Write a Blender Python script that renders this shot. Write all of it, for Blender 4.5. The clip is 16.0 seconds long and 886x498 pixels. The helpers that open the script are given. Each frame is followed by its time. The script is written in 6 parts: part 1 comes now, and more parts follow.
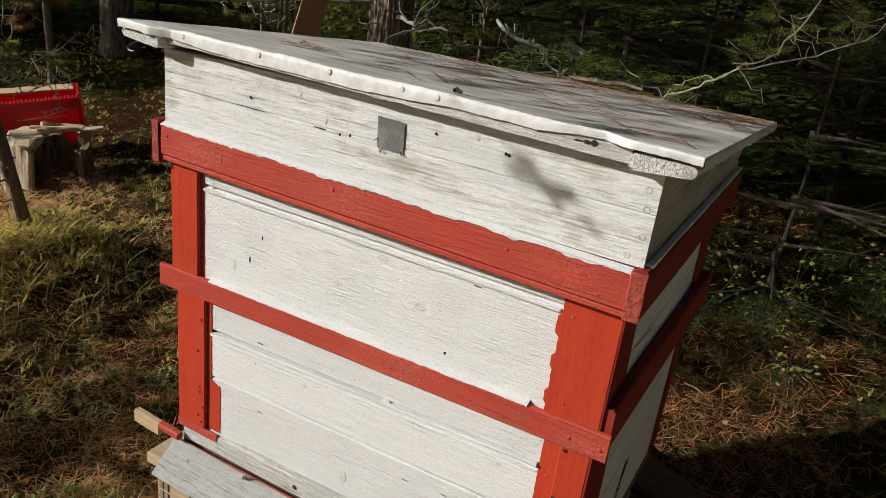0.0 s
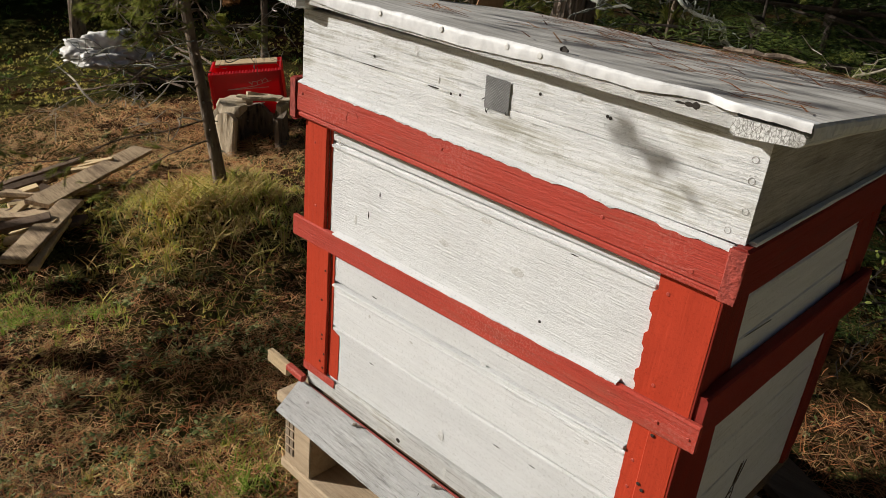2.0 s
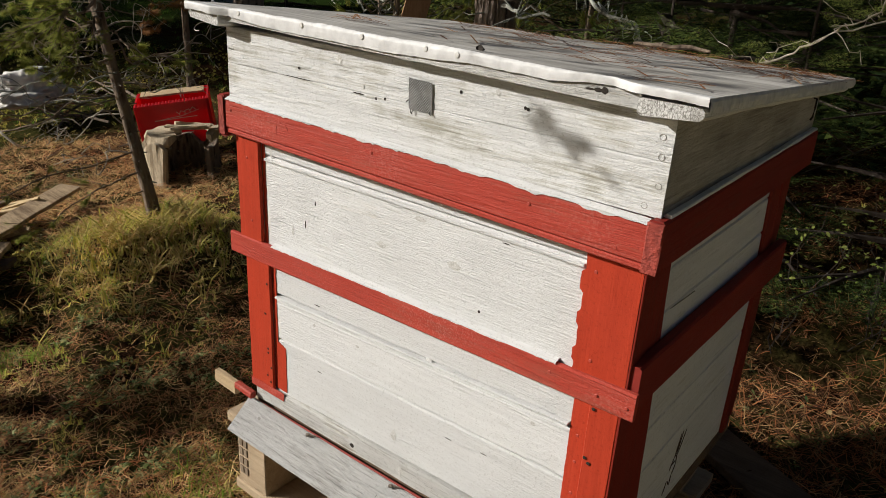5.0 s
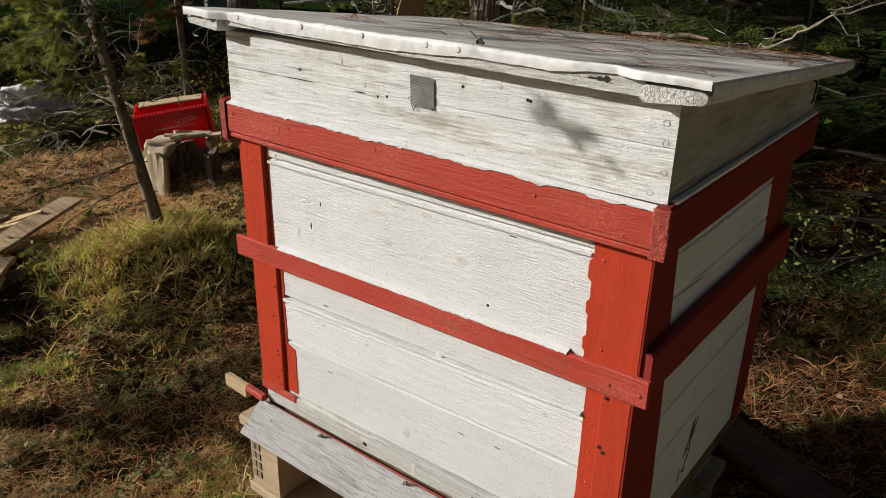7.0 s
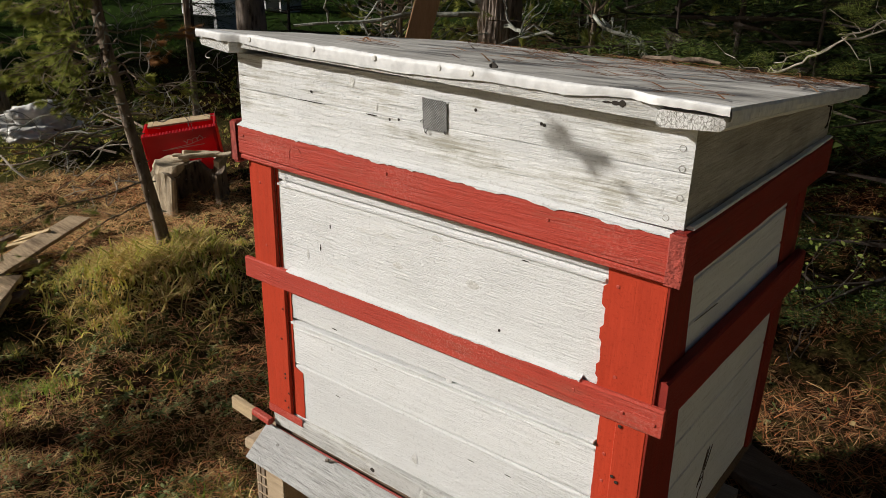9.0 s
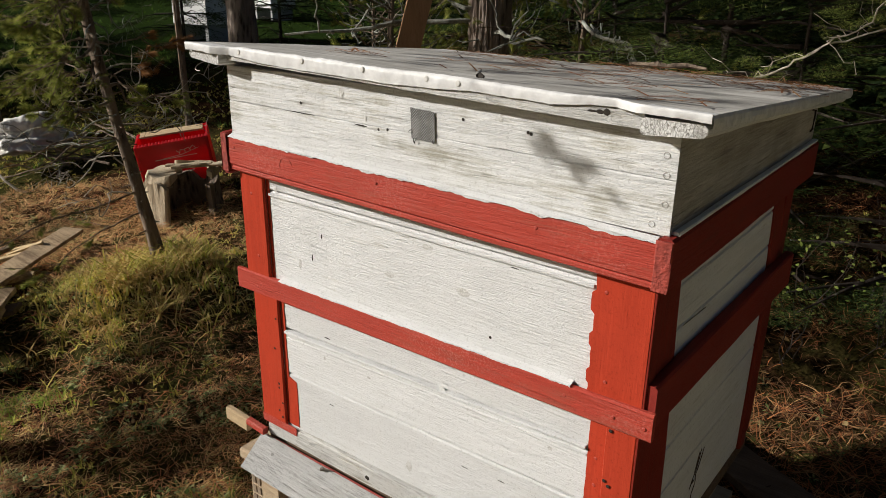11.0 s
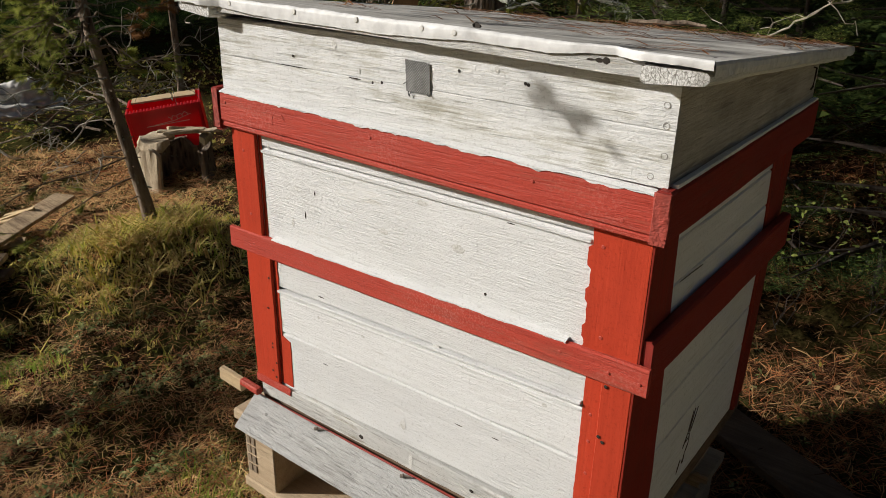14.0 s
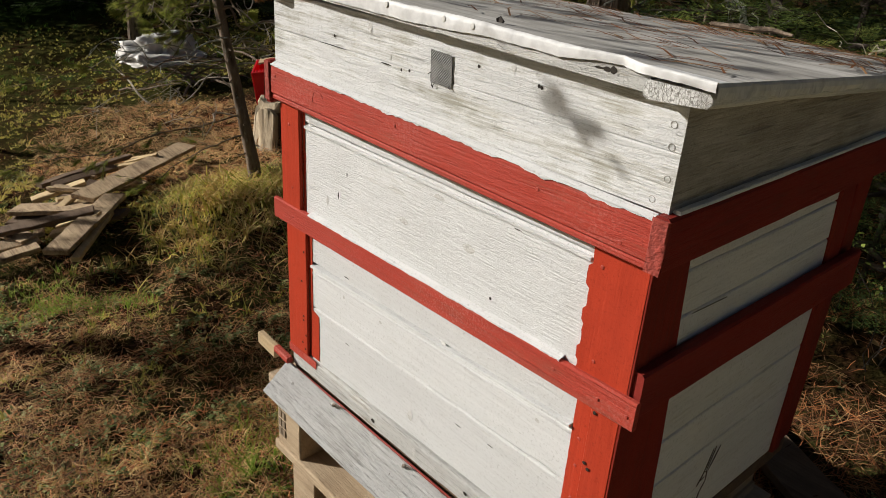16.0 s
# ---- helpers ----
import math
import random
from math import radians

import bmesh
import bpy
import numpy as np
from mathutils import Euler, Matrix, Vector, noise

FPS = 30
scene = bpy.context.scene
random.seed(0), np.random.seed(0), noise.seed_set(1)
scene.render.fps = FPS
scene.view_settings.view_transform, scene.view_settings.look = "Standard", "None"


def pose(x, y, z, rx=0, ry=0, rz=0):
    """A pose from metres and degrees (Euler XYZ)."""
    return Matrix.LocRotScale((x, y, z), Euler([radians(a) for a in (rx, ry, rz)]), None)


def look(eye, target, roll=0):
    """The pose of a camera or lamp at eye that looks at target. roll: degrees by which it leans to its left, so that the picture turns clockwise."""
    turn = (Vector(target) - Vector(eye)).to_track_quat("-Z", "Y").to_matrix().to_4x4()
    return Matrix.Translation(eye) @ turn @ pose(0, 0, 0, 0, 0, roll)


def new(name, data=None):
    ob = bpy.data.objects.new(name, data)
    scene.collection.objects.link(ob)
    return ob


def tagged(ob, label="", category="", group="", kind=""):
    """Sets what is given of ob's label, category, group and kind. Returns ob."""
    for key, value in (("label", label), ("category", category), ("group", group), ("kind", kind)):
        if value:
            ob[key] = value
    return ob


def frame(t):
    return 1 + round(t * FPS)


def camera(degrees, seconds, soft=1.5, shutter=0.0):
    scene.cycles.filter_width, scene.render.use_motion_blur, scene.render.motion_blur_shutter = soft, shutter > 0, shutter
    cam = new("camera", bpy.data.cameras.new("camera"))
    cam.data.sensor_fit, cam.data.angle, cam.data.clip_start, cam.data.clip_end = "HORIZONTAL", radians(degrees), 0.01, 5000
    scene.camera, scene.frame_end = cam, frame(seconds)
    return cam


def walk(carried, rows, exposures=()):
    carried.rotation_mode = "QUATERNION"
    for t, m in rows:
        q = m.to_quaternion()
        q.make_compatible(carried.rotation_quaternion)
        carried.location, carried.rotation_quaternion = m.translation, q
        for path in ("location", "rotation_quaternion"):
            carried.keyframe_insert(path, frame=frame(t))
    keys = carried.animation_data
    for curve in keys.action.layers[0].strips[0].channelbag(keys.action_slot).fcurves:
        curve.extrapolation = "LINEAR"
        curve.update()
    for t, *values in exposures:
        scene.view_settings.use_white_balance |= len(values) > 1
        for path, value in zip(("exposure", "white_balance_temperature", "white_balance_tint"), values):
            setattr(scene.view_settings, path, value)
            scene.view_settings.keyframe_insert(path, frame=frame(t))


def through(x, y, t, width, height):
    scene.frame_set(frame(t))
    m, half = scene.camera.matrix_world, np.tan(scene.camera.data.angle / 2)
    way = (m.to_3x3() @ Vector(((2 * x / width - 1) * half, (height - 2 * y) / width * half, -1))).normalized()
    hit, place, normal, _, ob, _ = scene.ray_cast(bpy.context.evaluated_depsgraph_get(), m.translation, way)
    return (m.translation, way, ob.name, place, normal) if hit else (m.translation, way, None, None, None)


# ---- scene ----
cam = camera(60.8, 16.0, soft=0.6)
PATH = [
    (0, (0.148, -0.785, 1.34), (-0.695, 0.869, 0.596), 7.3),
    (0.5, (0.148, -0.758, 1.34), (-0.875, 0.795, 0.604), 7.2),
    (1, (0.218, -0.672, 1.338), (-1.025, 0.712, 0.603), 7.3),
    (1.5, (0.241, -0.669, 1.351), (-1.03, 0.682, 0.604), 6.8),
    (2, (0.239, -0.722, 1.322), (-0.976, 0.631, 0.49), 6.0),
    (2.5, (0.26, -0.74, 1.317), (-0.867, 0.681, 0.473), 5.8),
    (3, (0.263, -0.744, 1.325), (-0.856, 0.712, 0.53), 5.1),
    (3.5, (0.263, -0.748, 1.322), (-0.86, 0.713, 0.544), 5.0),
    (4, (0.267, -0.747, 1.319), (-0.855, 0.715, 0.541), 4.9),
    (6.5, (0.273, -0.74, 1.303), (-0.845, 0.723, 0.521), 0.9),
    (7, (0.27, -0.751, 1.306), (-0.853, 0.709, 0.527), 1.2),
    (7.5, (0.261, -0.759, 1.307), (-0.869, 0.704, 0.544), 2.0),
    (8, (0.255, -0.757, 1.309), (-0.891, 0.704, 0.565), 2.2),
    (8.5, (0.254, -0.749, 1.306), (-0.894, 0.717, 0.578), 1.8),
    (9, (0.257, -0.747, 1.306), (-0.891, 0.72, 0.577), 1.4),
    (11.5, (0.266, -0.749, 1.314), (-0.874, 0.733, 0.604), 0.7),
    (12, (0.264, -0.753, 1.315), (-0.878, 0.732, 0.614), 0.8),
    (12.5, (0.262, -0.753, 1.316), (-0.88, 0.735, 0.624), 1.0),
    (13, (0.26, -0.752, 1.315), (-0.882, 0.738, 0.624), 1.3),
    (13.5, (0.259, -0.75, 1.302), (-0.877, 0.734, 0.589), 1.4),
    (14, (0.263, -0.745, 1.289), (-0.848, 0.721, 0.504), 1.1),
    (14.5, (0.276, -0.73, 1.288), (-0.779, 0.765, 0.481), 1.1),
    (15, (0.3, -0.69, 1.293), (-0.805, 0.756, 0.464), 1.8),
    (15.5, (0.327, -0.643, 1.302), (-0.929, 0.665, 0.458), 2.6),
    (16, (0.343, -0.626, 1.307), (-0.978, 0.613, 0.457), 3.9),
]
walk(cam, [(t, look(eye, target, roll)) for t, eye, target, roll in PATH])

# ---- light ----
SUN_AZ, SUN_EL = 36.5, 25.0          # way the light travels, degrees from +x towards +y, and the sun's height
SUN_FROM = Vector((-math.cos(radians(SUN_AZ)) * math.cos(radians(SUN_EL)), -math.sin(radians(SUN_AZ)) * math.cos(radians(SUN_EL)), math.sin(radians(SUN_EL))))
world = bpy.data.worlds.new("sky")
scene.world = world
world.use_nodes = True
wn = world.node_tree.nodes
sky = wn.new("ShaderNodeTexSky")
sky.sky_type, sky.sun_disc = "NISHITA", False
sky.sun_elevation = radians(SUN_EL)
sky.air_density, sky.dust_density, sky.ozone_density = 0.7, 4.0, 0.4
sky.sun_rotation = math.atan2(SUN_FROM.x, SUN_FROM.y)
world.node_tree.links.new(sky.outputs[0], wn["Background"].inputs[0])
wn["Background"].inputs[1].default_value = 0.038
scene.view_settings.exposure = 0.20
sun = bpy.data.lights.new("sun", "SUN")
sun.energy, sun.angle, sun.color = 5.0, radians(0.53), (1.0, 0.962, 0.905)
sun_ob = new("sun", sun)
sun_ob.matrix_world = look(tuple(SUN_FROM * 40), (0, 0, 0))


# ---- materials ----
def nodes_of(name):
    m = bpy.data.materials.new(name)
    m.use_nodes = True
    nt = m.node_tree
    return m, nt, nt.nodes["Principled BSDF"]


def nd(nt, kind, **values):
    n = nt.nodes.new(kind)
    for k, v in values.items():
        if k in n.inputs:
            n.inputs[k].default_value = v
    return n


def ramp(nt, src, p0, p1, c0=(0, 0, 0, 1), c1=(1, 1, 1, 1)):
    r = nt.nodes.new("ShaderNodeValToRGB")
    r.color_ramp.elements[0].position, r.color_ramp.elements[1].position = p0, p1
    r.color_ramp.elements[0].color, r.color_ramp.elements[1].color = c0, c1
    nt.links.new(src, r.inputs[0])
    return r.outputs[0]


def mixc(nt, fac, a, b, mode="MIX"):
    m = nt.nodes.new("ShaderNodeMix")
    m.data_type, m.blend_type = "RGBA", mode
    for sock, v in ((m.inputs[0], fac), (m.inputs[6], a), (m.inputs[7], b)):
        if isinstance(v, (int, float)):
            sock.default_value = v
        elif isinstance(v, tuple):
            sock.default_value = (*v, 1) if len(v) == 3 else v
        else:
            nt.links.new(v, sock)
    return m.outputs[2]


def math_node(nt, op, a, b):
    m = nt.nodes.new("ShaderNodeMath")
    m.operation = op
    for sock, v in ((m.inputs[0], a), (m.inputs[1], b)):
        if isinstance(v, (int, float)):
            sock.default_value = v
        else:
            nt.links.new(v, sock)
    return m.outputs[0]


def mapped(nt, scale):
    tc = nt.nodes.new("ShaderNodeTexCoord")
    mp = nt.nodes.new("ShaderNodeMapping")
    mp.inputs["Scale"].default_value = scale
    nt.links.new(tc.outputs["Object"], mp.inputs[0])
    return mp.outputs[0]


def noise_tex(nt, vec, scale, detail=4.0, rough=0.55):
    n = nd(nt, "ShaderNodeTexNoise", Scale=scale, Detail=detail, Roughness=rough)
    nt.links.new(vec, n.inputs["Vector"])
    return n.outputs["Fac"]


def bump(nt, bsdf, height, strength, dist):
    b = nd(nt, "ShaderNodeBump", Strength=strength, Distance=dist)
    nt.links.new(height, b.inputs["Height"])
    nt.links.new(b.outputs[0], bsdf.inputs["Normal"])


def timber(name, paint, bare, axis="x", wear=0.5, soft=0.08, relief=1.0, rough=0.75, stain=(0.3, 0.28, 0.22), stained=0.25, fine=1.0, streaky=1.0, scuff=0.0):
    """Painted or bare wood with its grain along an axis: paint worn through to bare wood in streaks, stains, raised grain."""
    m, nt, b = nodes_of(name)
    k = {"x": (5, 100, 100), "y": (100, 5, 100), "z": (100, 100, 5)}[axis]
    vec = mapped(nt, tuple(c * fine for c in k))
    flat = mapped(nt, (1, 1, 1))
    ridge = noise_tex(nt, vec, 3.0, 5.0, 0.75)
    grain = noise_tex(nt, vec, 1.1, 5.0, 0.7)
    streak = noise_tex(nt, vec, 0.5, 4.0, 0.6)
    patch = noise_tex(nt, flat, 9.0, 4.0, 0.6)
    speck = noise_tex(nt, flat, 230.0, 5.0, 0.75)
    lump = noise_tex(nt, flat, 60.0, 3.0, 0.6)
    crack = ramp(nt, noise_tex(nt, vec, 2.3, 3.0, 0.55), 0.60, 0.66)
    flake = noise_tex(nt, flat, 520.0, 3.0, 0.7)
    mask = math_node(nt, "ADD", math_node(nt, "MULTIPLY", streak, 0.5), math_node(nt, "MULTIPLY", patch, 0.5))
    mask = math_node(nt, "ADD", mask, math_node(nt, "MULTIPLY", math_node(nt, "SUBTRACT", ridge, 0.5), 0.55))
    worn = ramp(nt, mask, 1.0 - wear - soft, 1.0 - wear + soft)
    col = mixc(nt, worn, paint, bare)
    dim = 1.0 - 0.18 * streaky
    shade = ramp(nt, grain, 0.28, 0.72, (dim, dim, dim * 0.995, 1), (1.05, 1.05, 1.05, 1))
    col = mixc(nt, 1.0, col, shade, "MULTIPLY")
    pits = ramp(nt, speck, 0.34, 0.46, (0.62, 0.61, 0.59, 1), (1, 1, 1, 1))
    col = mixc(nt, 0.6, col, mixc(nt, 1.0, col, pits, "MULTIPLY"))
    col = mixc(nt, math_node(nt, "MULTIPLY", crack, 0.30 * relief * streaky), col, mixc(nt, 1.0, col, (0.35, 0.33, 0.29), "MULTIPLY"))
    dirt = ramp(nt, noise_tex(nt, flat, 4.1, 6.0, 0.7), 0.52, 0.72)
    col = mixc(nt, math_node(nt, "MULTIPLY", dirt, stained), col, stain)
    if scuff:
        rub = ramp(nt, noise_tex(nt, mapped(nt, (1, 1, 1)), 5.0, 3.0, 0.5), 0.46, 0.66)
        fleck = ramp(nt, noise_tex(nt, flat, 300.0, 3.0, 0.6), 0.50, 0.60)
        faint = math_node(nt, "ADD", math_node(nt, "MULTIPLY", rub, fleck), math_node(nt, "MULTIPLY", ramp(nt, noise_tex(nt, vec, 1.7, 4.0, 0.7), 0.58, 0.72), 0.5))
        col = mixc(nt, math_node(nt, "MULTIPLY", faint, scuff), col, (0.60, 0.27, 0.22))
    oi = nt.nodes.new("ShaderNodeObjectInfo")
    vary = ramp(nt, oi.outputs["Random"], 0.0, 1.0, (0.94, 0.94, 0.94, 1), (1.03, 1.03, 1.03, 1))
    col = mixc(nt, 1.0, col, vary, "MULTIPLY")
    nt.links.new(col, b.inputs["Base Color"])
    b.inputs["Roughness"].default_value = rough
    b.inputs["Specular IOR Level"].default_value = 0.16
    h = math_node(nt, "ADD", math_node(nt, "MULTIPLY", ridge, 1.55), math_node(nt, "MULTIPLY", speck, 0.28))
    h = math_node(nt, "ADD", h, math_node(nt, "MULTIPLY", grain, 0.6))
    h = math_node(nt, "ADD", h, math_node(nt, "MULTIPLY", lump, 0.16))
    h = math_node(nt, "SUBTRACT", h, math_node(nt, "MULTIPLY", worn, 0.3))
    h = math_node(nt, "SUBTRACT", h, math_node(nt, "MULTIPLY", crack, 0.35))
    h = math_node(nt, "ADD", h, math_node(nt, "MULTIPLY", flake, 0.32))
    bump(nt, b, h, min(1.0, 0.8 * relief), 0.0034)
    return m


def plain(name, c0, c1, scale=30.0, rough=0.7, relief=0.3, dist=0.002, metal=0.0, spec=0.4, by_object=0.0):
    """A surface that varies between two colours at two scales."""
    m, nt, b = nodes_of(name)
    flat = mapped(nt, (1, 1, 1))
    n1, n2 = noise_tex(nt, flat, scale, 5.0), noise_tex(nt, flat, scale * 0.17, 3.0)
    f = ramp(nt, math_node(nt, "ADD", math_node(nt, "MULTIPLY", n1, 0.6), math_node(nt, "MULTIPLY", n2, 0.4)), 0.35, 0.65)
    col = mixc(nt, f, c0, c1)
    nt.links.new(col, b.inputs["Base Color"])
    b.inputs["Roughness"].default_value, b.inputs["Metallic"].default_value = rough, metal
    b.inputs["Specular IOR Level"].default_value = spec
    bump(nt, b, n1, relief, dist)
    return m


def leafy(name, colours, rough=0.7, through=0.25, spec=0.12, gain=1.0):
    """Small leaves, needles and blades: a colour of its own for each island, some light through it."""
    m, nt, b = nodes_of(name)
    geo = nt.nodes.new("ShaderNodeNewGeometry")
    r = nt.nodes.new("ShaderNodeValToRGB")
    while len(r.color_ramp.elements) < len(colours):
        r.color_ramp.elements.new(0.5)
    for i, c in enumerate(colours):
        r.color_ramp.elements[i].position = i / max(1, len(colours) - 1)
        r.color_ramp.elements[i].color = (*[min(0.72, v * gain) for v in c], 1)
    nt.links.new(geo.outputs["Random Per Island"], r.inputs[0])
    big = ramp(nt, noise_tex(nt, mapped(nt, (1, 1, 1)), 1.7, 3.0), 0.3, 0.7, (0.7, 0.7, 0.7, 1), (1.2, 1.15, 1.1, 1))
    col = mixc(nt, 1.0, r.outputs[0], big, "MULTIPLY")
    nt.links.new(col, b.inputs["Base Color"])
    b.inputs["Roughness"].default_value, b.inputs["Specular IOR Level"].default_value = rough, spec
    if through:
        t = nt.nodes.new("ShaderNodeBsdfTranslucent")
        nt.links.new(col, t.inputs[0])
        mx = nt.nodes.new("ShaderNodeMixShader")
        mx.inputs[0].default_value = through
        nt.links.new(b.outputs[0], mx.inputs[1])
        nt.links.new(t.outputs[0], mx.inputs[2])
        nt.links.new(mx.outputs[0], nt.nodes["Material Output"].inputs[0])
    return m


WHITE, BARE = (0.755, 0.76, 0.755), (0.50, 0.48, 0.43)
M_WHITE = timber("white_paint", WHITE, (0.60, 0.585, 0.54), "x", wear=0.30, soft=0.10, relief=0.95, stained=0.10, streaky=0.45, fine=1.3)
M_WHITE_LID = timber("white_paint_weathered", WHITE, (0.38, 0.365, 0.31), "x", wear=0.42, soft=0.07, relief=0.95, stained=0.16, stain=(0.45, 0.44, 0.36))
M_WHITE_Y = timber("white_paint_side", WHITE, BARE, "y", wear=0.34, soft=0.07, relief=0.7, stained=0.1, streaky=0.5)
M_GREY_Y = timber("weathered_lid_side", (0.58, 0.56, 0.51), (0.35, 0.32, 0.27), "y", wear=0.5, soft=0.12, relief=1.3, stained=0.4)
M_SILL = timber("white_paint_flaking", (0.70, 0.695, 0.67), (0.40, 0.375, 0.32), "x", wear=0.40, soft=0.05, relief=1.3, stained=0.2, fine=1.6)
M_LANDING = timber("grey_weathered_board", (0.50, 0.50, 0.49), (0.29, 0.285, 0.27), "x", wear=0.42, soft=0.10, relief=1.2, stained=0.15, fine=1.8)
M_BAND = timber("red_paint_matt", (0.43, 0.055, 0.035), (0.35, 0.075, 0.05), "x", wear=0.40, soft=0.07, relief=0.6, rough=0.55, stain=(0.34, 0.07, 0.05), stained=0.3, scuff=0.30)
# M_BAND_Y is the front red darkened: the side's shade put into paint.
M_BAND_Y = timber("red_paint_side_shaded", (0.25, 0.026, 0.018), (0.19, 0.030, 0.022), "y", wear=0.38, soft=0.07, relief=0.6, rough=0.55, stain=(0.30, 0.05, 0.04), stained=0.3)
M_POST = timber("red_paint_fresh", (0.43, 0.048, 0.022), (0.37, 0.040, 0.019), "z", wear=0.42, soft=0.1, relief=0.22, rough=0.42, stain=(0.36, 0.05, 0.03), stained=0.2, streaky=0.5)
# Darker copy of M_POST, with the side's shade put into its red.
M_POST_SHADED = timber("red_paint_shaded", (0.23, 0.022, 0.013), (0.18, 0.022, 0.014), "z", wear=0.42, soft=0.1, relief=0.3, rough=0.6, stain=(0.12, 0.02, 0.012), stained=0.3, streaky=0.6)
M_RED_DARK = plain("dark_red_slat", (0.17, 0.022, 0.016), (0.28, 0.04, 0.027), 90.0, 0.7, 0.6)
M_RAW = timber("raw_pine", (0.55, 0.42, 0.26), (0.46, 0.33, 0.19), "x", wear=0.5, soft=0.2, relief=0.7, stained=0.2)
M_RED_END = plain("rough_red_end_grain", (0.20, 0.035, 0.025), (0.38, 0.06, 0.04), 160.0, 0.85, 1.0, 0.004)
M_PALLET = timber("pallet_wood", (0.56, 0.44, 0.30), (0.40, 0.29, 0.185), "x", wear=0.5, soft=0.2, relief=0.9, stained=0.3, stain=(0.2, 0.15, 0.1))
M_STAMP = plain("stamp_ink", (0.16, 0.12, 0.08), (0.26, 0.2, 0.14), 200.0, 0.9)
M_HOLE = plain("dark_hole", (0.012, 0.010, 0.008), (0.03, 0.022, 0.015), 200.0, 0.9)
M_INK = plain("dark_pencil", (0.045, 0.032, 0.026), (0.09, 0.06, 0.045), 200.0, 0.8)
M_KNOT = plain("knot_wood", (0.42, 0.41, 0.37), (0.74, 0.735, 0.72), 420.0, 0.8, 1.0)
M_NAIL_WHITE = plain("painted_nail", (0.48, 0.47, 0.44), (0.66, 0.65, 0.62), 200.0, 0.5)
M_NAIL_RED = plain("painted_red_nail", (0.30, 0.04, 0.025), (0.42, 0.06, 0.04), 200.0, 0.5)
M_STEEL = plain("rusty_screw", (0.14, 0.11, 0.085), (0.28, 0.25, 0.21), 300.0, 0.45, 0.4, metal=0.7)
M_SHEET = plain("white_sheet_metal", (0.50, 0.50, 0.495), (0.70, 0.70, 0.69), 75.0, 0.55, 0.5, 0.002, spec=0.25)


def sheet_top():
    m, nt, b = nodes_of("grey_sheet_metal_top")
    flat = mapped(nt, (1, 1, 1))
    n1 = noise_tex(nt, flat, 9.0, 6.0, 0.65)
    n2 = noise_tex(nt, mapped(nt, (2.5, 30, 6)), 2.0, 5.0, 0.6)
    col = mixc(nt, ramp(nt, n1, 0.38, 0.66), (0.36, 0.345, 0.315), (0.58, 0.565, 0.53))
    # Dark streaks along x: shadows of twigs put into the roof colour.
    col = mixc(nt, math_node(nt, "MULTIPLY", ramp(nt, n2, 0.48, 0.66), 0.75), col, (0.27, 0.255, 0.225))
    lich = ramp(nt, noise_tex(nt, flat, 55.0, 4.0, 0.7), 0.63, 0.70)
    col = mixc(nt, math_node(nt, "MULTIPLY", lich, 0.5), col, (0.62, 0.63, 0.52))
    nt.links.new(col, b.inputs["Base Color"])
    b.inputs["Roughness"].default_value, b.inputs["Specular IOR Level"].default_value = 0.8, 0.12
    bump(nt, b, math_node(nt, "ADD", n1, math_node(nt, "MULTIPLY", n2, 0.4)), 0.35, 0.004)
    return m


def wire_gauze():
    m, nt, b = nodes_of("wire_gauze")
    vec = mapped(nt, (1700, 1700, 1700))
    s = nt.nodes.new("ShaderNodeSeparateXYZ")
    nt.links.new(vec, s.inputs[0])
    w = math_node(nt, "MULTIPLY", math_node(nt, "ADD", math_node(nt, "SINE", math_node(nt, "ADD", s.outputs[0], s.outputs[2]), 0), 1.0), 0.5)
    w2 = math_node(nt, "MULTIPLY", math_node(nt, "ADD", math_node(nt, "SINE", math_node(nt, "SUBTRACT", s.outputs[0], s.outputs[2]), 0), 1.0), 0.5)
    k = math_node(nt, "MULTIPLY", w, w2)
    patch = noise_tex(nt, mapped(nt, (1, 1, 1)), 60.0, 3.0)
    col = mixc(nt, k, (0.03, 0.03, 0.028), (0.34, 0.335, 0.325))
    col = mixc(nt, ramp(nt, patch, 0.45, 0.7), col, (0.20, 0.195, 0.19))
    nt.links.new(col, b.inputs["Base Color"])
    b.inputs["Roughness"].default_value = 0.6
    bump(nt, b, k, 0.6, 0.001)
    return m


def end_grain():
    m, nt, b = nodes_of("cracked_white_end_grain")
    v = nd(nt, "ShaderNodeTexVoronoi", Scale=1.0)
    v.feature = "DISTANCE_TO_EDGE"
    nt.links.new(mapped(nt, (300, 300, 170)), v.inputs["Vector"])
    n = noise_tex(nt, mapped(nt, (1, 1, 1)), 380.0, 4.0, 0.7)
    e = ramp(nt, v.outputs["Distance"], 0.0, 0.06)
    col = mixc(nt, e, (0.16, 0.15, 0.13), mixc(nt, ramp(nt, n, 0.35, 0.6), (0.30, 0.295, 0.27), (0.70, 0.695, 0.68)))
    nt.links.new(col, b.inputs["Base Color"])
    b.inputs["Roughness"].default_value = 0.9
    bump(nt, b, math_node(nt, "ADD", e, math_node(nt, "MULTIPLY", n, 1.2)), 0.7, 0.0007)
    return m


M_ENDGRAIN = end_grain()
M_TOP, M_GAUZE = sheet_top(), wire_gauze()


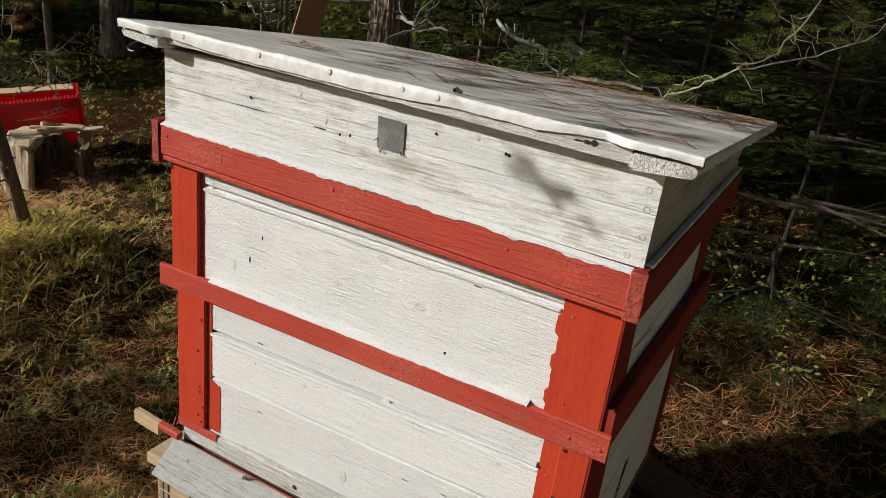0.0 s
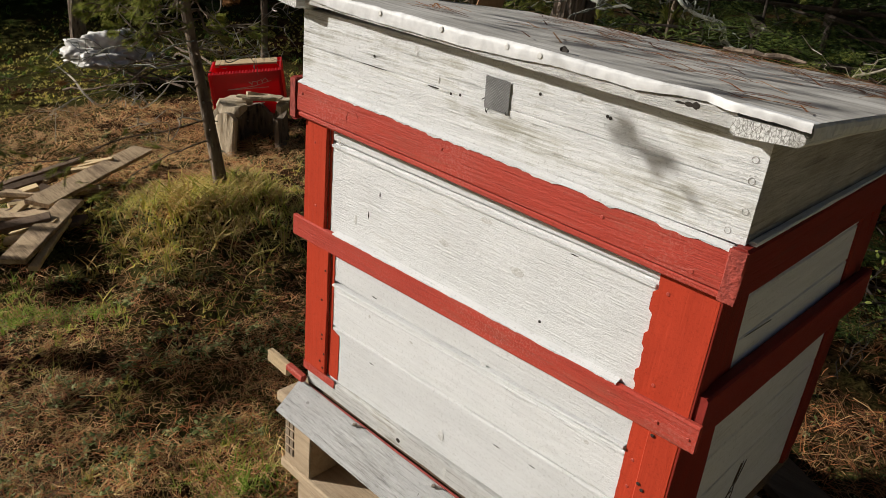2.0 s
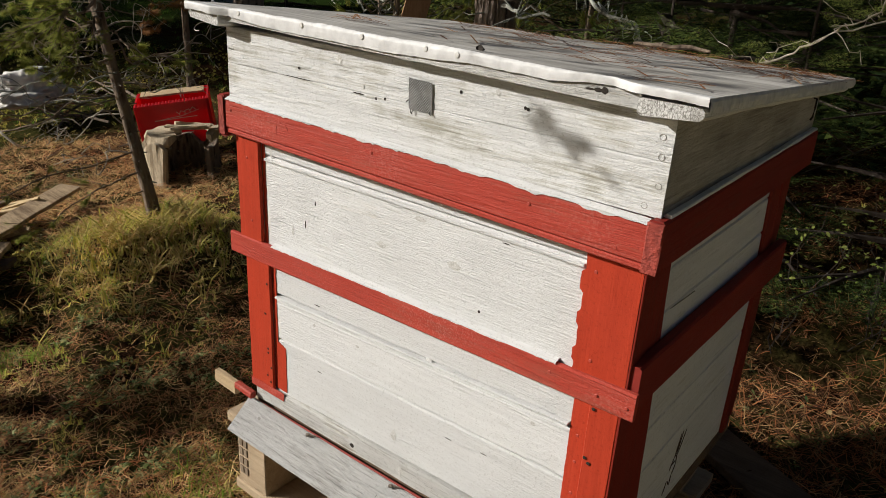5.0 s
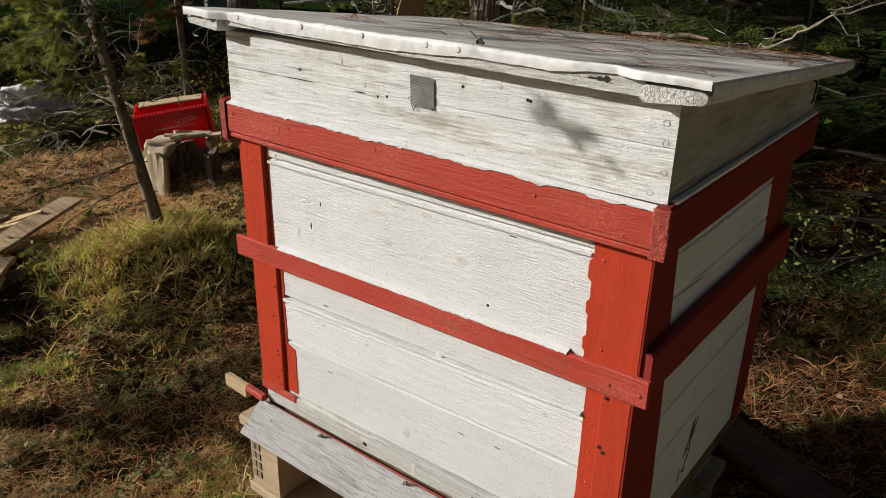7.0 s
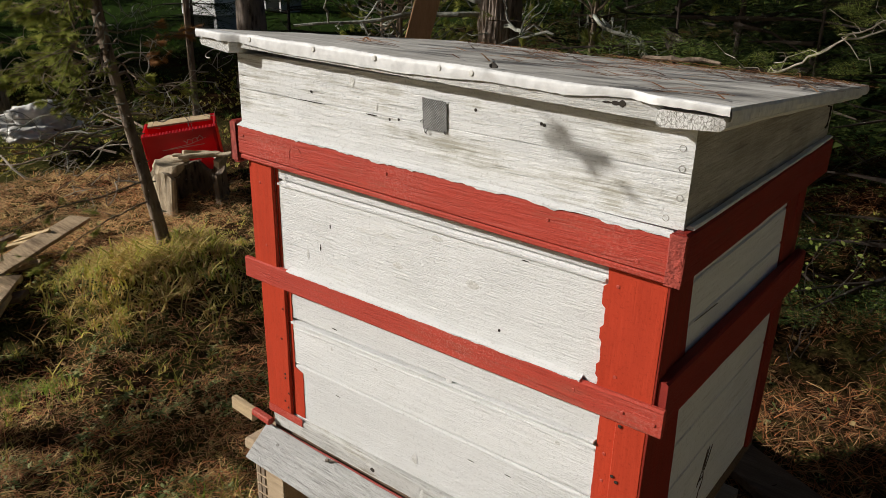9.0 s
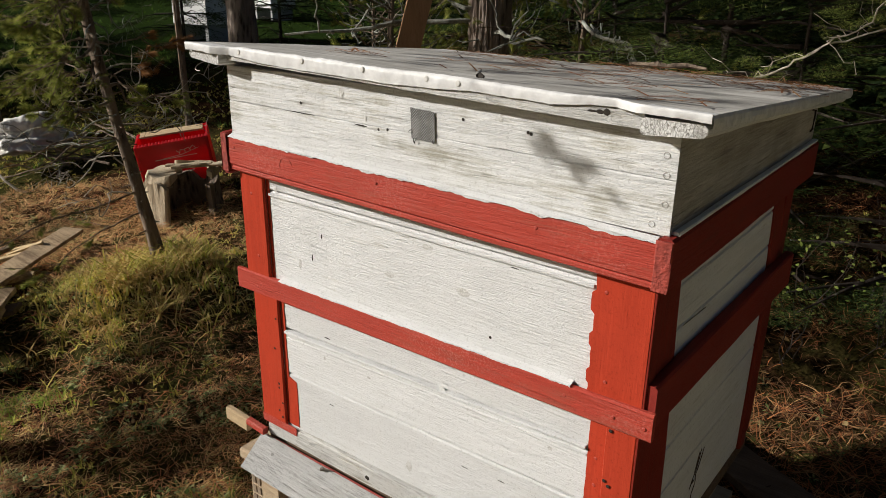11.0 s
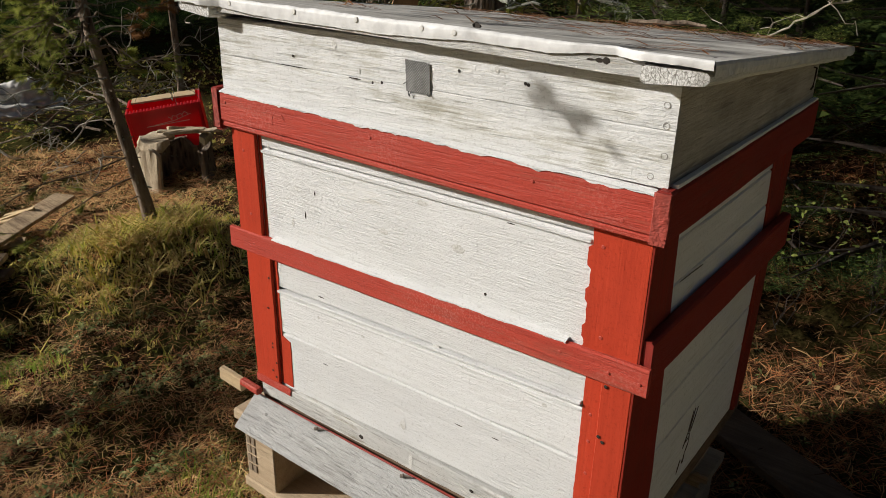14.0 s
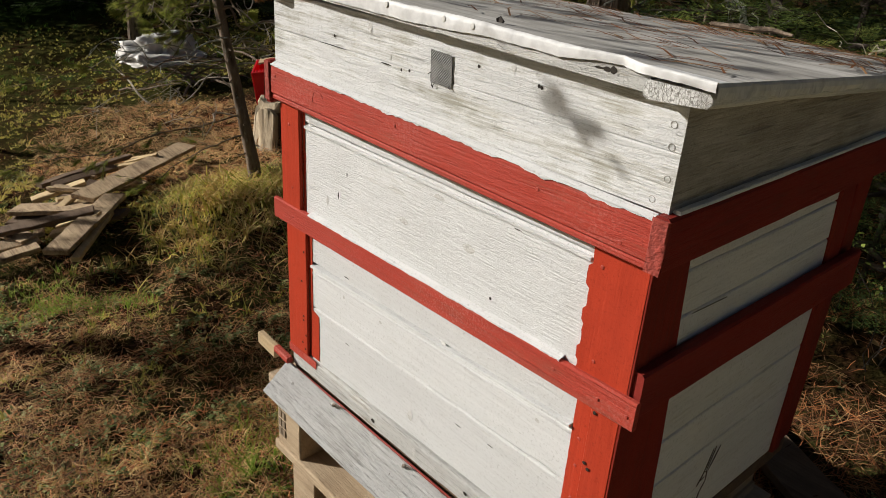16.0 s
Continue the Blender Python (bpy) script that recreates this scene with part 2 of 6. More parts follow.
def bark(name, dark, light, scale=14.0, rough=0.9):
    m, nt, b = nodes_of(name)
    vec = mapped(nt, (1, 1, 0.25))
    v = nd(nt, "ShaderNodeTexVoronoi", Scale=scale)
    nt.links.new(vec, v.inputs["Vector"])
    n = noise_tex(nt, vec, scale * 2.2, 6.0, 0.7)
    h = math_node(nt, "ADD", math_node(nt, "MULTIPLY", v.outputs["Distance"], 0.9), n)
    col = mixc(nt, ramp(nt, h, 0.5, 1.15), dark, light)
    lich = ramp(nt, noise_tex(nt, mapped(nt, (1, 1, 1)), 38.0, 4.0, 0.7), 0.60, 0.68)
    col = mixc(nt, math_node(nt, "MULTIPLY", lich, 0.55), col, (0.34, 0.35, 0.29))
    nt.links.new(col, b.inputs["Base Color"])
    b.inputs["Roughness"].default_value, b.inputs["Specular IOR Level"].default_value = rough, 0.2
    bump(nt, b, h, 0.9, 0.012)
    return m


M_BARK = bark("pine_bark", (0.035, 0.024, 0.018), (0.25, 0.20, 0.165), 22.0)
M_BARK_YOUNG = bark("young_pine_bark", (0.035, 0.024, 0.017), (0.22, 0.165, 0.12), 34.0)
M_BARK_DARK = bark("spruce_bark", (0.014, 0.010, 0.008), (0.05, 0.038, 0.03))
M_TWIG = plain("dead_twig", (0.20, 0.165, 0.125), (0.48, 0.43, 0.36), 50.0, 0.9, 0.5)
M_LICHEN = plain("lichen_twig", (0.11, 0.105, 0.085), (0.34, 0.35, 0.30), 90.0, 0.95, 0.9, 0.006)
M_LICHEN_PALE = plain("pale_lichen", (0.16, 0.165, 0.14), (0.55, 0.57, 0.50), 120.0, 0.95, 1.0, 0.006)
M_PINE = leafy("pine_needles", [(0.11, 0.16, 0.03), (0.24, 0.29, 0.055), (0.44, 0.43, 0.12), (0.15, 0.20, 0.04)], through=0.42)
M_PINE_DEAD = leafy("dead_pine_needles", [(0.24, 0.10, 0.03), (0.33, 0.17, 0.06), (0.20, 0.09, 0.035)])
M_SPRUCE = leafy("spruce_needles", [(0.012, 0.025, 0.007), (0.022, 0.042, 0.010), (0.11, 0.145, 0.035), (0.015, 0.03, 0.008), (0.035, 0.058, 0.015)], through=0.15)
M_SHOOT = leafy("young_spruce_shoots", [(0.13, 0.18, 0.035), (0.22, 0.27, 0.06), (0.30, 0.33, 0.09), (0.09, 0.13, 0.03)], through=0.35)
# Lighter copy of spruce_needles: sunlight on one sapling put into colour.
M_SPRUCE_LIT = leafy("spruce_needles_sunlit", [(0.035, 0.06, 0.014), (0.07, 0.105, 0.024), (0.15, 0.19, 0.045), (0.05, 0.08, 0.018)], through=0.2)
M_GRASS = leafy("grass_blades", [(0.07, 0.11, 0.018), (0.22, 0.26, 0.04), (0.42, 0.38, 0.09), (0.56, 0.46, 0.18), (0.13, 0.18, 0.03)], through=0.35, gain=1.3)
M_FRESH = leafy("fresh_grass", [(0.12, 0.22, 0.025), (0.24, 0.36, 0.05), (0.38, 0.46, 0.09), (0.17, 0.28, 0.035)], through=0.4)
M_LAWN = leafy("lawn_blades", [(0.05, 0.11, 0.015), (0.08, 0.16, 0.022), (0.12, 0.19, 0.03)], through=0.35)
# Brightened grass copies: sunlight on open patches is put into their colours.
M_MOSSGRASS = leafy("sunlit_mossy_grass", [(0.12, 0.17, 0.022), (0.34, 0.35, 0.06), (0.52, 0.45, 0.11), (0.58, 0.46, 0.18), (0.17, 0.22, 0.032)], through=0.38, gain=1.3)
M_MEADOW = leafy("sunlit_meadow_grass", [(0.26, 0.28, 0.04), (0.48, 0.42, 0.09), (0.62, 0.49, 0.17), (0.36, 0.36, 0.065)], through=0.35, gain=1.25)
M_STRAW = leafy("dry_grass", [(0.50, 0.37, 0.15), (0.36, 0.23, 0.09), (0.32, 0.27, 0.06), (0.58, 0.45, 0.21)], through=0.25, gain=1.3)
M_LITTER = leafy("fallen_needles", [(0.26, 0.09, 0.035), (0.44, 0.18, 0.07), (0.06, 0.026, 0.014), (0.54, 0.33, 0.15), (0.10, 0.04, 0.02), (0.045, 0.02, 0.012)], through=0.0, gain=1.15)
# Paler than fallen_needles: sunlight on open litter put into the colour.
M_LITTER_LIT = leafy("sunlit_needle_litter", [(0.40, 0.17, 0.07), (0.60, 0.37, 0.17), (0.13, 0.06, 0.03), (0.50, 0.38, 0.16), (0.20, 0.10, 0.05), (0.42, 0.18, 0.07)], through=0.0, gain=1.3)
M_ROOFNEEDLE = leafy("fallen_needles_roof", [(0.20, 0.085, 0.04), (0.32, 0.13, 0.05), (0.08, 0.04, 0.024), (0.42, 0.24, 0.11), (0.06, 0.03, 0.02), (0.14, 0.06, 0.03)], through=0.0)
M_HERB = leafy("herb_leaves", [(0.045, 0.08, 0.028), (0.12, 0.17, 0.05), (0.36, 0.39, 0.19), (0.06, 0.095, 0.03), (0.20, 0.25, 0.09)], through=0.25, gain=1.3)
M_DRYLEAF = leafy("dry_leaves", [(0.30, 0.20, 0.09), (0.42, 0.32, 0.15), (0.22, 0.12, 0.06)], through=0.2)


def soil():
    m, nt, b = nodes_of("forest_floor")
    flat = mapped(nt, (1, 1, 1))
    big, mid, fine = noise_tex(nt, flat, 0.75, 4.0), noise_tex(nt, flat, 6.0, 5.0, 0.65), noise_tex(nt, flat, 70.0, 5.0, 0.7)
    col = mixc(nt, ramp(nt, fine, 0.40, 0.70), (0.008, 0.005, 0.003), (0.085, 0.040, 0.020))
    moss = mixc(nt, ramp(nt, fine, 0.35, 0.75), (0.008, 0.008, 0.003), (0.10, 0.095, 0.028))
    mk = ramp(nt, math_node(nt, "ADD", math_node(nt, "MULTIPLY", big, 0.6), math_node(nt, "MULTIPLY", mid, 0.4)), 0.44, 0.56)
    col = mixc(nt, mk, col, moss)
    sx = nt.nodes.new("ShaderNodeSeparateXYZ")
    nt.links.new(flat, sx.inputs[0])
    # Far lawn darkened: tree shade is put into its green.
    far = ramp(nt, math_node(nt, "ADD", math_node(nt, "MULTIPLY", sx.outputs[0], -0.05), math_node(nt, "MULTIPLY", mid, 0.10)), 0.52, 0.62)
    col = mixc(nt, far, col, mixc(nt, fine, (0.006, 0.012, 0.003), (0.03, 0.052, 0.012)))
    # Bright unseen ground to the east, added to bounce light onto the hive's side.
    east_bounce = ramp(nt, math_node(nt, "SUBTRACT", math_node(nt, "MULTIPLY", sx.outputs[0], 0.5), math_node(nt, "MULTIPLY", sx.outputs[1], 0.25)), 0.14, 0.32)
    col = mixc(nt, east_bounce, col, mixc(nt, fine, (0.26, 0.22, 0.11), (0.55, 0.47, 0.28)))
    nt.links.new(col, b.inputs["Base Color"])
    b.inputs["Roughness"].default_value, b.inputs["Specular IOR Level"].default_value = 0.95, 0.0
    bump(nt, b, math_node(nt, "ADD", fine, mid), 1.0, 0.02)
    return m


M_SOIL = soil()
M_CRATE = plain("red_crate_plastic", (0.50, 0.012, 0.022), (0.60, 0.02, 0.03), 25.0, 0.38, 0.1, spec=0.5)
def let_through(m, colour, share):
    """Thin plastic that lets some light pass."""
    nt = m.node_tree
    t = nt.nodes.new("ShaderNodeBsdfTranslucent")
    t.inputs[0].default_value = (*colour, 1)
    mx = nt.nodes.new("ShaderNodeMixShader")
    mx.inputs[0].default_value = share
    nt.links.new(nt.nodes["Principled BSDF"].outputs[0], mx.inputs[1])
    nt.links.new(t.outputs[0], mx.inputs[2])
    nt.links.new(mx.outputs[0], nt.nodes["Material Output"].inputs[0])


let_through(M_CRATE, (0.78, 0.02, 0.045), 0.45)
M_CRATE_INK = plain("faded_white_print", (0.55, 0.30, 0.28), (0.70, 0.5, 0.46), 40.0, 0.6)
M_SACK = plain("white_plastic_sheet", (0.30, 0.28, 0.245), (0.78, 0.76, 0.71), 9.0, 0.5, 0.6, 0.012)
M_STUMP = timber("split_log_wood", (0.60, 0.50, 0.36), (0.42, 0.33, 0.22), "z", wear=0.5, soft=0.2, relief=1.3, stained=0.45, stain=(0.12, 0.09, 0.06), fine=0.5)
M_PLANK_GREY = timber("old_grey_plank", (0.58, 0.43, 0.27), (0.26, 0.175, 0.105), "x", wear=0.45, soft=0.08, relief=1.3, stained=0.55, stain=(0.10, 0.07, 0.05))
M_PLANK_DARK = timber("dark_brown_plank", (0.23, 0.155, 0.10), (0.10, 0.066, 0.045), "x", wear=0.5, soft=0.2, relief=1.0, stained=0.3, stain=(0.2, 0.16, 0.12))
M_PLANK_LIGHT = timber("fresh_split_plank", (0.72, 0.55, 0.32), (0.54, 0.39, 0.21), "x", wear=0.5, soft=0.2, relief=0.8, stained=0.3, stain=(0.2, 0.14, 0.09))
M_PLANK_BROWN = timber("leaning_brown_plank", (0.46, 0.27, 0.145), (0.36, 0.20, 0.105), "z", wear=0.5, soft=0.2, relief=0.6, stained=0.2, stain=(0.15, 0.08, 0.05))
M_FARWHITE = plain("far_white_paint", (0.62, 0.63, 0.62), (0.75, 0.76, 0.74), 3.0, 0.7)
M_FARGREY = plain("far_grey_roof", (0.25, 0.26, 0.27), (0.36, 0.36, 0.36), 3.0, 0.7)


# ---- building helpers ----
def thing(name, at, label, category, group="", kind=""):
    ob = new(name)
    ob.location = at
    ob.empty_display_size = 0.1
    return tagged(ob, label, category, group, kind)


def hang(ob, parent):
    """Make ob, whose mesh stands in world metres, a child of an object whose origin may lie elsewhere."""
    ob.parent = parent
    ob.matrix_parent_inverse = Matrix() if parent.parent else Matrix.Translation(-parent.location)
    return ob


def mesh_of(name, verts, faces, mat, smooth=False):
    me = bpy.data.meshes.new(name)
    me.from_pydata([tuple(v) for v in verts], [], [tuple(f) for f in faces])
    me.materials.append(mat)
    if smooth:
        me.polygons.foreach_set("use_smooth", [True] * len(me.polygons))
    me.update()
    return me


def part(name, geo, mat, parent=None, label="", smooth=False):
    """One mesh object under a thing or under a part; geo is (verts, faces)."""
    ob = new(name, mesh_of(name, geo[0], geo[1], mat, smooth))
    if parent is not None:
        hang(ob, parent)
    if label:
        ob["label"] = label
    return ob


def fast_mesh(name, verts, tris, mat):
    me = bpy.data.meshes.new(name)
    n, f = len(verts), len(tris)
    me.vertices.add(n)
    me.vertices.foreach_set("co", np.asarray(verts, np.float32).ravel())
    me.loops.add(3 * f)
    me.loops.foreach_set("vertex_index", np.asarray(tris, np.int32).ravel())
    me.polygons.add(f)
    me.polygons.foreach_set("loop_start", np.arange(0, 3 * f, 3, dtype=np.int32))
    me.materials.append(mat)
    me.update(calc_edges=True)
    return me


def scattered(name, tv, tf, mats, mat):
    """One mesh of many copies of a small template, one for each 4 x 4 matrix."""
    tv, tf, mats = np.asarray(tv, float), np.asarray(tf, int), np.asarray(mats, float)
    v = np.einsum("mij,nj->mni", mats[:, :3, :3], tv) + mats[:, None, :3, 3]
    f = tf[None] + (np.arange(len(mats)) * len(tv))[:, None, None]
    return fast_mesh(name, v.reshape(-1, 3), f.reshape(-1, 3), mat)


def frames_from(pos, fwd, up, scale):
    """Matrices with x along fwd, z near up."""
    pos, fwd, up = (np.asarray(a, float) for a in (pos, fwd, up))
    fwd = fwd / np.linalg.norm(fwd, axis=1, keepdims=True)
    side = np.cross(up, fwd)
    side /= np.linalg.norm(side, axis=1, keepdims=True) + 1e-9
    up = np.cross(fwd, side)
    m = np.zeros((len(pos), 4, 4))
    s = np.asarray(scale, float)
    s = np.repeat(s[:, None], 3, 1) if s.ndim == 1 else s
    m[:, :3, 0], m[:, :3, 1], m[:, :3, 2], m[:, :3, 3] = fwd * s[:, :1], side * s[:, 1:2], up * s[:, 2:3], pos
    m[:, 3, 3] = 1
    return m


def board(x0, x1, y0, y1, z0, z1, axis="x", n=16, wob=0.0008, ch=0.002, tilt=0.0, seed=0.0):
    """A sawn board in world metres with eased, slightly uneven edges; tilt raises its far end."""
    lo, hi = {"x": ((x0, y0, z0), (x1, y1, z1)), "y": ((y0, z0, x0), (y1, z1, x1)), "z": ((z0, x0, y0), (z1, x1, y1))}[axis]
    (a0, b0, c0), (a1, b1, c1) = lo, hi
    ch = min(ch, 0.3 * (b1 - b0), 0.3 * (c1 - c0))
    prof = [(b0 + ch, c0), (b1 - ch, c0), (b1, c0 + ch), (b1, c1 - ch), (b1 - ch, c1), (b0 + ch, c1), (b0, c1 - ch), (b0, c0 + ch)]
    verts, faces = [], []
    for i in range(n + 1):
        a = a0 + (a1 - a0) * i / n
        for j, (b, c) in enumerate(prof):
            w = noise.noise(Vector((a * 14 + seed * 7.1, j // 2 * 3.7 + seed, b0 * 9 + c0 * 5)))
            w2 = noise.noise(Vector((a * 9 + seed * 3.3, j // 2 * 5.1 - seed, c1 * 8)))
            v = (a, b + wob * w, c + wob * w2 + tilt * (i / n - 0.5))
            verts.append(v if axis == "x" else (v[2], v[0], v[1]) if axis == "y" else (v[1], v[2], v[0]))
    for i in range(n):
        for j in range(8):
            k = (j + 1) % 8
            faces.append((i * 8 + j, (i + 1) * 8 + j, (i + 1) * 8 + k, i * 8 + k))
    faces.append(tuple(range(8)))
    faces.append(tuple(reversed(range(n * 8, n * 8 + 8))))
    return verts, [tuple(reversed(f)) for f in faces]


def moved(geo, m):
    return [m @ Vector(v) for v in geo[0]], geo[1]


def merged(*geos):
    verts, faces = [], []
    for v, f in geos:
        k = len(verts)
        verts += list(v)
        faces += [tuple(i + k for i in t) for t in f]
    return verts, faces


def tube(pts, radii, n=8, rough=0.0, seed=0.0):
    """A closed tube along points, its radius given at each."""
    pts = [Vector(p) for p in pts]
    verts, faces = [], []
    for i, p in enumerate(pts):
        d = (pts[min(i + 1, len(pts) - 1)] - pts[max(i - 1, 0)]).normalized()
        s = d.orthogonal().normalized() if abs(d.z) < 0.95 else d.cross(Vector((0, 1, 0))).normalized()
        if abs(d.z) < 0.95:
            s = d.cross(Vector((0, 0, 1))).normalized()
        u = s.cross(d)
        for j in range(n):
            a = 2 * math.pi * j / n
            r = radii[i]
            if rough:
                r *= 1 + rough * noise.noise(Vector((math.cos(a) * 2.2 + seed, math.sin(a) * 2.2, p.z * 5 + p.x * 5 + p.y * 3)))
            verts.append(p + s * (math.cos(a) * r) + u * (math.sin(a) * r))
    m = len(pts)
    for i in range(m - 1):
        for j in range(n):
            k = (j + 1) % n
            faces.append((i * n + j, i * n + k, (i + 1) * n + k, (i + 1) * n + j))
    faces.append(tuple(reversed(range(n))))
    faces.append(tuple(range((m - 1) * n, m * n)))
    return verts, faces


def crooked(a, b, n, wob, seed, sag=0.0):
    """Points from a to b with small bends and a sag."""
    a, b = Vector(a), Vector(b)
    out = []
    for i in range(n + 1):
        t = i / n
        k = math.sin(math.pi * t) if sag else 0
        w = Vector((noise.noise(Vector((t * 3.1, seed, 1.3))), noise.noise(Vector((t * 3.1, seed, 5.7))), noise.noise(Vector((t * 3.1, seed, 9.1)))))
        out.append(a.lerp(b, t) + w * wob * min(1, 4 * t) + Vector((0, 0, -sag * k)))
    return out


def disc(r, h, n=10):
    """A low rounded head facing -y, its back on y = 0."""
    verts = [(r * math.cos(2 * math.pi * i / n), 0, r * math.sin(2 * math.pi * i / n)) for i in range(n)]
    verts += [(0.75 * r * math.cos(2 * math.pi * i / n), -h, 0.75 * r * math.sin(2 * math.pi * i / n)) for i in range(n)]
    faces = [(i, n + i, n + (i + 1) % n, (i + 1) % n) for i in range(n)] + [tuple(reversed(range(n, 2 * n)))]
    return verts, [tuple(reversed(f)) for f in faces]


def studs(name, mesh, spots, y, parent, label=""):
    """Nail heads, knots or holes of one mesh at (x, z) spots of a front."""
    for x, z in spots:
        ob = new(name, mesh)
        ob.location = (x, y, z)
        ob.rotation_euler = (0, random.uniform(0, 6.28), 0)
        hang(ob, parent)
        if label:
            ob["label"] = label


# ---- ground ----
def ground_z(x, y):
    cx = -6.5 + math.log1p(math.exp(min(40, (x + 6.5) * 1.5))) / 1.5
    cx = 3.0 - math.log1p(math.exp(min(40, (3.0 - cx) * 1.5))) / 1.5
    cy = -4.0 + math.log1p(math.exp(min(40, (y + 4.0) * 1.5))) / 1.5
    cy = 6.0 - math.log1p(math.exp(min(40, (6.0 - cy) * 1.5))) / 1.5
    z = 0.03 + 0.124 * cx + 0.10 * cy
    away = max(-6.2 - x, x - 2.0, -1.6 - y, y - 4.0, 0)
    z += 0.05 * noise.noise(Vector((x * 0.9, y * 0.9, 0.3))) * max(0, 1 - away / 4) + 0.022 * noise.noise(Vector((x * 3.2, y * 3.2, 4.4))) * max(0, 1 - away)
    if -6.5 < x < 1.8 and -1.4 < y < 4.4:
        hx, hy = max(-0.85 - x, x - 0.2, 0), max(-0.12 - y, y - 0.75, 0)
        w = min(1, max(hx, hy) / 0.15) * max(0.0, min(1, (1.8 - x) / 0.6, (y + 1.4) / 0.5))
        z += w * (0.045 * noise.noise(Vector((x * 5.5, y * 5.5, 8.1))) + 0.030 * noise.noise(Vector((x * 12, y * 12, 3.7))))
    d = (x + 2.75) ** 2 / 0.22 + (y - 0.98) ** 2 / 0.14
    z += 0.19 * math.exp(-d) - 0.13 * math.exp(-((x + 2.72) ** 2 / 0.06 + (y - 0.42) ** 2 / 0.05))
    return z


def axis_steps(lo, hi, fine, far):
    out = list(np.arange(lo, hi + 1e-6, fine))
    step, v = fine, hi
    while v < far:
        step *= 1.35
        v += step
        out.append(v)
    step, v = fine, lo
    while v > -far:
        step *= 1.35
        v -= step
        out.insert(0, v)
    return out


GX, GY = axis_steps(-4.2, 1.2, 0.02, 400), axis_steps(-0.8, 2.6, 0.02, 400)
def tussocky(x, y):
    """Small hummocks and hollows of moss and litter."""
    a = noise.noise(Vector((x * 13, y * 13, 2.0)))
    out = max(0.0, 1 - max(-4.3 - x, x - 1.15, -0.85 - y, y - 2.65, 0) / 0.5)
    return out * (0.030 * (abs(a) - 0.25) + 0.020 * noise.noise(Vector((x * 31, y * 31, 6.0))))


gv = [(x, y, ground_z(x, y) + (tussocky(x, y) if -6 < x < 2 and -1.6 < y < 3.2 else 0)) for y in GY for x in GX]
nx = len(GX)
gf = [(j * nx + i, j * nx + i + 1, (j + 1) * nx + i + 1, (j + 1) * nx + i) for j in range(len(GY) - 1) for i in range(nx - 1)]
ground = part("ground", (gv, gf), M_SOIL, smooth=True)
tagged(ground, "brown forest floor with moss, needles and grass", "ground", kind="structure")


# ---- beehive: roof ----
roof = thing("beehive_roof", (-0.37, 0.29, 1.043), "white-painted wooden beehive roof with a folded sheet-metal cover strewn with needles", "beehive roof")


def top_z(x, y):
    zf = 1.190 - 0.011 * (x + 0.79) / 0.824
    return zf + (1.127 - zf) * (y + 0.04) / 0.655


for z0, z1, y0, sd, label in ((1.1022, 1.157, -0.008, 1, ""), (1.041, 1.1019, -0.0085, 2, "white plank weathered grey in streaks")):
    fp = part("front_plank", board(-0.734, -0.0033, y0, 0.014, z0, z1, "x", 40, 0.0006, 0.001, seed=sd), M_WHITE_LID, roof, label)
    fp.data.materials.append(M_GREY_Y)
    for p in fp.data.polygons:
        p.material_index = 1 if abs(p.normal.x) > 0.7 else 0


def sloped_side(x0, x1):
    pts = [(0.0145, 1.041), (0.588, 1.041), (0.588, top_z(0, 0.588) - 0.022), (0.0145, top_z(0, 0.0145) - 0.022)]
    v = [(x0, y, z) for y, z in pts] + [(x1, y, z) for y, z in pts]
    return v, [(0, 1, 2, 3)[::-1], (4, 5, 6, 7), (0, 4, 7, 3)[::-1], (1, 2, 6, 5)[::-1], (0, 1, 5, 4)[::-1], (3, 7, 6, 2)[::-1]]


def fixed(geo):
    """Consistent outward faces."""
    bm = bmesh.new()
    vs = [bm.verts.new(v) for v in geo[0]]
    for f in geo[1]:
        bm.faces.new([vs[i] for i in f])
    bmesh.ops.recalc_face_normals(bm, faces=bm.faces)
    bm.verts.index_update()
    out = [tuple(v.co) for v in bm.verts], [tuple(v.index for v in f.verts) for f in bm.faces]
    bm.free()
    return out


part("side_plank", fixed(sloped_side(-0.024, -0.0037)), M_GREY_Y, roof, "weathered grey side plank")
part("side_plank", fixed(sloped_side(-0.732, -0.712)), M_GREY_Y, roof)
part("back_plank", board(-0.711, -0.025, 0.565, 0.587, 1.041, 1.10, "x", 12), M_GREY_Y, roof)
slope = math.atan2(1.127 - 1.188, 0.655)
for x0, x1, dz, name, label in ((-0.786, -0.7145, 0.016, "cleat", "end cleat with cracked white end grain"), (-0.036, 0.0315, 0.0175, "cleat", "end cleat with cracked white end grain")):
    xm = (x0 + x1) / 2
    geo = board(x0, x1, -0.037, 0.60, 0, 0.0245 if x0 < -0.5 else 0.021, "y", 16, 0.0012, 0.004, seed=x0)
    low_ = lambda x, y: (0.003 if x0 < -0.5 else 0.0015 - 0.005 * (x + 0.036) / 0.067) * max(0, 1 - max(0, y) / 0.12) - 0.006 * min(1, max(0, y) / 0.12) - (0.008 * max(0, (-0.765 - x) / 0.021) if x0 < -0.5 else 0)
    geo = ([(x, y, z + top_z(xm, y) - 0.0265 - (low_(x, y) if z < 0.01 else 0.0045)) for x, y, z in geo[0]], geo[1])
    cl = part(name, geo, M_ENDGRAIN, roof, label)
    cl.data.materials.append(M_WHITE_Y)
    for p in cl.data.polygons:
        p.material_index = 0 if abs(p.normal.y) > 0.6 else 1
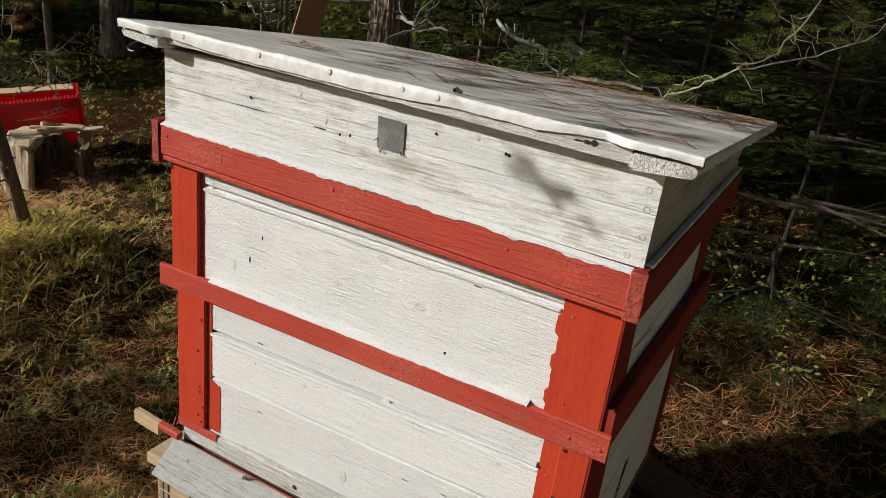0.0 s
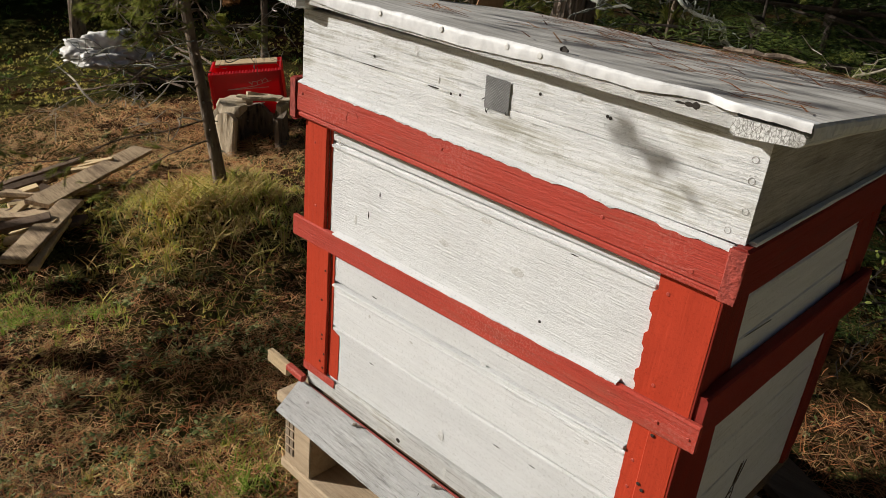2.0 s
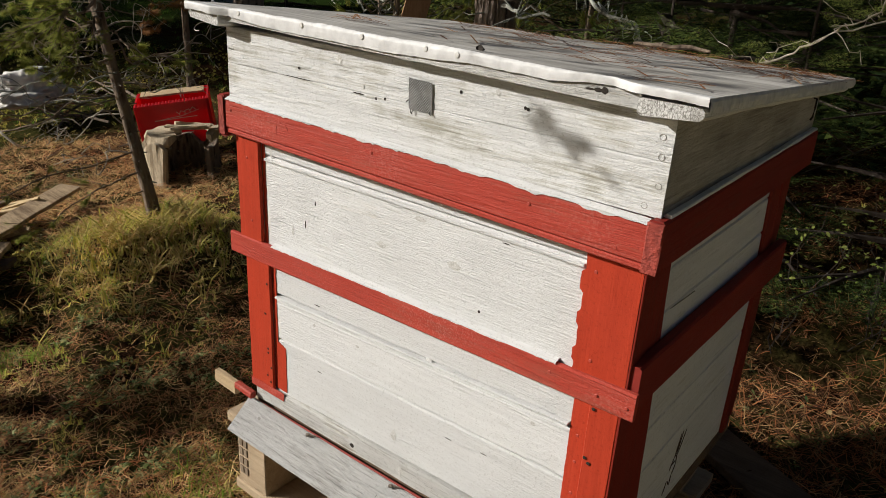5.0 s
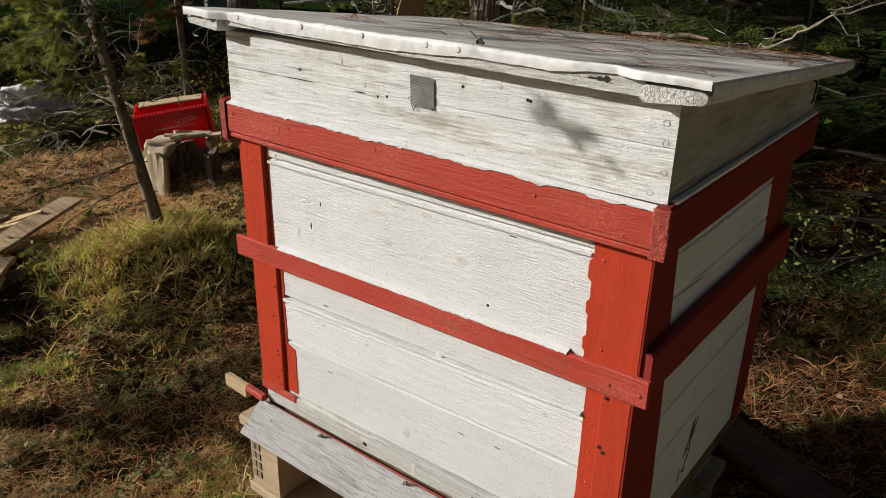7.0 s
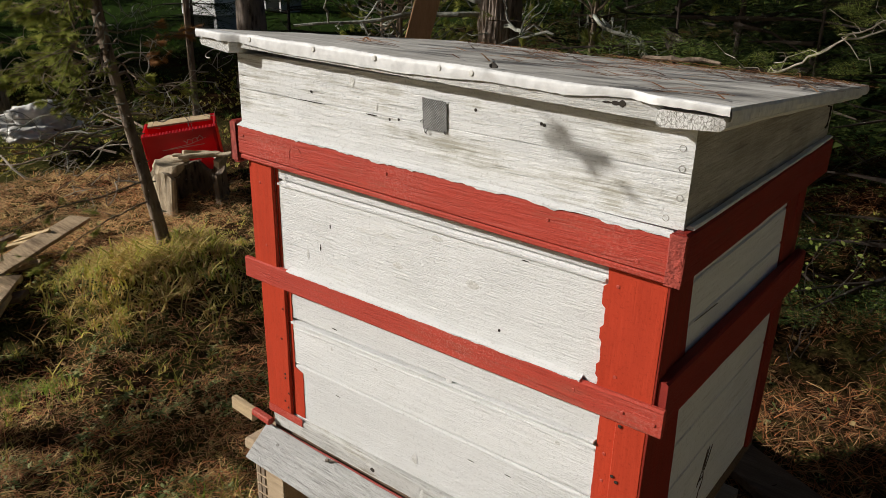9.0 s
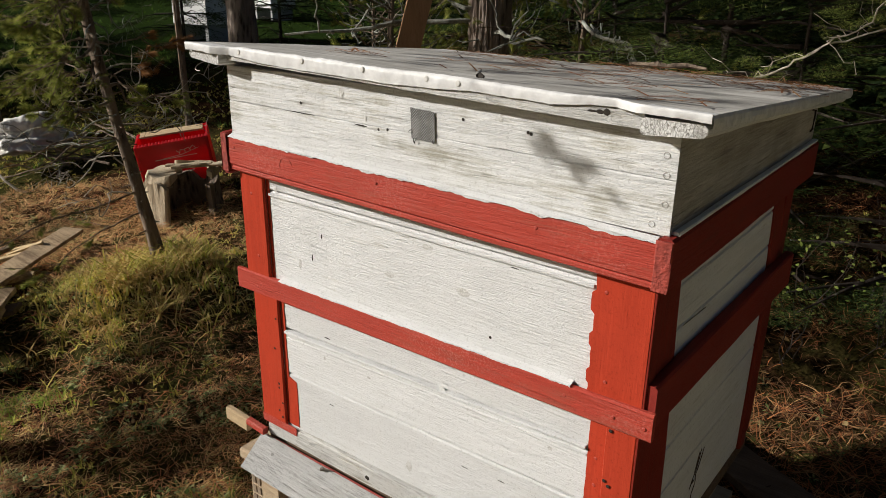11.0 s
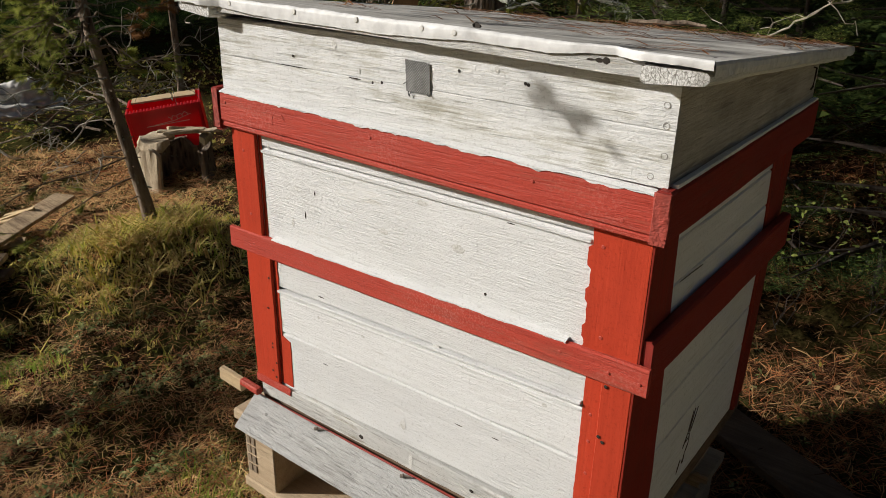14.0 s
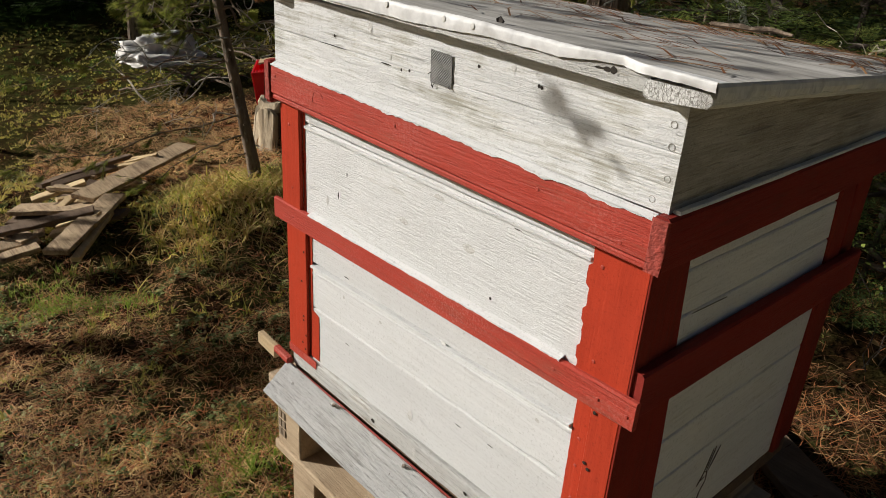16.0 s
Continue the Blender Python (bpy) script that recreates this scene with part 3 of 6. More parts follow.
geo = board(-0.7060, -0.037, -0.0275, -0.0095, 0, 1, "x", 40, 0.0012, 0.003, seed=5)
part("front_strip", ([(x, y, (1.168 - 0.02 * (x + 0.7)) * (1 - min(1, max(0, z))) + (top_z(x, y) - 0.004) * min(1, max(0, z)) + 0.0012 * noise.noise(Vector((x * 30, y * 40, z)))) for x, y, z in geo[0]], geo[1]), M_SILL, roof, "bare wooden edge strip with peeling white paint")
geo = board(-0.7130, -0.037, -0.009, 0.605, 0, 0.018, "y", 12, 0.0006, 0.002, seed=6)
part("roof_deck", ([(x, y, z + top_z(x, y) - 0.0215) for x, y, z in geo[0]], geo[1]), M_SILL, roof)


def recess(x):
    """How far the hem lies back between the end cleats."""
    return 0.0125 * min(1, max(0, (x + 0.725) / 0.03)) * min(1, max(0, (-0.035 - x) / 0.03))


def sheet_cover():
    """The metal skin: a buckled top, a front fold with a wavy hem and pleated side folds."""
    nx_ = 300
    xs = [-0.787 + 0.823 * i / nx_ for i in range(nx_ + 1)]
    ys = [-0.0395 + 0.656 * (j / 26) for j in range(27)]
    fold = [(-0.0424, -0.0125, 1.0), (-0.0430, -0.0085, 0.75), (-0.0432, -0.0035, 0.55), (-0.0424, -0.0004, 0.5)]
    verts, faces = [], []
    for y, dz, w in fold:
        for x in xs:
            hem = 0.0012 * noise.noise(Vector((x * 19, 1.7, 0))) + 0.0008 * noise.noise(Vector((x * 53, 3.1, 0))) + 0.0007 * noise.noise(Vector((x * 140, 5.1, 0)))
            if x > -0.14:
                hem += 0.006 * min(1, (x + 0.14) / 0.06)
            puff = 0.0012 * noise.noise(Vector((x * 26, 8.2, dz * 60))) + 0.0006 * noise.noise(Vector((x * 70, 2.2, dz * 150))) + 0.0003 * noise.noise(Vector((x * 190, 6.2, dz * 500)))
            deep = 1 + 0.5 * min(1, max(0, (x + 0.70) / 0.08)) * min(1, max(0, (-0.24 - x) / 0.15))
            verts.append((x, y + puff - 0.0006 + recess(x), top_z(x, y) + dz * deep * (0.9 if x < -0.735 else 1) + w * hem))
    for y in [ys[0]] + ys:
        for x in xs:
            e = max(0, 1 - (y + 0.04) / 0.05)
            lump = 0.0014 * noise.noise(Vector((x * 9, y * 9, 2.2))) + e * 0.0020 * noise.noise(Vector((x * 17, 4.4, y * 9))) + e * 0.0008 * noise.noise(Vector((x * 48, 1.4, y * 40))) + e * 0.0004 * noise.noise(Vector((x * 110, 1.4, y * 110)))
            verts.append((x, y + recess(x) * e, top_z(x, y) + lump + 0.0006))
    n = nx_ + 1
    for j in range(len(fold) + len(ys)):
        if j == len(fold):
            continue
        for i in range(nx_):
            faces.append((j * n + i, j * n + i + 1, (j + 1) * n + i + 1, (j + 1) * n + i))
    return verts, faces


def side_fold(x, sgn):
    verts, faces = [], []
    ys = [-0.042 + 0.658 * j / 180 for j in range(181)]
    for k, (dx, dz) in enumerate(((0, 0.0012), (0.0016, -0.002), (0.002, -0.007), (0.0014, -0.0125))):
        for y in ys:
            pl = (0.0020 * noise.noise(Vector((y * 55, k * 0.4, x))) + 0.0014 * abs(noise.noise(Vector((y * 120, k * 0.3, 4.0))))) * k / 2
            hem = (0.003 * noise.noise(Vector((y * 18, 3.3, x))) + 0.0015 * noise.noise(Vector((y * 70, 1.3, x)))) * (k == 3)
            verts.append((x + sgn * (dx + pl), y, top_z(x, y) + dz + hem))
    for k in range(3):
        for j in range(180):
            f = (k * 181 + j, k * 181 + j + 1, (k + 1) * 181 + j + 1, (k + 1) * 181 + j)
            faces.append(f[::-1] if sgn > 0 else f)
    return verts, faces


skin = part("metal_cover", sheet_cover(), M_TOP, roof, "dull grey-white sheet-metal roof cover", smooth=True)
skin.data.materials.append(M_SHEET)
for p in skin.data.polygons:
    if p.index < 4 * 300 or p.center.y < -0.0255 + 0.008 * noise.noise(Vector((p.center.x * 30, 0, 5))):
        p.material_index = 1
part("side_hem", side_fold(0.035, 1), M_SHEET, roof, "folded white metal hem")
part("side_hem", side_fold(-0.787, -1), M_SHEET, roof)
HEAD = mesh_of("nail_head", *disc(0.0040, 0.0009, 14), M_NAIL_WHITE)
M_NAIL_RING = plain("nail_ring", (0.22, 0.21, 0.19), (0.42, 0.41, 0.38), 200.0, 0.7)
SMALL = mesh_of("small_nail", *tube([(0.0034 * math.cos(0.449 * i), 0, 0.0034 * math.sin(0.449 * i)) for i in range(14)], [0.0004] * 14, 5), M_NAIL_RING)
REDHEAD = mesh_of("red_nail", *disc(0.0024, 0.0005, 10), M_NAIL_RED)
PIT = mesh_of("nail_hole", *disc(0.0022, 0.0004, 9), M_HOLE)
studs("nail", HEAD, [(-0.672, 1.1825), (-0.536, 1.181), (-0.422, 1.180), (-0.316, 1.1785), (-0.268, 1.178), ], -0.0312, roof, "white-painted nail head")
studs("nail", SMALL, [(-0.016, 1.128), (-0.014, 1.107), (-0.012, 1.076), (-0.024, 1.052)], -0.0088, roof, "ring of a nail head under white paint")
studs("nail_hole", PIT, [(-0.183, 1.128), (-0.179, 1.127), (-0.276, 1.131), (-0.400, 1.101), (-0.568, 1.117), (-0.416, 1.099)], -0.0087, roof, "dark nail hole")


def smear(x, z, w, h, seed=0.0, n=14, depth=0.0016):
    """A small uneven blot standing a hair proud of a front at y = 0."""
    ring = [(w * math.cos(2 * math.pi * i / n) * (1 + 0.35 * noise.noise(Vector((i * 1.3, seed, 0)))), h * math.sin(2 * math.pi * i / n) * (1 + 0.35 * noise.noise(Vector((i * 1.7, seed, 4))))) for i in range(n)]
    v = [(x + a, 0, z + b) for a, b in ring] + [(x + 0.6 * a, -depth, z + 0.6 * b) for a, b in ring]
    return fixed((v, [(i, (i + 1) % n, n + (i + 1) % n, n + i) for i in range(n)] + [tuple(range(n, 2 * n))]))


def blots(name, spots, y, mat, parent, label="", depth=0.00025):
    for k, (x, z, w, h) in enumerate(spots):
        g = smear(x, z, w, h, k * 3.7 + x, depth=depth)
        part(name, ([(a, b + y, c) for a, b, c in g[0]], g[1]), mat, parent, label)


blots("knot", [(-0.485, 1.141, 0.005, 0.006), (-0.222, 1.139, 0.004, 0.004), (-0.44, 1.111, 0.002, 0.004)], -0.0085, M_KNOT, roof, "small grey knot")
blots("crack", [(-0.57, 1.1025, 0.035, 0.0006), (-0.448, 1.1005, 0.012, 0.0010)], -0.0088, M_HOLE, roof, "dark crack between the planks")


def gauze():
    n, v, f = 14, [], []
    for j in range(n + 1):
        for i in range(n + 1):
            a, b = i / n, j / n
            fr = 0.0016 * noise.noise(Vector((a * 9, b * 9, 0.4)))
            edge = 0.0013 * noise.noise(Vector((a * 21, b * 21, 3))) * (i in (0, n) or j in (0, n))
            v.append((-0.359 + 0.039 * a + 0.0015 * (1 - b) + edge, -0.0098 - abs(fr) * 0.5, 1.0965 + 0.0395 * b - 0.001 * a + edge))
    for j in range(n):
        for i in range(n):
            k = j * (n + 1) + i
            f.append((k, k + 1, k + n + 2, k + n + 1))
    return v, f


vent = part("vent_gauze", gauze(), M_GAUZE, roof, "square of dark wire gauze over a vent")
for k, (x, z, dx, dz) in enumerate(((-0.3535, 1.0965, 0.003, -0.006), (-0.322, 1.0985, 0.003, -0.004), (-0.357, 1.108, -0.004, -0.003), (-0.349, 1.096, -0.002, -0.004))):
    part("loose_wire", tube([(x, -0.0105, z), (x + dx * 0.5, -0.0125, z + dz * 0.6), (x + dx, -0.011, z + dz)], [0.0006] * 3, 5), M_HOLE, vent)
# Flat dark blots put the shade of a gap under the hem into colour.
blots("hem_void", [(-0.078, 1.1675, 0.0042, 0.0036), (-0.0855, 1.1670, 0.005, 0.0024), (-0.095, 1.1668, 0.006, 0.0012)], -0.0278, M_HOLE, roof, "near-black blots for the shaded gap in the edge strip under the hem")
part("latch_hook", tube([(-0.0035, 0.552, 1.098), (0.001, 0.552, 1.098), (0.002, 0.549, 1.085), (0.002, 0.546, 1.07), (0.001, 0.541, 1.066)], [0.0016] * 5, 6), M_HOLE, roof, "bent wire hook")
part("wire_loop", tube([(-0.765 + 0.014 * math.cos(a), -0.03 + 0.01 * math.sin(a), 1.154 + 0.006 * math.sin(a)) for a in [0.3 * i for i in range(18)]], [0.0007] * 18, 5), M_STEEL, roof, "loose thin wire loop")

# ---- beehive: upper box ----
ub = thing("beehive_upper_box", (-0.37, 0.29, 0.84), "white plank beehive box framed with red-painted battens", "beehive box")
part("front_plank", board(-0.733, -0.012, 0.0, 0.02, 0.9665, 1.039, "x", 30, 0.0005, 0.002, seed=11), M_WHITE, ub)
part("front_plank", board(-0.733, -0.012, 0.0, 0.02, 0.80, 0.9645, "x", 40, 0.0008, 0.0025, seed=12), M_WHITE, ub)
part("bead", board(-0.6625, -0.0865, -0.0034, 0.0, 0.9570, 0.9618, "x", 60, 0.0006, 0.0008, seed=13), M_WHITE, ub)
part("front_batten", board(-0.7345, -0.0125, -0.018, 0.0, 0.9945, 1.0410, "x", 40, 0.0010, 0.0025, tilt=-0.010, seed=14), M_BAND, ub, "matt red batten with worn upper edge")
part("under_lip", board(-0.7345, -0.0125, -0.0165, 0.0, 0.9860, 0.9938, "x", 30, 0.0006, 0.0018, tilt=-0.010, seed=15), M_BAND, ub)
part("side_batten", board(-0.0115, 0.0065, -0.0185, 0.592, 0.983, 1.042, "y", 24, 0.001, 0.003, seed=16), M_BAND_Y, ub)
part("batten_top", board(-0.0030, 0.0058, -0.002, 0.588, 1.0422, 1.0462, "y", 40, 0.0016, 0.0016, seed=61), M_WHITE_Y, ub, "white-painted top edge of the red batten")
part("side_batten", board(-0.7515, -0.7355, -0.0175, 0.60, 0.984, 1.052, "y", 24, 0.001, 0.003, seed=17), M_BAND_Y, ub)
for x0, x1, z0, z1 in ((-0.0125, 0.0055, 0.981, 1.040), (-0.7505, -0.7365, 0.987, 1.05)):
    part("end_grain", board(x0, x1, -0.0215, -0.0186, z0 + 0.001, z1, "z", 44, 0.0034, 0.0012, seed=x0 * 3), M_RED_END, ub, "rough red end grain")
part("post", board(-0.7270, -0.6695, -0.0075, 0.0, 0.806, 0.9890, "z", 16, 0.0008, 0.002, seed=18), M_POST, ub, "glossy red corner post")


def paint_patch(x0, x1, z0, z1, y, jag, side, seed, n=30, thick=0.0012, widen=()):
    """A coat of paint on a plank: a thin skin with one ragged edge."""
    v, f = [], []
    for i in range(n + 1):
        z = z0 + (z1 - z0) * i / n
        w = jag * (noise.noise(Vector((z * 60, seed, 0))) + 0.6 * noise.noise(Vector((z * 190, seed, 2))))
        for a, b, d in widen:
            if a <= z <= b:
                w += d
        a, b = (x0 - w, x1) if side < 0 else (x0, x1 + w)
        v += [(a, y, z), (a, y - thick, z), (b, y - thick, z), (b, y, z)]
    for i in range(n):
        k = i * 4
        f += [(k, k + 1, k + 5, k + 4), (k + 1, k + 2, k + 6, k + 5), (k + 2, k + 3, k + 7, k + 6)]
    f += [(0, 1, 2, 3), (4 * n, 4 * n + 1, 4 * n + 2, 4 * n + 3)]
    return fixed((v, f))


part("paint_edge", paint_patch(-0.6690, -0.6630, 0.806, 0.984, 0.0, 0.0015, 1, 3.0), M_POST, ub)
part("post", paint_patch(-0.083, -0.0125, 0.806, 0.9835, 0.0, 0.0016, -1, 5.0, 40, 0.0035, ((0.93, 0.955, 0.005), (0.885, 0.90, 0.004), (0.836, 0.852, 0.004))), M_POST, ub, "glossy red corner post with a ragged paint edge")
SX = -0.0115


def leaning(geo, z1, k, y_from=0.03):
    """Slants the far edge of a post: wider towards its foot."""
    return [(x, y + (k * (z1 - z) if y > y_from else 0), z) for x, y, z in geo[0]], geo[1]


part("side_post", leaning(board(-0.0300, SX + 0.0005, 0.0208, 0.071, 0.80, 0.982, "z", 16, 0.0007, 0.002, seed=20), 0.977, 0.10), M_POST_SHADED, ub, "red corner post in shade")
part("corner_board", board(-0.0130, -0.0088, -0.0031, 0.0212, 0.80, 0.977, "z", 12, 0.0004, 0.001, seed=21), M_POST_SHADED, ub)
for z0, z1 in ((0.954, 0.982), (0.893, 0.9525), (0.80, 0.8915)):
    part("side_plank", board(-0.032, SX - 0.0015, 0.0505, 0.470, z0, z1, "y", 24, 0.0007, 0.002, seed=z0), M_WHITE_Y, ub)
part("side_post", leaning(board(-0.033, SX + 0.003, 0.452, 0.500, 0.80, 0.977, "z", 12, 0.0008, 0.003, seed=22), 0.977, 0.15, 0.0), M_POST_SHADED, ub)
part("side_post", board(-0.036, SX - 0.003, 0.532, 0.580, 0.80, 0.977, "z", 12, 0.0008, 0.003, seed=23), M_POST_SHADED, ub)
part("back_plank", board(-0.733, -0.037, 0.548, 0.566, 0.80, 1.039, "x", 12), M_WHITE, ub)
part("left_plank", board(-0.733, -0.715, 0.0205, 0.547, 0.80, 1.039, "y", 12), M_WHITE_Y, ub)
studs("nail", REDHEAD, [(-0.722, 1.030), (-0.415, 1.027), (-0.16, 1.02), (-0.045, 1.0)], -0.0185, ub)
studs("nail", REDHEAD, [(-0.694, 0.848), (-0.70, 0.955)], -0.0078, ub)
studs("nail", REDHEAD, [(-0.07, 0.957), (-0.061, 0.842)], -0.0038, ub)
blots("knot", [(-0.408, 0.888, 0.010, 0.005), (-0.276, 0.897, 0.012, 0.006), (-0.338, 0.947, 0.010, 0.004), (-0.648, 0.970, 0.003, 0.006), (-0.60, 0.855, 0.003, 0.009)], -0.0002, M_KNOT, ub, "small grey knot")
blots("dent", [(-0.570, 0.873, 0.0015, 0.006), (-0.315, 0.9595, 0.003, 0.0015), (-0.197, 0.953, 0.006, 0.0008), (-0.23, 0.845, 0.0022, 0.0022), (-0.547, 0.914, 0.0012, 0.004)], -0.0003, M_HOLE, ub, "dark dent in the paint")
for a0 in (0.4, 2.2, 4.0):
    arc = [(-0.598 + 0.014 * math.cos(a), -0.0183, 1.016 + 0.017 * math.sin(a)) for a in [a0 + 0.22 * i for i in range(7)]]
    part("knot_ring", tube(arc, [0.0003, 0.0005, 0.0006, 0.0004, 0.0006, 0.0005, 0.0002], 4), M_RED_END, ub, "faint ring of a knot under red paint")

def ragged_edge(x0, x1, z0, z1, y, drop, seed, n=150, back=0.0085):
    """A thin flaking skin that hangs unevenly over a batten's upper edge; z runs from z0 to z1 along it."""
    v, f = [], []
    for i in range(n + 1):
        t = i / n
        x, z = x0 + (x1 - x0) * t, z0 + (z1 - z0) * t
        w = noise.noise(Vector((x * 22, seed, 0))) + 0.7 * noise.noise(Vector((x * 75, seed, 3))) + 0.4 * noise.noise(Vector((x * 210, seed, 7)))
        d = max(0.0002, drop * (0.35 + 0.9 * w))
        v += [(x, y - 0.0003, z - d), (x, y - 0.0012, z - d * 0.9), (x, y - 0.0012, z + 0.0006), (x, y + back, z + 0.0040)]
    for i in range(n):
        k = i * 4
        f += [(k + q, k + q + 1, k + q + 5, k + q + 4) for q in range(3)]
    return v, f


part("flaking_paint", ragged_edge(-0.733, -0.013, 1.0464, 1.0364, -0.0180, 0.0048, 3.0), M_WHITE, ub, "ragged white paint over the batten's upper edge")

# ---- beehive: lower box ----
lb = thing("beehive_lower_box", (-0.37, 0.29, 0.445), "white plank beehive box with red battens, on a pallet", "beehive box")
part("front_batten", board(-0.753, 0.0055, -0.0095, -0.0005, 0.7815, 0.8190, "x", 40, 0.0010, 0.002, tilt=0.011, seed=30), M_BAND, lb, "matt red batten with worn upper edge")
part("flaking_paint", ragged_edge(-0.645, -0.103, 0.8154, 0.8234, -0.0095, 0.0026, 8.0, 150, 0.0092), M_WHITE, lb, "white paint spilt over the batten's upper edge")
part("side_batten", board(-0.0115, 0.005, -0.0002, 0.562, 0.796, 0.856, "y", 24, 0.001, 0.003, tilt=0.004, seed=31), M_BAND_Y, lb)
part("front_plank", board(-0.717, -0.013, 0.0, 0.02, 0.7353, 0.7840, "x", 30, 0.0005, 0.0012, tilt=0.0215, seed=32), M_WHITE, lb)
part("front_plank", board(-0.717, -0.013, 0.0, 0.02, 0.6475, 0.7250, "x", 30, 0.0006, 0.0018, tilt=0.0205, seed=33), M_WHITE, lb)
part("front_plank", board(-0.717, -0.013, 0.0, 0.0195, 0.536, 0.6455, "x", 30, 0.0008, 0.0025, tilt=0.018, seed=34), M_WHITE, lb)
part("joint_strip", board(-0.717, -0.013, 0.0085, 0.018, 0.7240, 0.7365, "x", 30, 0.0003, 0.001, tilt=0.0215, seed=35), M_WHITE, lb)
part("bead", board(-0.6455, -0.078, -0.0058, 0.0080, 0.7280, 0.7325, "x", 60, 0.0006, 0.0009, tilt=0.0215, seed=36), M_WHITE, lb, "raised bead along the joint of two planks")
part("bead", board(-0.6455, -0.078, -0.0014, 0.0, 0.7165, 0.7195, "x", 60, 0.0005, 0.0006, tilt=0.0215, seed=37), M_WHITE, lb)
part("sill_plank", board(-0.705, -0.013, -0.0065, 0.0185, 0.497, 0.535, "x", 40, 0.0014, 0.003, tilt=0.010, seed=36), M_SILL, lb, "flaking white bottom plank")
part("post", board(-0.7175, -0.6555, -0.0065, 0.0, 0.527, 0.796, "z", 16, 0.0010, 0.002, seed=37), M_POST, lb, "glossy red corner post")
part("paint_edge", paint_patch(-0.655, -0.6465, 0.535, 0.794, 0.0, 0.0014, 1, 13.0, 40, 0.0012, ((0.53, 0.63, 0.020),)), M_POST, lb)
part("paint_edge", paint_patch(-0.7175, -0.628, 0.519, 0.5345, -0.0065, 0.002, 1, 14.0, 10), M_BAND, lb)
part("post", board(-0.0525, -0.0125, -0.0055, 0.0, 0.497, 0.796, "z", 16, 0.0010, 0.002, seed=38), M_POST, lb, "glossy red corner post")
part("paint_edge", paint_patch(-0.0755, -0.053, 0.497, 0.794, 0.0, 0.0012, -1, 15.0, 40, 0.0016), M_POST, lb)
part("corner_board", board(-0.0135, -0.0098, -0.0050, 0.0212, 0.49, 0.7955, "z", 12, 0.0004, 0.001, seed=39), M_POST_SHADED, lb)
part("side_post", leaning(board(-0.0300, -0.0125, 0.0208, 0.096, 0.49, 0.7955, "z", 18, 0.0012, 0.002, seed=40), 0.7955, 0.09), M_POST_SHADED, lb, "red corner post in shade")
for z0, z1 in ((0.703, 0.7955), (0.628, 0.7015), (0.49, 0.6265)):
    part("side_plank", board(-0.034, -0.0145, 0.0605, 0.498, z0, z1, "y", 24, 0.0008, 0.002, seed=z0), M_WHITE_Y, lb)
part("side_post", board(-0.032, -0.0085, 0.492, 0.520, 0.49, 0.7955, "z", 12, 0.001, 0.003, seed=41), M_POST_SHADED, lb)
part("side_post", board(-0.036, -0.0155, 0.526, 0.572, 0.49, 0.7955, "z", 12, 0.001, 0.003, seed=42), M_POST_SHADED, lb)
part("back_plank", board(-0.717, -0.037, 0.54, 0.555, 0.49, 0.7955, "x", 12), M_WHITE, lb)
part("left_plank", board(-0.717, -0.70, 0.0205, 0.539, 0.49, 0.7955, "y", 12), M_WHITE_Y, lb)
# Dark plank colour stands in for the shade in the gap under the slat.
part("floor_board", board(-0.717, -0.0145, 0.004, 0.555, 0.462, 0.489, "x", 12), M_PLANK_DARK, lb)
slat = part("entrance_slat", board(-0.752, 0.0, -0.0105, -0.0068, 0.4890, 0.4925, "x", 24, 0.0008, 0.001, tilt=0.008, seed=43), M_RED_DARK, lb, "thin red slat with a bare wooden end")
part("slat_end", board(-0.812, -0.7525, -0.022, -0.009, 0.4855, 0.511, "x", 8, 0.001, 0.002, tilt=-0.004, seed=44), M_RAW, slat, "bare wood end")
part("slat_end", board(-0.752, -0.7055, -0.022, -0.009, 0.4965, 0.509, "x", 8, 0.001, 0.002, tilt=-0.003, seed=45), M_BAND, slat)
land = board(-0.36, 0.365, -0.036, 0.036, -0.008, 0.008, "x", 30, 0.001, 0.002, seed=46)
lm = Matrix.Translation((-0.361, -0.0335, 0.4618)) @ Matrix.Rotation(radians(40), 4, "X")
part("landing_board", moved(land, lm), M_LANDING, lb, "sloping grey weathered landing board")
studs("nail", REDHEAD, [(-0.11, 0.808), (-0.044, 0.803), (-0.004, 0.803), (-0.69, 0.797), (-0.70, 0.79)], -0.0100, lb)
studs("nail_hole", PIT, [(-0.663, 0.740), (-0.671, 0.681), (-0.667, 0.604), (-0.671, 0.556), (-0.66, 0.575), (-0.663, 0.545)], -0.0073, lb)
PIT2 = mesh_of("screw_hole", *disc(0.0026, 0.0004, 10), M_HOLE)
studs("screw_hole", PIT2, [(-0.046, 0.781), (-0.048, 0.707), (-0.042, 0.701), (-0.028, 0.60), (-0.667, 0.612)], -0.0068, lb, "dark screw hole")
studs("nail", REDHEAD, [(-0.064, 0.73), (-0.063, 0.69), (-0.062, 0.64)], -0.0018, lb)
blots("knot", [(-0.373, 0.572, 0.006, 0.009), (-0.31, 0.735, 0.006, 0.005), (-0.553, 0.70, 0.003, 0.003), (-0.455, 0.70, 0.004, 0.002), (-0.13, 0.715, 0.004, 0.003)], -0.0003, M_KNOT, lb, "small grey knot")
blots("dent", [(-0.542, 0.741, 0.007, 0.0010), (-0.265, 0.622, 0.007, 0.0008), (-0.539, 0.617, 0.006, 0.0009), (-0.201, 0.628, 0.006, 0.0008)], -0.0026, M_HOLE, lb, "dark dent in the paint")
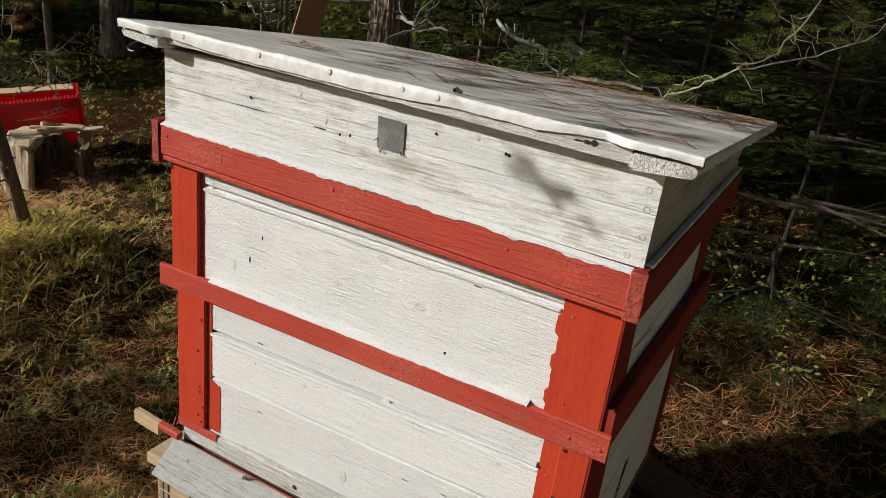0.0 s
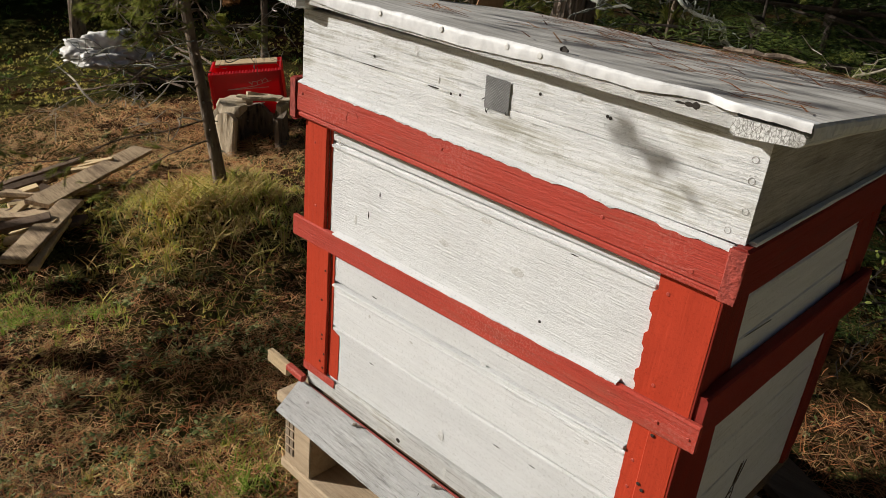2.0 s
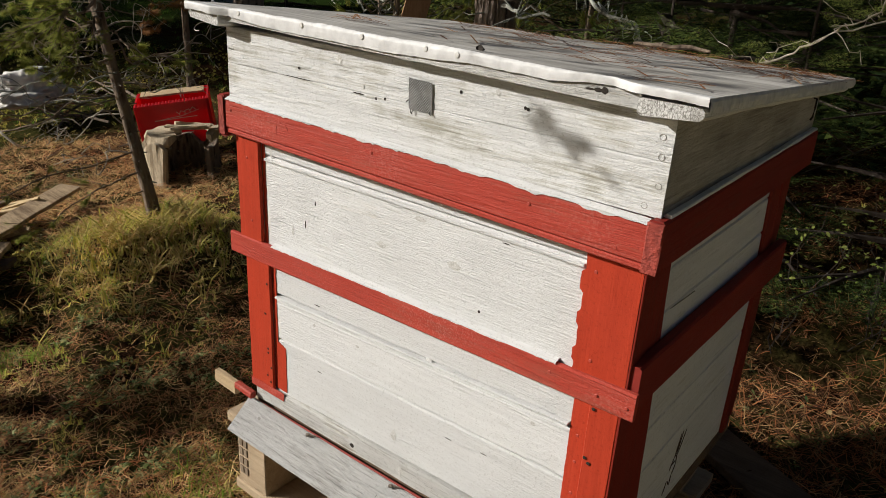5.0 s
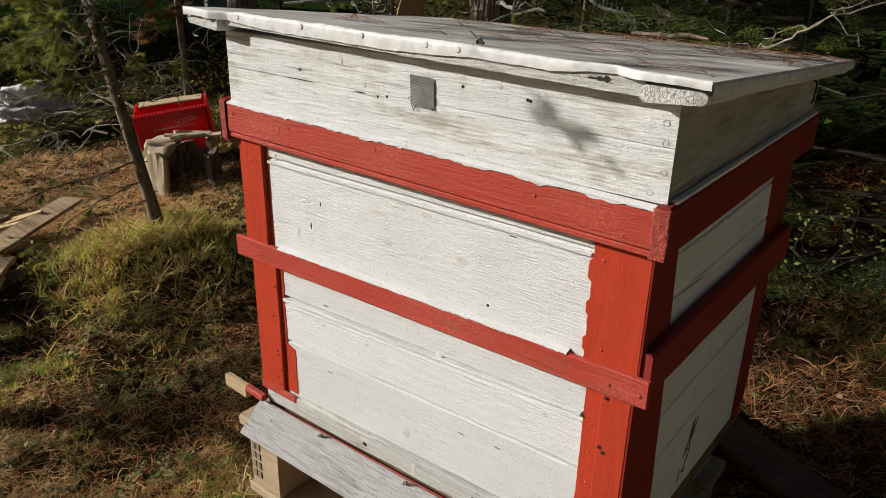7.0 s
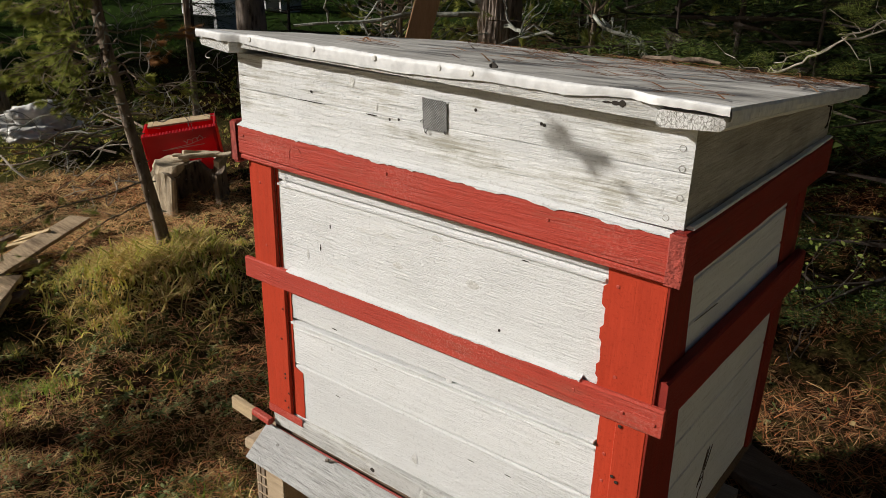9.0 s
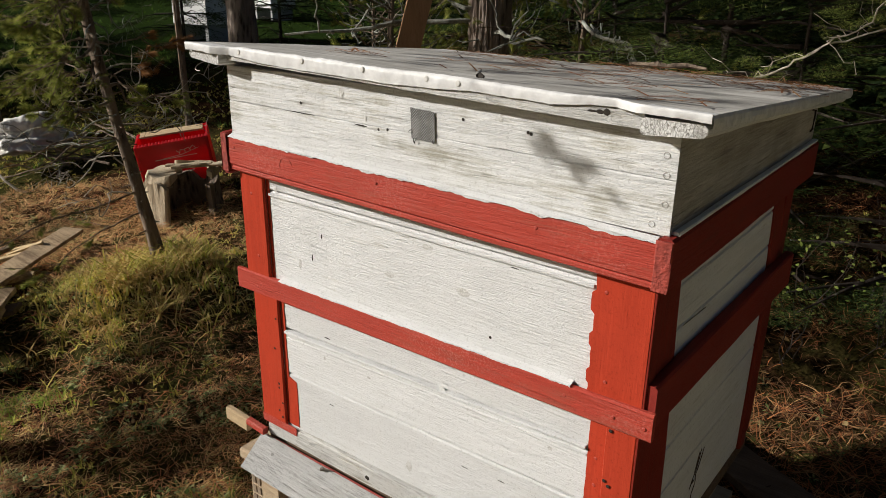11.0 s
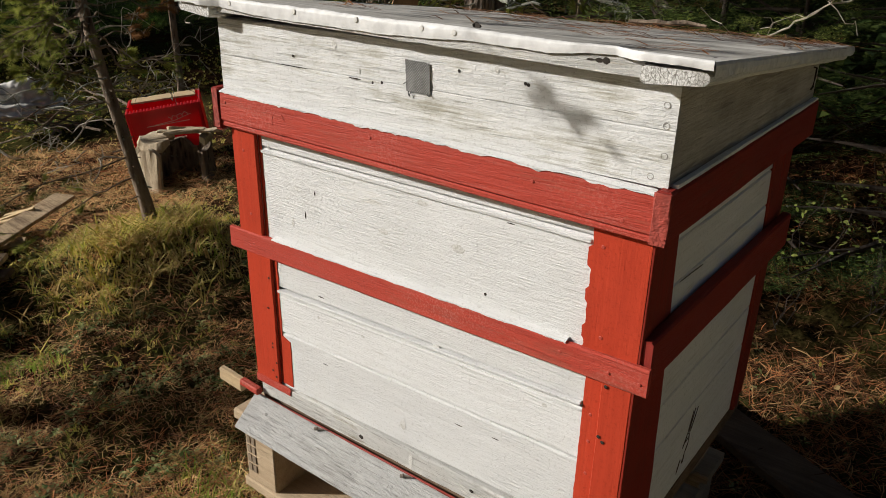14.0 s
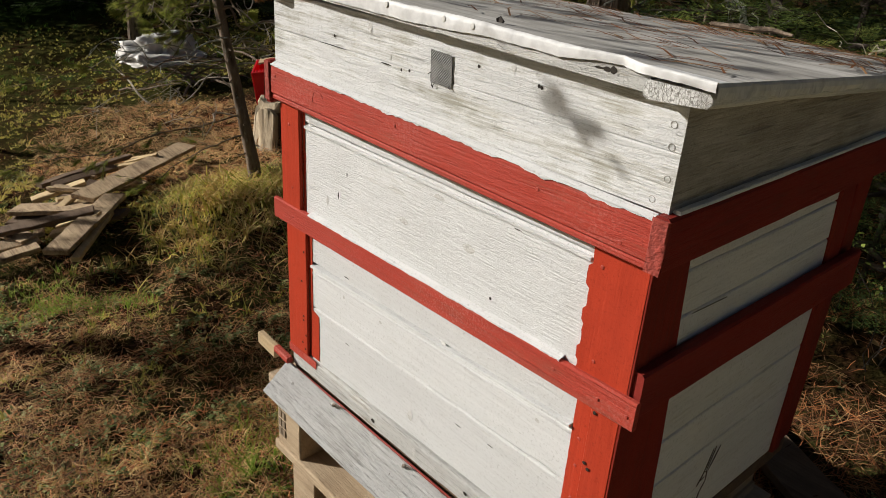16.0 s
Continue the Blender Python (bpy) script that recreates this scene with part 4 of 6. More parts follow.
blots("knot", [(-0.352, 0.517, 0.004, 0.012)], -0.0068, M_KNOT, lb, "pale raised knot")
blots("nail_hole", [(-0.458, 0.512, 0.005, 0.004), (-0.235, 0.520, 0.004, 0.003), (-0.64, 0.523, 0.003, 0.002)], -0.0070, M_HOLE, lb, "dark nail hole")
for x in (-0.556, -0.362):
    part("screw", tube([(x, -0.0195, 0.4905), (x + 0.005, -0.018, 0.4918), (x + 0.006, -0.0175, 0.492), (x + 0.017, -0.014, 0.4935)], [0.0034, 0.003, 0.0016, 0.0012], 8), M_STEEL, lb, "small rusty screw lying on the slat")
lk = smear(0.0, 0.0, 0.014, 0.011, 2.0, depth=0.0004)
M_KNOT_GREY = plain("grey_knot", (0.17, 0.165, 0.15), (0.36, 0.355, 0.34), 380.0, 0.85, 0.9)
for lx, ly, s in ((-0.02, 0.005, 0.7), (0.10, -0.012, 0.25), (-0.31, 0.01, 0.25)):
    g = ([(lx + a * s, ly + c * s, 0.0082 - b) for a, b, c in lk[0]], lk[1])
    part("knot", moved(g, lm), M_KNOT_GREY, lb)
MARKS = (((0.270, 0.610), (0.257, 0.573)), ((0.277, 0.611), (0.263, 0.572)), ((0.290, 0.607), (0.268, 0.570)), ((0.257, 0.573), (0.243, 0.553)), ((0.257, 0.573), (0.266, 0.570)), ((0.266, 0.570), (0.268, 0.552)), ((0.268, 0.552), (0.257, 0.537)), ((0.257, 0.537), (0.254, 0.519)), ((0.241, 0.534), (0.231, 0.512)), ((0.246, 0.531), (0.252, 0.520)), ((0.251, 0.560), (0.262, 0.562)))
for k, (a, b) in enumerate(MARKS):
    p = [(-0.0143, a[0] + (b[0] - a[0]) * t / 4 + 0.0012 * noise.noise(Vector((t, k, 0))), a[1] + (b[1] - a[1]) * t / 4) for t in range(5)]
    part("drawn_stroke", tube(p, [0.0005, 0.0008, 0.0009, 0.0008, 0.0004], 5), M_INK, lb, "dark hand-drawn stroke")
for z, y0, y1 in ((0.889, 0.10, 0.18),):
    part("crack", board(-0.0128, -0.0122, y0, y1, z, z + 0.0007, "y", 8, 0.0005, 0.0002, tilt=0.003), M_HOLE, ub if z > 0.8 else lb)

# ---- pallets under the hive ----
def pallet(name, z, x0, y0, label):
    p = thing(name, (x0 + 0.45, y0 + 0.35, z), label, "pallet", "stacked pallets")
    for y in (y0, y0 + 0.30, y0 + 0.60):
        part("bottom_board", board(x0, x0 + 0.70, y, y + 0.10, z, z + 0.022, "x", 12, 0.002, 0.003, seed=y), M_PALLET, p)
        for x in (x0 + 0.005, x0 + 0.31, x0 + 0.61):
            part("block", board(x, x + 0.085, y + 0.004, y + 0.10, z + 0.0225, z + 0.160, "z", 6, 0.001, 0.003, seed=x + y), M_PALLET, p)
    for i in range(5):
        part("deck_board", board(x0 - 0.01, x0 + 0.71, y0 - 0.004 + i * 0.15, y0 + 0.102 + i * 0.15, z + 0.1605, z + 0.183, "x", 12, 0.002, 0.003, seed=i), M_PALLET, p)
    return p


pal = pallet("pallet", 0.262 - 0.022, -0.785, -0.008, "pale wooden pallet with a stamped block under the hive")
for r in range(4):
    for c in range(2):
        part("stamp", board(-0.772 + c * 0.013, -0.762 + c * 0.013, -0.0062, -0.0035, 0.285 + r * 0.022, 0.301 + r * 0.022, "z", 2, 0.0006, 0.0005, seed=r + c), M_STAMP, pal, "blurred stamped mark")
pallet("pallet", 0.262 - 0.022 - 0.184, -0.765, 0.012, "weathered wooden pallet on the ground")


# ---- plants: templates ----
def needle_tuft(n, length, spread, width, seed):
    """A brush of long needles round the x axis."""
    rng = np.random.default_rng(seed)
    v, f = [], []
    for i in range(n):
        a, t = rng.uniform(0, 2 * math.pi), rng.uniform(0, 1)
        ang = spread * (0.35 + 0.65 * rng.uniform())
        d = np.array((math.cos(ang), math.sin(ang) * math.cos(a), math.sin(ang) * math.sin(a)))
        o = np.array((t * length * 0.9, 0, 0))
        s = np.cross(d, (0.3, 0.5, 0.8))
        s = s / np.linalg.norm(s) * width
        L = length * rng.uniform(0.7, 1.1)
        k = len(v)
        v += [o - s, o + s, o + d * L + s * 0.3]
        f.append((k, k + 1, k + 2))
    return np.array(v), np.array(f)


def spruce_spray(seed, pairs=5, needles=12, width=0.0125):
    """A flat spray: a main axis with side shoots, all set with short needles; x is forward, length 1."""
    rng = np.random.default_rng(seed)
    v, f = [], []
    axes = [((0, 0, 0), (1, 0, 0), 1.0)]
    for k in range(pairs):
        t = 0.12 + 0.78 * k / pairs
        for sg in (-1, 1):
            L = (0.55 - 0.38 * t) * rng.uniform(0.8, 1.15)
            axes.append(((t, 0, -0.03 * t), (0.72, sg * 0.69, -0.10), L))
    for o, d, L in axes:
        o, d = np.array(o, float), np.array(d, float)
        d /= np.linalg.norm(d)
        n = int(3 + needles * L)
        side = np.cross(d, (0, 0, 1.0))
        for i in range(n):
            t = (i + rng.uniform()) / n * L
            a = rng.uniform(-0.5, 0.5)
            for sg in (-1, 1):
                q = d * 0.55 + side * sg * math.cos(a) * 0.8 + np.array((0, 0, 1)) * (math.sin(a) * 0.8 + 0.12)
                q = q / np.linalg.norm(q) * rng.uniform(0.065, 0.095)
                w = d * width
                p = o + d * t
                k = len(v)
                v += [p - w, p + w, p + q]
                f.append((k, k + 1, k + 2))
    return np.array(v), np.array(f)


SPRAYS = [spruce_spray(s, 5, 15, 0.007) for s in (3, 8, 15)]
COARSE = spruce_spray(4, 4, 6, 0.03)
MIDDLE = spruce_spray(6, 5, 8, 0.018)
TUFT = needle_tuft(60, 0.042, 0.8, 0.0011, 4)


def spruce(x, y, height, reach, seed, low=0.15, label="dark green spruce tree with drooping branches", name="spruce_tree", coarse=False, stout=1.0, middle=False, far=False):
    """A spruce with a trunk, whorls of limbs and a crown of needled sprays."""
    rng = np.random.default_rng(seed)
    z0 = ground_z(x, y) - 0.05
    t = thing(name, (x, y, z0), label, "tree", "spruces behind the hive")
    part("trunk", tube([(x, y, z0), (x + 0.02, y, z0 + height * 0.4), (x, y, z0 + height)], [stout * (0.01 + height * 0.010), stout * (0.006 + height * 0.006), 0.004], 8), M_BARK_DARK, t)
    pos, fwd, up, sc, limbs = [], [], [], [], []
    z = low
    while z < height - 0.1:
        k = 1 - z / height
        for i in range(rng.integers(5, 8)):
            az = rng.uniform(0, 2 * math.pi)
            L = reach * (0.25 + 0.75 * k) * rng.uniform(0.75, 1.1)
            rise = rng.uniform(-0.25, 0.15) + 0.3 * (1 - k)
            d = np.array((math.cos(az), math.sin(az), rise))
            base = np.array((x, y, z0 + z + rng.uniform(-0.05, 0.05)))
            tip = base + d * L + np.array((0, 0, -0.12 * L * L))
            limbs.append(tube([base, base + d * L * 0.5, tip], [0.006 + 0.008 * k, 0.005, 0.002], 5))
            n = max(2, int(L / (0.17 if middle else 0.62 if far else 0.34 if coarse else 0.125)))
            for j in range(n):
                s = (j + 0.6) / n
                p = base + d * L * s + np.array((0, 0, -0.12 * (L * s) ** 2))
                if s < 0.12:
                    continue
                a = az + rng.choice((-1, 1)) * rng.uniform(0.3, 1.0) * (1 if j < n - 1 else 0.1)
                pos.append(p)
                fwd.append((math.cos(a), math.sin(a), rise - rng.uniform(0.05, 0.35)))
                up.append((rng.normal(0, 0.2), rng.normal(0, 0.2), 1))
                sc.append(rng.uniform(0.20, 0.34) * (1.1 - 0.4 * s) * (1.7 if middle else 4.6 if far else 3.2 if coarse else 1))
        z += rng.uniform(0.13, 0.2) * (1.5 if middle else 3.6 if far else 2.6 if coarse else 1)
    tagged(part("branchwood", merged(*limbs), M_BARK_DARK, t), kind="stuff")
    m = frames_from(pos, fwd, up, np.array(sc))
    crown = new("crown", scattered("crown", *(MIDDLE if middle else COARSE if coarse else SPRAYS[seed % 3]), m, M_SPRUCE_LIT if seed == 131 else M_SPRUCE))
    hang(crown, t)
    tagged(crown, kind="stuff")
    return t


# ---- the young pine beside the crate ----
yp = thing("young_pine", (-2.9, 1.1, ground_z(-2.9, 1.1)), "slender young pine with bare dead lower branches", "tree")
TRUNK = [(-2.87, 1.10, -0.16), (-2.88, 1.08, 0.05), (-2.91, 1.04, 0.36), (-2.935, 1.0, 0.65), (-2.95, 0.96, 0.95), (-2.95, 0.93, 1.25), (-2.97, 0.92, 1.7), (-3.0, 0.9, 2.4), (-3.0, 0.92, 3.0)]
part("trunk", tube([Vector(TRUNK[0]).lerp(Vector(TRUNK[1]), 0)] + TRUNK[1:], [0.042, 0.030, 0.026, 0.0245, 0.0225, 0.0215, 0.02, 0.015, 0.006], 14, 0.30), M_BARK_YOUNG, yp, smooth=True)


def on_trunk(z):
    for a, b in zip(TRUNK, TRUNK[1:]):
        if a[2] <= z <= b[2]:
            return Vector(a).lerp(Vector(b), (z - a[2]) / (b[2] - a[2]))
    return Vector(TRUNK[-1])


for k in range(26):
    z_ = 0.02 + 0.045 * k
    a_ = on_trunk(z_)
    an = k * 2.4
    d_ = Vector((math.cos(an), math.sin(an), 0.35 * math.sin(k * 1.7)))
    part("stub", tube([a_ + d_ * 0.012, a_ + d_ * 0.03, a_ + d_ * (0.045 + 0.03 * ((k * 7) % 5) / 5)], [0.010, 0.0045, 0.002], 6, 0.4, k), M_BARK_YOUNG if k % 3 else M_LICHEN, yp)


def dead_branch(z, to, seed, r=0.006, wob=0.07, mat=None, twigs=3):
    a = on_trunk(z)
    pts = crooked(a, to, 20, wob * 1.4, seed)
    b = part("dead_branch", tube(pts, [r * (1 - 0.8 * i / 20) for i in range(21)], 6), mat or M_TWIG, yp, "bare grey dead branch")
    rng = random.Random(seed)
    for k in range(twigs):
        i = rng.randint(5, 18)
        d = Vector((rng.uniform(-1, 1), rng.uniform(-1, 1), rng.uniform(-0.7, 0.6))) * rng.uniform(0.08, 0.22)
        part("twig", tube(crooked(pts[i], pts[i] + d, 5, 0.09, seed + k), [r * 0.45] * 3 + [r * 0.3] * 3, 5), mat or M_TWIG, b)


for k, (z, to) in enumerate(((0.42, (-3.10, 0.62, 0.36)), (0.62, (-2.90, 1.36, 0.585)), (0.64, (-2.95, 0.46, 0.60)), (0.28, (-2.75, 0.65, 0.30)), (0.55, (-3.1, 0.45, 0.60)), (0.62, (-2.72, 1.4, 0.62)), (0.75, (-2.6, 1.25, 0.80)), (0.95, (-3.2, 0.55, 1.0)), (0.47, (-3.4, 0.4, 0.30)))):
    dead_branch(z, to, k + 3.0, 0.0040 if k < 7 else 0.0032, 0.11, M_LICHEN if k in (2, 4) else None, 5)

TUFT_POS, TUFT_DIR, DEAD_POS, DEAD_DIR = [], [], [], []


def live_branch(z, to, seed, r=0.007, dead=False, tufts=9, spread=0.20):
    r = r if z > 0.6 else 0.0042
    a = on_trunk(z)
    to = Vector(to)
    pts = crooked(a, to, 10, 0.08, seed)
    part("branch", tube(pts, [r * (1 - 0.7 * i / 10) for i in range(11)], 6), M_BARK_YOUNG, yp)
    rng = random.Random(seed)
    main = (to - a).normalized()
    for k in range(tufts):
        i = rng.randint(4, 10)
        d = (main + Vector((rng.uniform(-0.9, 0.9), rng.uniform(-0.9, 0.9), rng.uniform(-0.5, 0.6)))).normalized()
        e = pts[i] + d * rng.uniform(0.3, 1.0) * spread
        part("twig", tube([pts[i], pts[i].lerp(e, 0.5) + Vector((0, 0, 0.01)), e], [r * 0.35, r * 0.3, r * 0.25], 5), M_BARK_YOUNG, yp)
        n = 2
        for q in range(n):
            p = pts[i].lerp(e, 0.45 + 0.55 * q / n)
            (DEAD_POS if dead else TUFT_POS).append(p)
            (DEAD_DIR if dead else TUFT_DIR).append(d)


for k, (z, to, tf) in enumerate(((0.95, (-3.30, 0.86, 0.80), 12), (1.05, (-3.45, 0.95, 1.02), 14), (0.85, (-3.35, 0.84, 0.72), 10), (1.15, (-2.58, 0.64, 1.12), 12), (1.25, (-3.2, 0.80, 1.20), 12), (0.72, (-2.75, 0.64, 0.68), 8), (1.1, (-2.62, 0.80, 1.18), 9), (1.2, (-3.5, 1.0, 1.1), 12), (1.0, (-2.55, 0.60, 0.93), 12), (0.9, (-2.62, 0.70, 0.82), 8), (0.78, (-2.80, 1.20, 0.70), 5), (0.30, (-2.80, 0.05, 0.22), 7), (0.20, (-2.85, 0.55, 0.05), 5), (1.22, (-2.7, 1.2, 1.24), 8), (0.55, (-3.1, 0.20, 0.50), 4), (1.35, (-3.3, 0.7, 1.40), 12), (1.5, (-2.7, 0.6, 1.60), 12), (1.7, (-3.4, 0.8, 1.8), 14), (1.9, (-2.8, 0.5, 2.0), 14), (2.2, (-3.3, 1.0, 2.4), 14), (2.5, (-2.8, 1.1, 2.7), 12), (1.6, (-3.3, 1.3, 1.75), 12), (1.75, (-2.6, 1.2, 1.9), 12), (1.95, (-3.4, 1.2, 2.1), 12), (2.1, (-2.6, 0.8, 2.3), 12), (1.65, (-3.1, 1.45, 1.8), 12))):
    live_branch(z, to, k * 1.7 + 40, 0.0075, False, int(tf * 2.1) if z < 1.3 else 5)
for k, (z, to, tf, sp) in enumerate(((1.16, (-2.98, 0.60, 1.14), 26, 0.13), (1.12, (-2.90, 0.64, 1.03), 26, 0.13), (1.02, (-2.88, 0.72, 0.99), 16, 0.10), (0.98, (-2.92, 0.58, 0.93), 20, 0.11), (0.88, (-2.90, 0.56, 0.80), 22, 0.11), (0.84, (-2.86, 0.66, 0.76), 16, 0.10), (1.2, (-2.90, 0.78, 1.16), 18, 0.12), (1.1, (-2.90, 1.07, 1.14), 7, 0.07), (0.84, (-2.92, 1.10, 0.775), 9, 0.06))):
    live_branch(z, to, k * 2.3 + 140, 0.0055, False, tf, sp)
for k, (z, to, mt) in enumerate(((1.15, (-2.86, 0.55, 1.165), M_LICHEN), (1.06, (-2.88, 0.83, 0.985), M_LICHEN), (1.06, (-2.88, 1.055, 0.935), M_LICHEN), (0.69, (-2.86, 0.72, 0.62), M_LICHEN), (0.60, (-2.90, 1.29, 0.58), M_LICHEN), (0.84, (-2.86, 0.53, 0.80), None), (1.1, (-2.90, 1.13, 1.04), M_LICHEN), (0.83, (-2.90, 1.22, 0.86), None))):
    dead_branch(z, to, k * 1.3 + 70.0, 0.0042, 0.10, mt, 3)
live_branch(0.90, (-2.92, 1.25, 0.915), 191.0, 0.004, True, 9, 0.06)
live_branch(0.82, (-2.92, 1.21, 0.835), 192.0, 0.004, True, 9, 0.06)
live_branch(0.98, (-2.70, 1.22, 0.95), 91.0, 0.005, True, 6, 0.10)
live_branch(0.55, (-3.1, 0.35, 0.45), 93.0, 0.005, True, 3, 0.10)


def tuft_mesh(name, pos, dirs, mat, parent, seed, scale=(0.6, 0.95), label=""):
    rng = np.random.default_rng(seed)
    n = len(pos)
    m = frames_from([tuple(p) for p in pos], [tuple(d) for d in dirs], rng.normal(0, 1, (n, 3)), rng.uniform(*scale, n))
    ob = new(name, scattered(name, *TUFT, m, mat))
    hang(ob, parent)
    tagged(ob, label, kind="stuff")


tuft_mesh("needles", TUFT_POS, TUFT_DIR, M_PINE, yp, 5)
tuft_mesh("dead_needles", DEAD_POS, DEAD_DIR, M_PINE_DEAD, yp, 6)

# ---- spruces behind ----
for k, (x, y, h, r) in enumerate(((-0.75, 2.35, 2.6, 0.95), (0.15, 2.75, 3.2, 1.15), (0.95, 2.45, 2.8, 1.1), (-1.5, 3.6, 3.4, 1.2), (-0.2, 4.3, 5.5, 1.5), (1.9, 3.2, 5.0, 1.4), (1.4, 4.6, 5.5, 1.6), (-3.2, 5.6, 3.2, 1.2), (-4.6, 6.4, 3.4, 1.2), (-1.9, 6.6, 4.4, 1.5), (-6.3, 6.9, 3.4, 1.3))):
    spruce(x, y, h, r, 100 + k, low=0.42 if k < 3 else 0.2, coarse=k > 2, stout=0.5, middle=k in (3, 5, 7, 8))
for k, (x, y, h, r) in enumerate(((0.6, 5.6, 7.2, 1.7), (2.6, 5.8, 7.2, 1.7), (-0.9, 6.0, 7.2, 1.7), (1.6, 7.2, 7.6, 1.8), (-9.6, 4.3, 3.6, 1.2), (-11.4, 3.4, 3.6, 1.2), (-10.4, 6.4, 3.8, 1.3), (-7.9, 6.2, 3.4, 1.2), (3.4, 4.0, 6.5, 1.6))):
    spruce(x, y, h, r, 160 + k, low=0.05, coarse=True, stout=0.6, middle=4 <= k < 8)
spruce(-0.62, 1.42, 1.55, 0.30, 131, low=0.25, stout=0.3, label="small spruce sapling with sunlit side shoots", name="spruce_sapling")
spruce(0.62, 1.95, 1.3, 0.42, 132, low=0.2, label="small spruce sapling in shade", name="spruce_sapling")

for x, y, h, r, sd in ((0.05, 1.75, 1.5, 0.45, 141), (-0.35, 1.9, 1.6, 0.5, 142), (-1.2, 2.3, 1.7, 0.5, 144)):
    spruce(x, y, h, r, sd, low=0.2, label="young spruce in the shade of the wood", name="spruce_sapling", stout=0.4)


def shrub(x, y, h, seed, stems=5):
    """A low shrub: thin stems set with small oval leaves."""
    r = random.Random(seed)
    z0 = ground_z(x, y)
    t = thing("leafy_shrub", (x, y, z0), "low shrub with small sunlit green leaves in the shade", "shrub", "shrubs behind the hive")
    pos, fwd, up, sc = [], [], [], []
    for k in range(stems):
        tip = Vector((x + r.uniform(-0.16, 0.16), y + r.uniform(-0.16, 0.16), z0 + h * r.uniform(0.6, 1.0)))
        line = crooked((x + r.uniform(-0.03, 0.03), y + r.uniform(-0.03, 0.03), z0 - 0.03), tip, 8, 0.07, seed + k)
        part("stem", tube(line, [0.0020 * (1 - 0.6 * i / 8) for i in range(9)], 5), M_BARK_DARK, t)
        for q in range(22):
            i = r.randint(4, 8)
            pos.append(tuple(line[i] + Vector((r.gauss(0, 0.025), r.gauss(0, 0.025), r.gauss(0, 0.02)))))
            fwd.append((r.uniform(-1, 1), r.uniform(-1, 1), r.uniform(-0.4, 0.3)))
            up.append((r.gauss(0, 0.5), r.gauss(-0.3, 0.5), 1))
            sc.append(r.uniform(0.010, 0.022))
    lv = np.array([(0, 0, 0), (0.4, 0.26, 0.05), (0.4, -0.26, 0.05), (0.75, 0.2, 0.03), (0.75, -0.2, 0.03), (1, 0, -0.08)])
    lf = np.array([(0, 2, 1), (1, 2, 4), (1, 4, 3), (3, 4, 5)])
    ob = new("leaves", scattered("leaves", lv, lf, frames_from(pos, fwd, up, np.array(sc)), M_SHOOT))
    hang(ob, t)
    tagged(ob, kind="stuff")


for k, (x, y, h) in enumerate(((-0.16, 1.50, 0.55), (0.06, 1.62, 0.45), (0.24, 1.46, 0.25), (-0.38, 1.72, 0.60), (0.40, 1.85, 0.5), (-0.02, 1.95, 0.55))):
    shrub(x, y, h, 910 + k * 13)


def snag(name, a, b, r, seed, mat, label, twigs, wob=0.05, long_=0.14):
    """A bare dead branch that lies among the spruces."""
    pts = crooked(a, b, 16, wob, seed)
    t = thing(name, tuple(a), label, "branch")
    part("limb", tube(pts, [r * (1 - 0.6 * i / 16) for i in range(17)], 8, 0.5, seed), mat, t)
    rr = random.Random(seed)
    for k in range(twigs):
        i = rr.randint(2, 15)
        d = Vector((rr.uniform(-1, 1), rr.uniform(-1, 1), rr.uniform(-0.6, 0.9))).normalized() * rr.uniform(0.4, 1) * long_
        part("twig", tube(crooked(pts[i], pts[i] + d, 6, 0.04, seed + k), [r * 0.4] * 4 + [r * 0.22] * 3, 5, 0.4), mat, t)


snag("lichen_branch", (-1.0, 1.66, 1.12), (-0.56, 1.42, 0.985), 0.008, 5.0, M_LICHEN_PALE, "dead branch furred with pale grey lichen among the spruces", 14, 0.06, 0.10)


def leafy_branch(pts, r, seed, sprigs, label):
    """A thin bare limb with crooked twigs and a few green needled sprigs."""
    t = thing("spruce_branch", tuple(pts[0]), label, "branch")
    line = [p for a, b in zip(pts, pts[1:]) for p in crooked(a, b, 5, 0.012, seed + a[0])[:-1]] + [Vector(pts[-1])]
    n = len(line)
    part("limb", tube(line, [r * (1 - 0.65 * i / n) for i in range(n)], 7, 0.5, seed), M_TWIG, t, "pale bare limb")
    rr = random.Random(seed)
    pos, fwd = [], []
    for k in range(sprigs):
        i = rr.randint(2, n - 2)
        d = Vector((rr.uniform(-1, 1), rr.uniform(-0.6, 0.3), rr.uniform(-0.5, 1.0))).normalized() * rr.uniform(0.06, 0.17)
        tw = crooked(line[i], line[i] + d, 6, 0.04, seed + k)
        part("twig", tube(tw, [r * 0.42] * 3 + [r * 0.3] * 4, 5), M_TWIG, t)
        for q in (3, 5, 6):
            if rr.random() < 0.6:
                pos.append(tuple(tw[q]))
                fwd.append((rr.uniform(-1, 1), rr.uniform(-1, 0.4), rr.uniform(-0.3, 0.4)))
    m = frames_from(pos, fwd, [(0.1, -0.4, 1)] * len(pos), np.array([rr.uniform(0.05, 0.10) for p in pos]))
    ob = new("foliage", scattered("foliage", *SPRAYS[1], m, M_SHOOT))
    hang(ob, t)
    tagged(ob, kind="stuff")


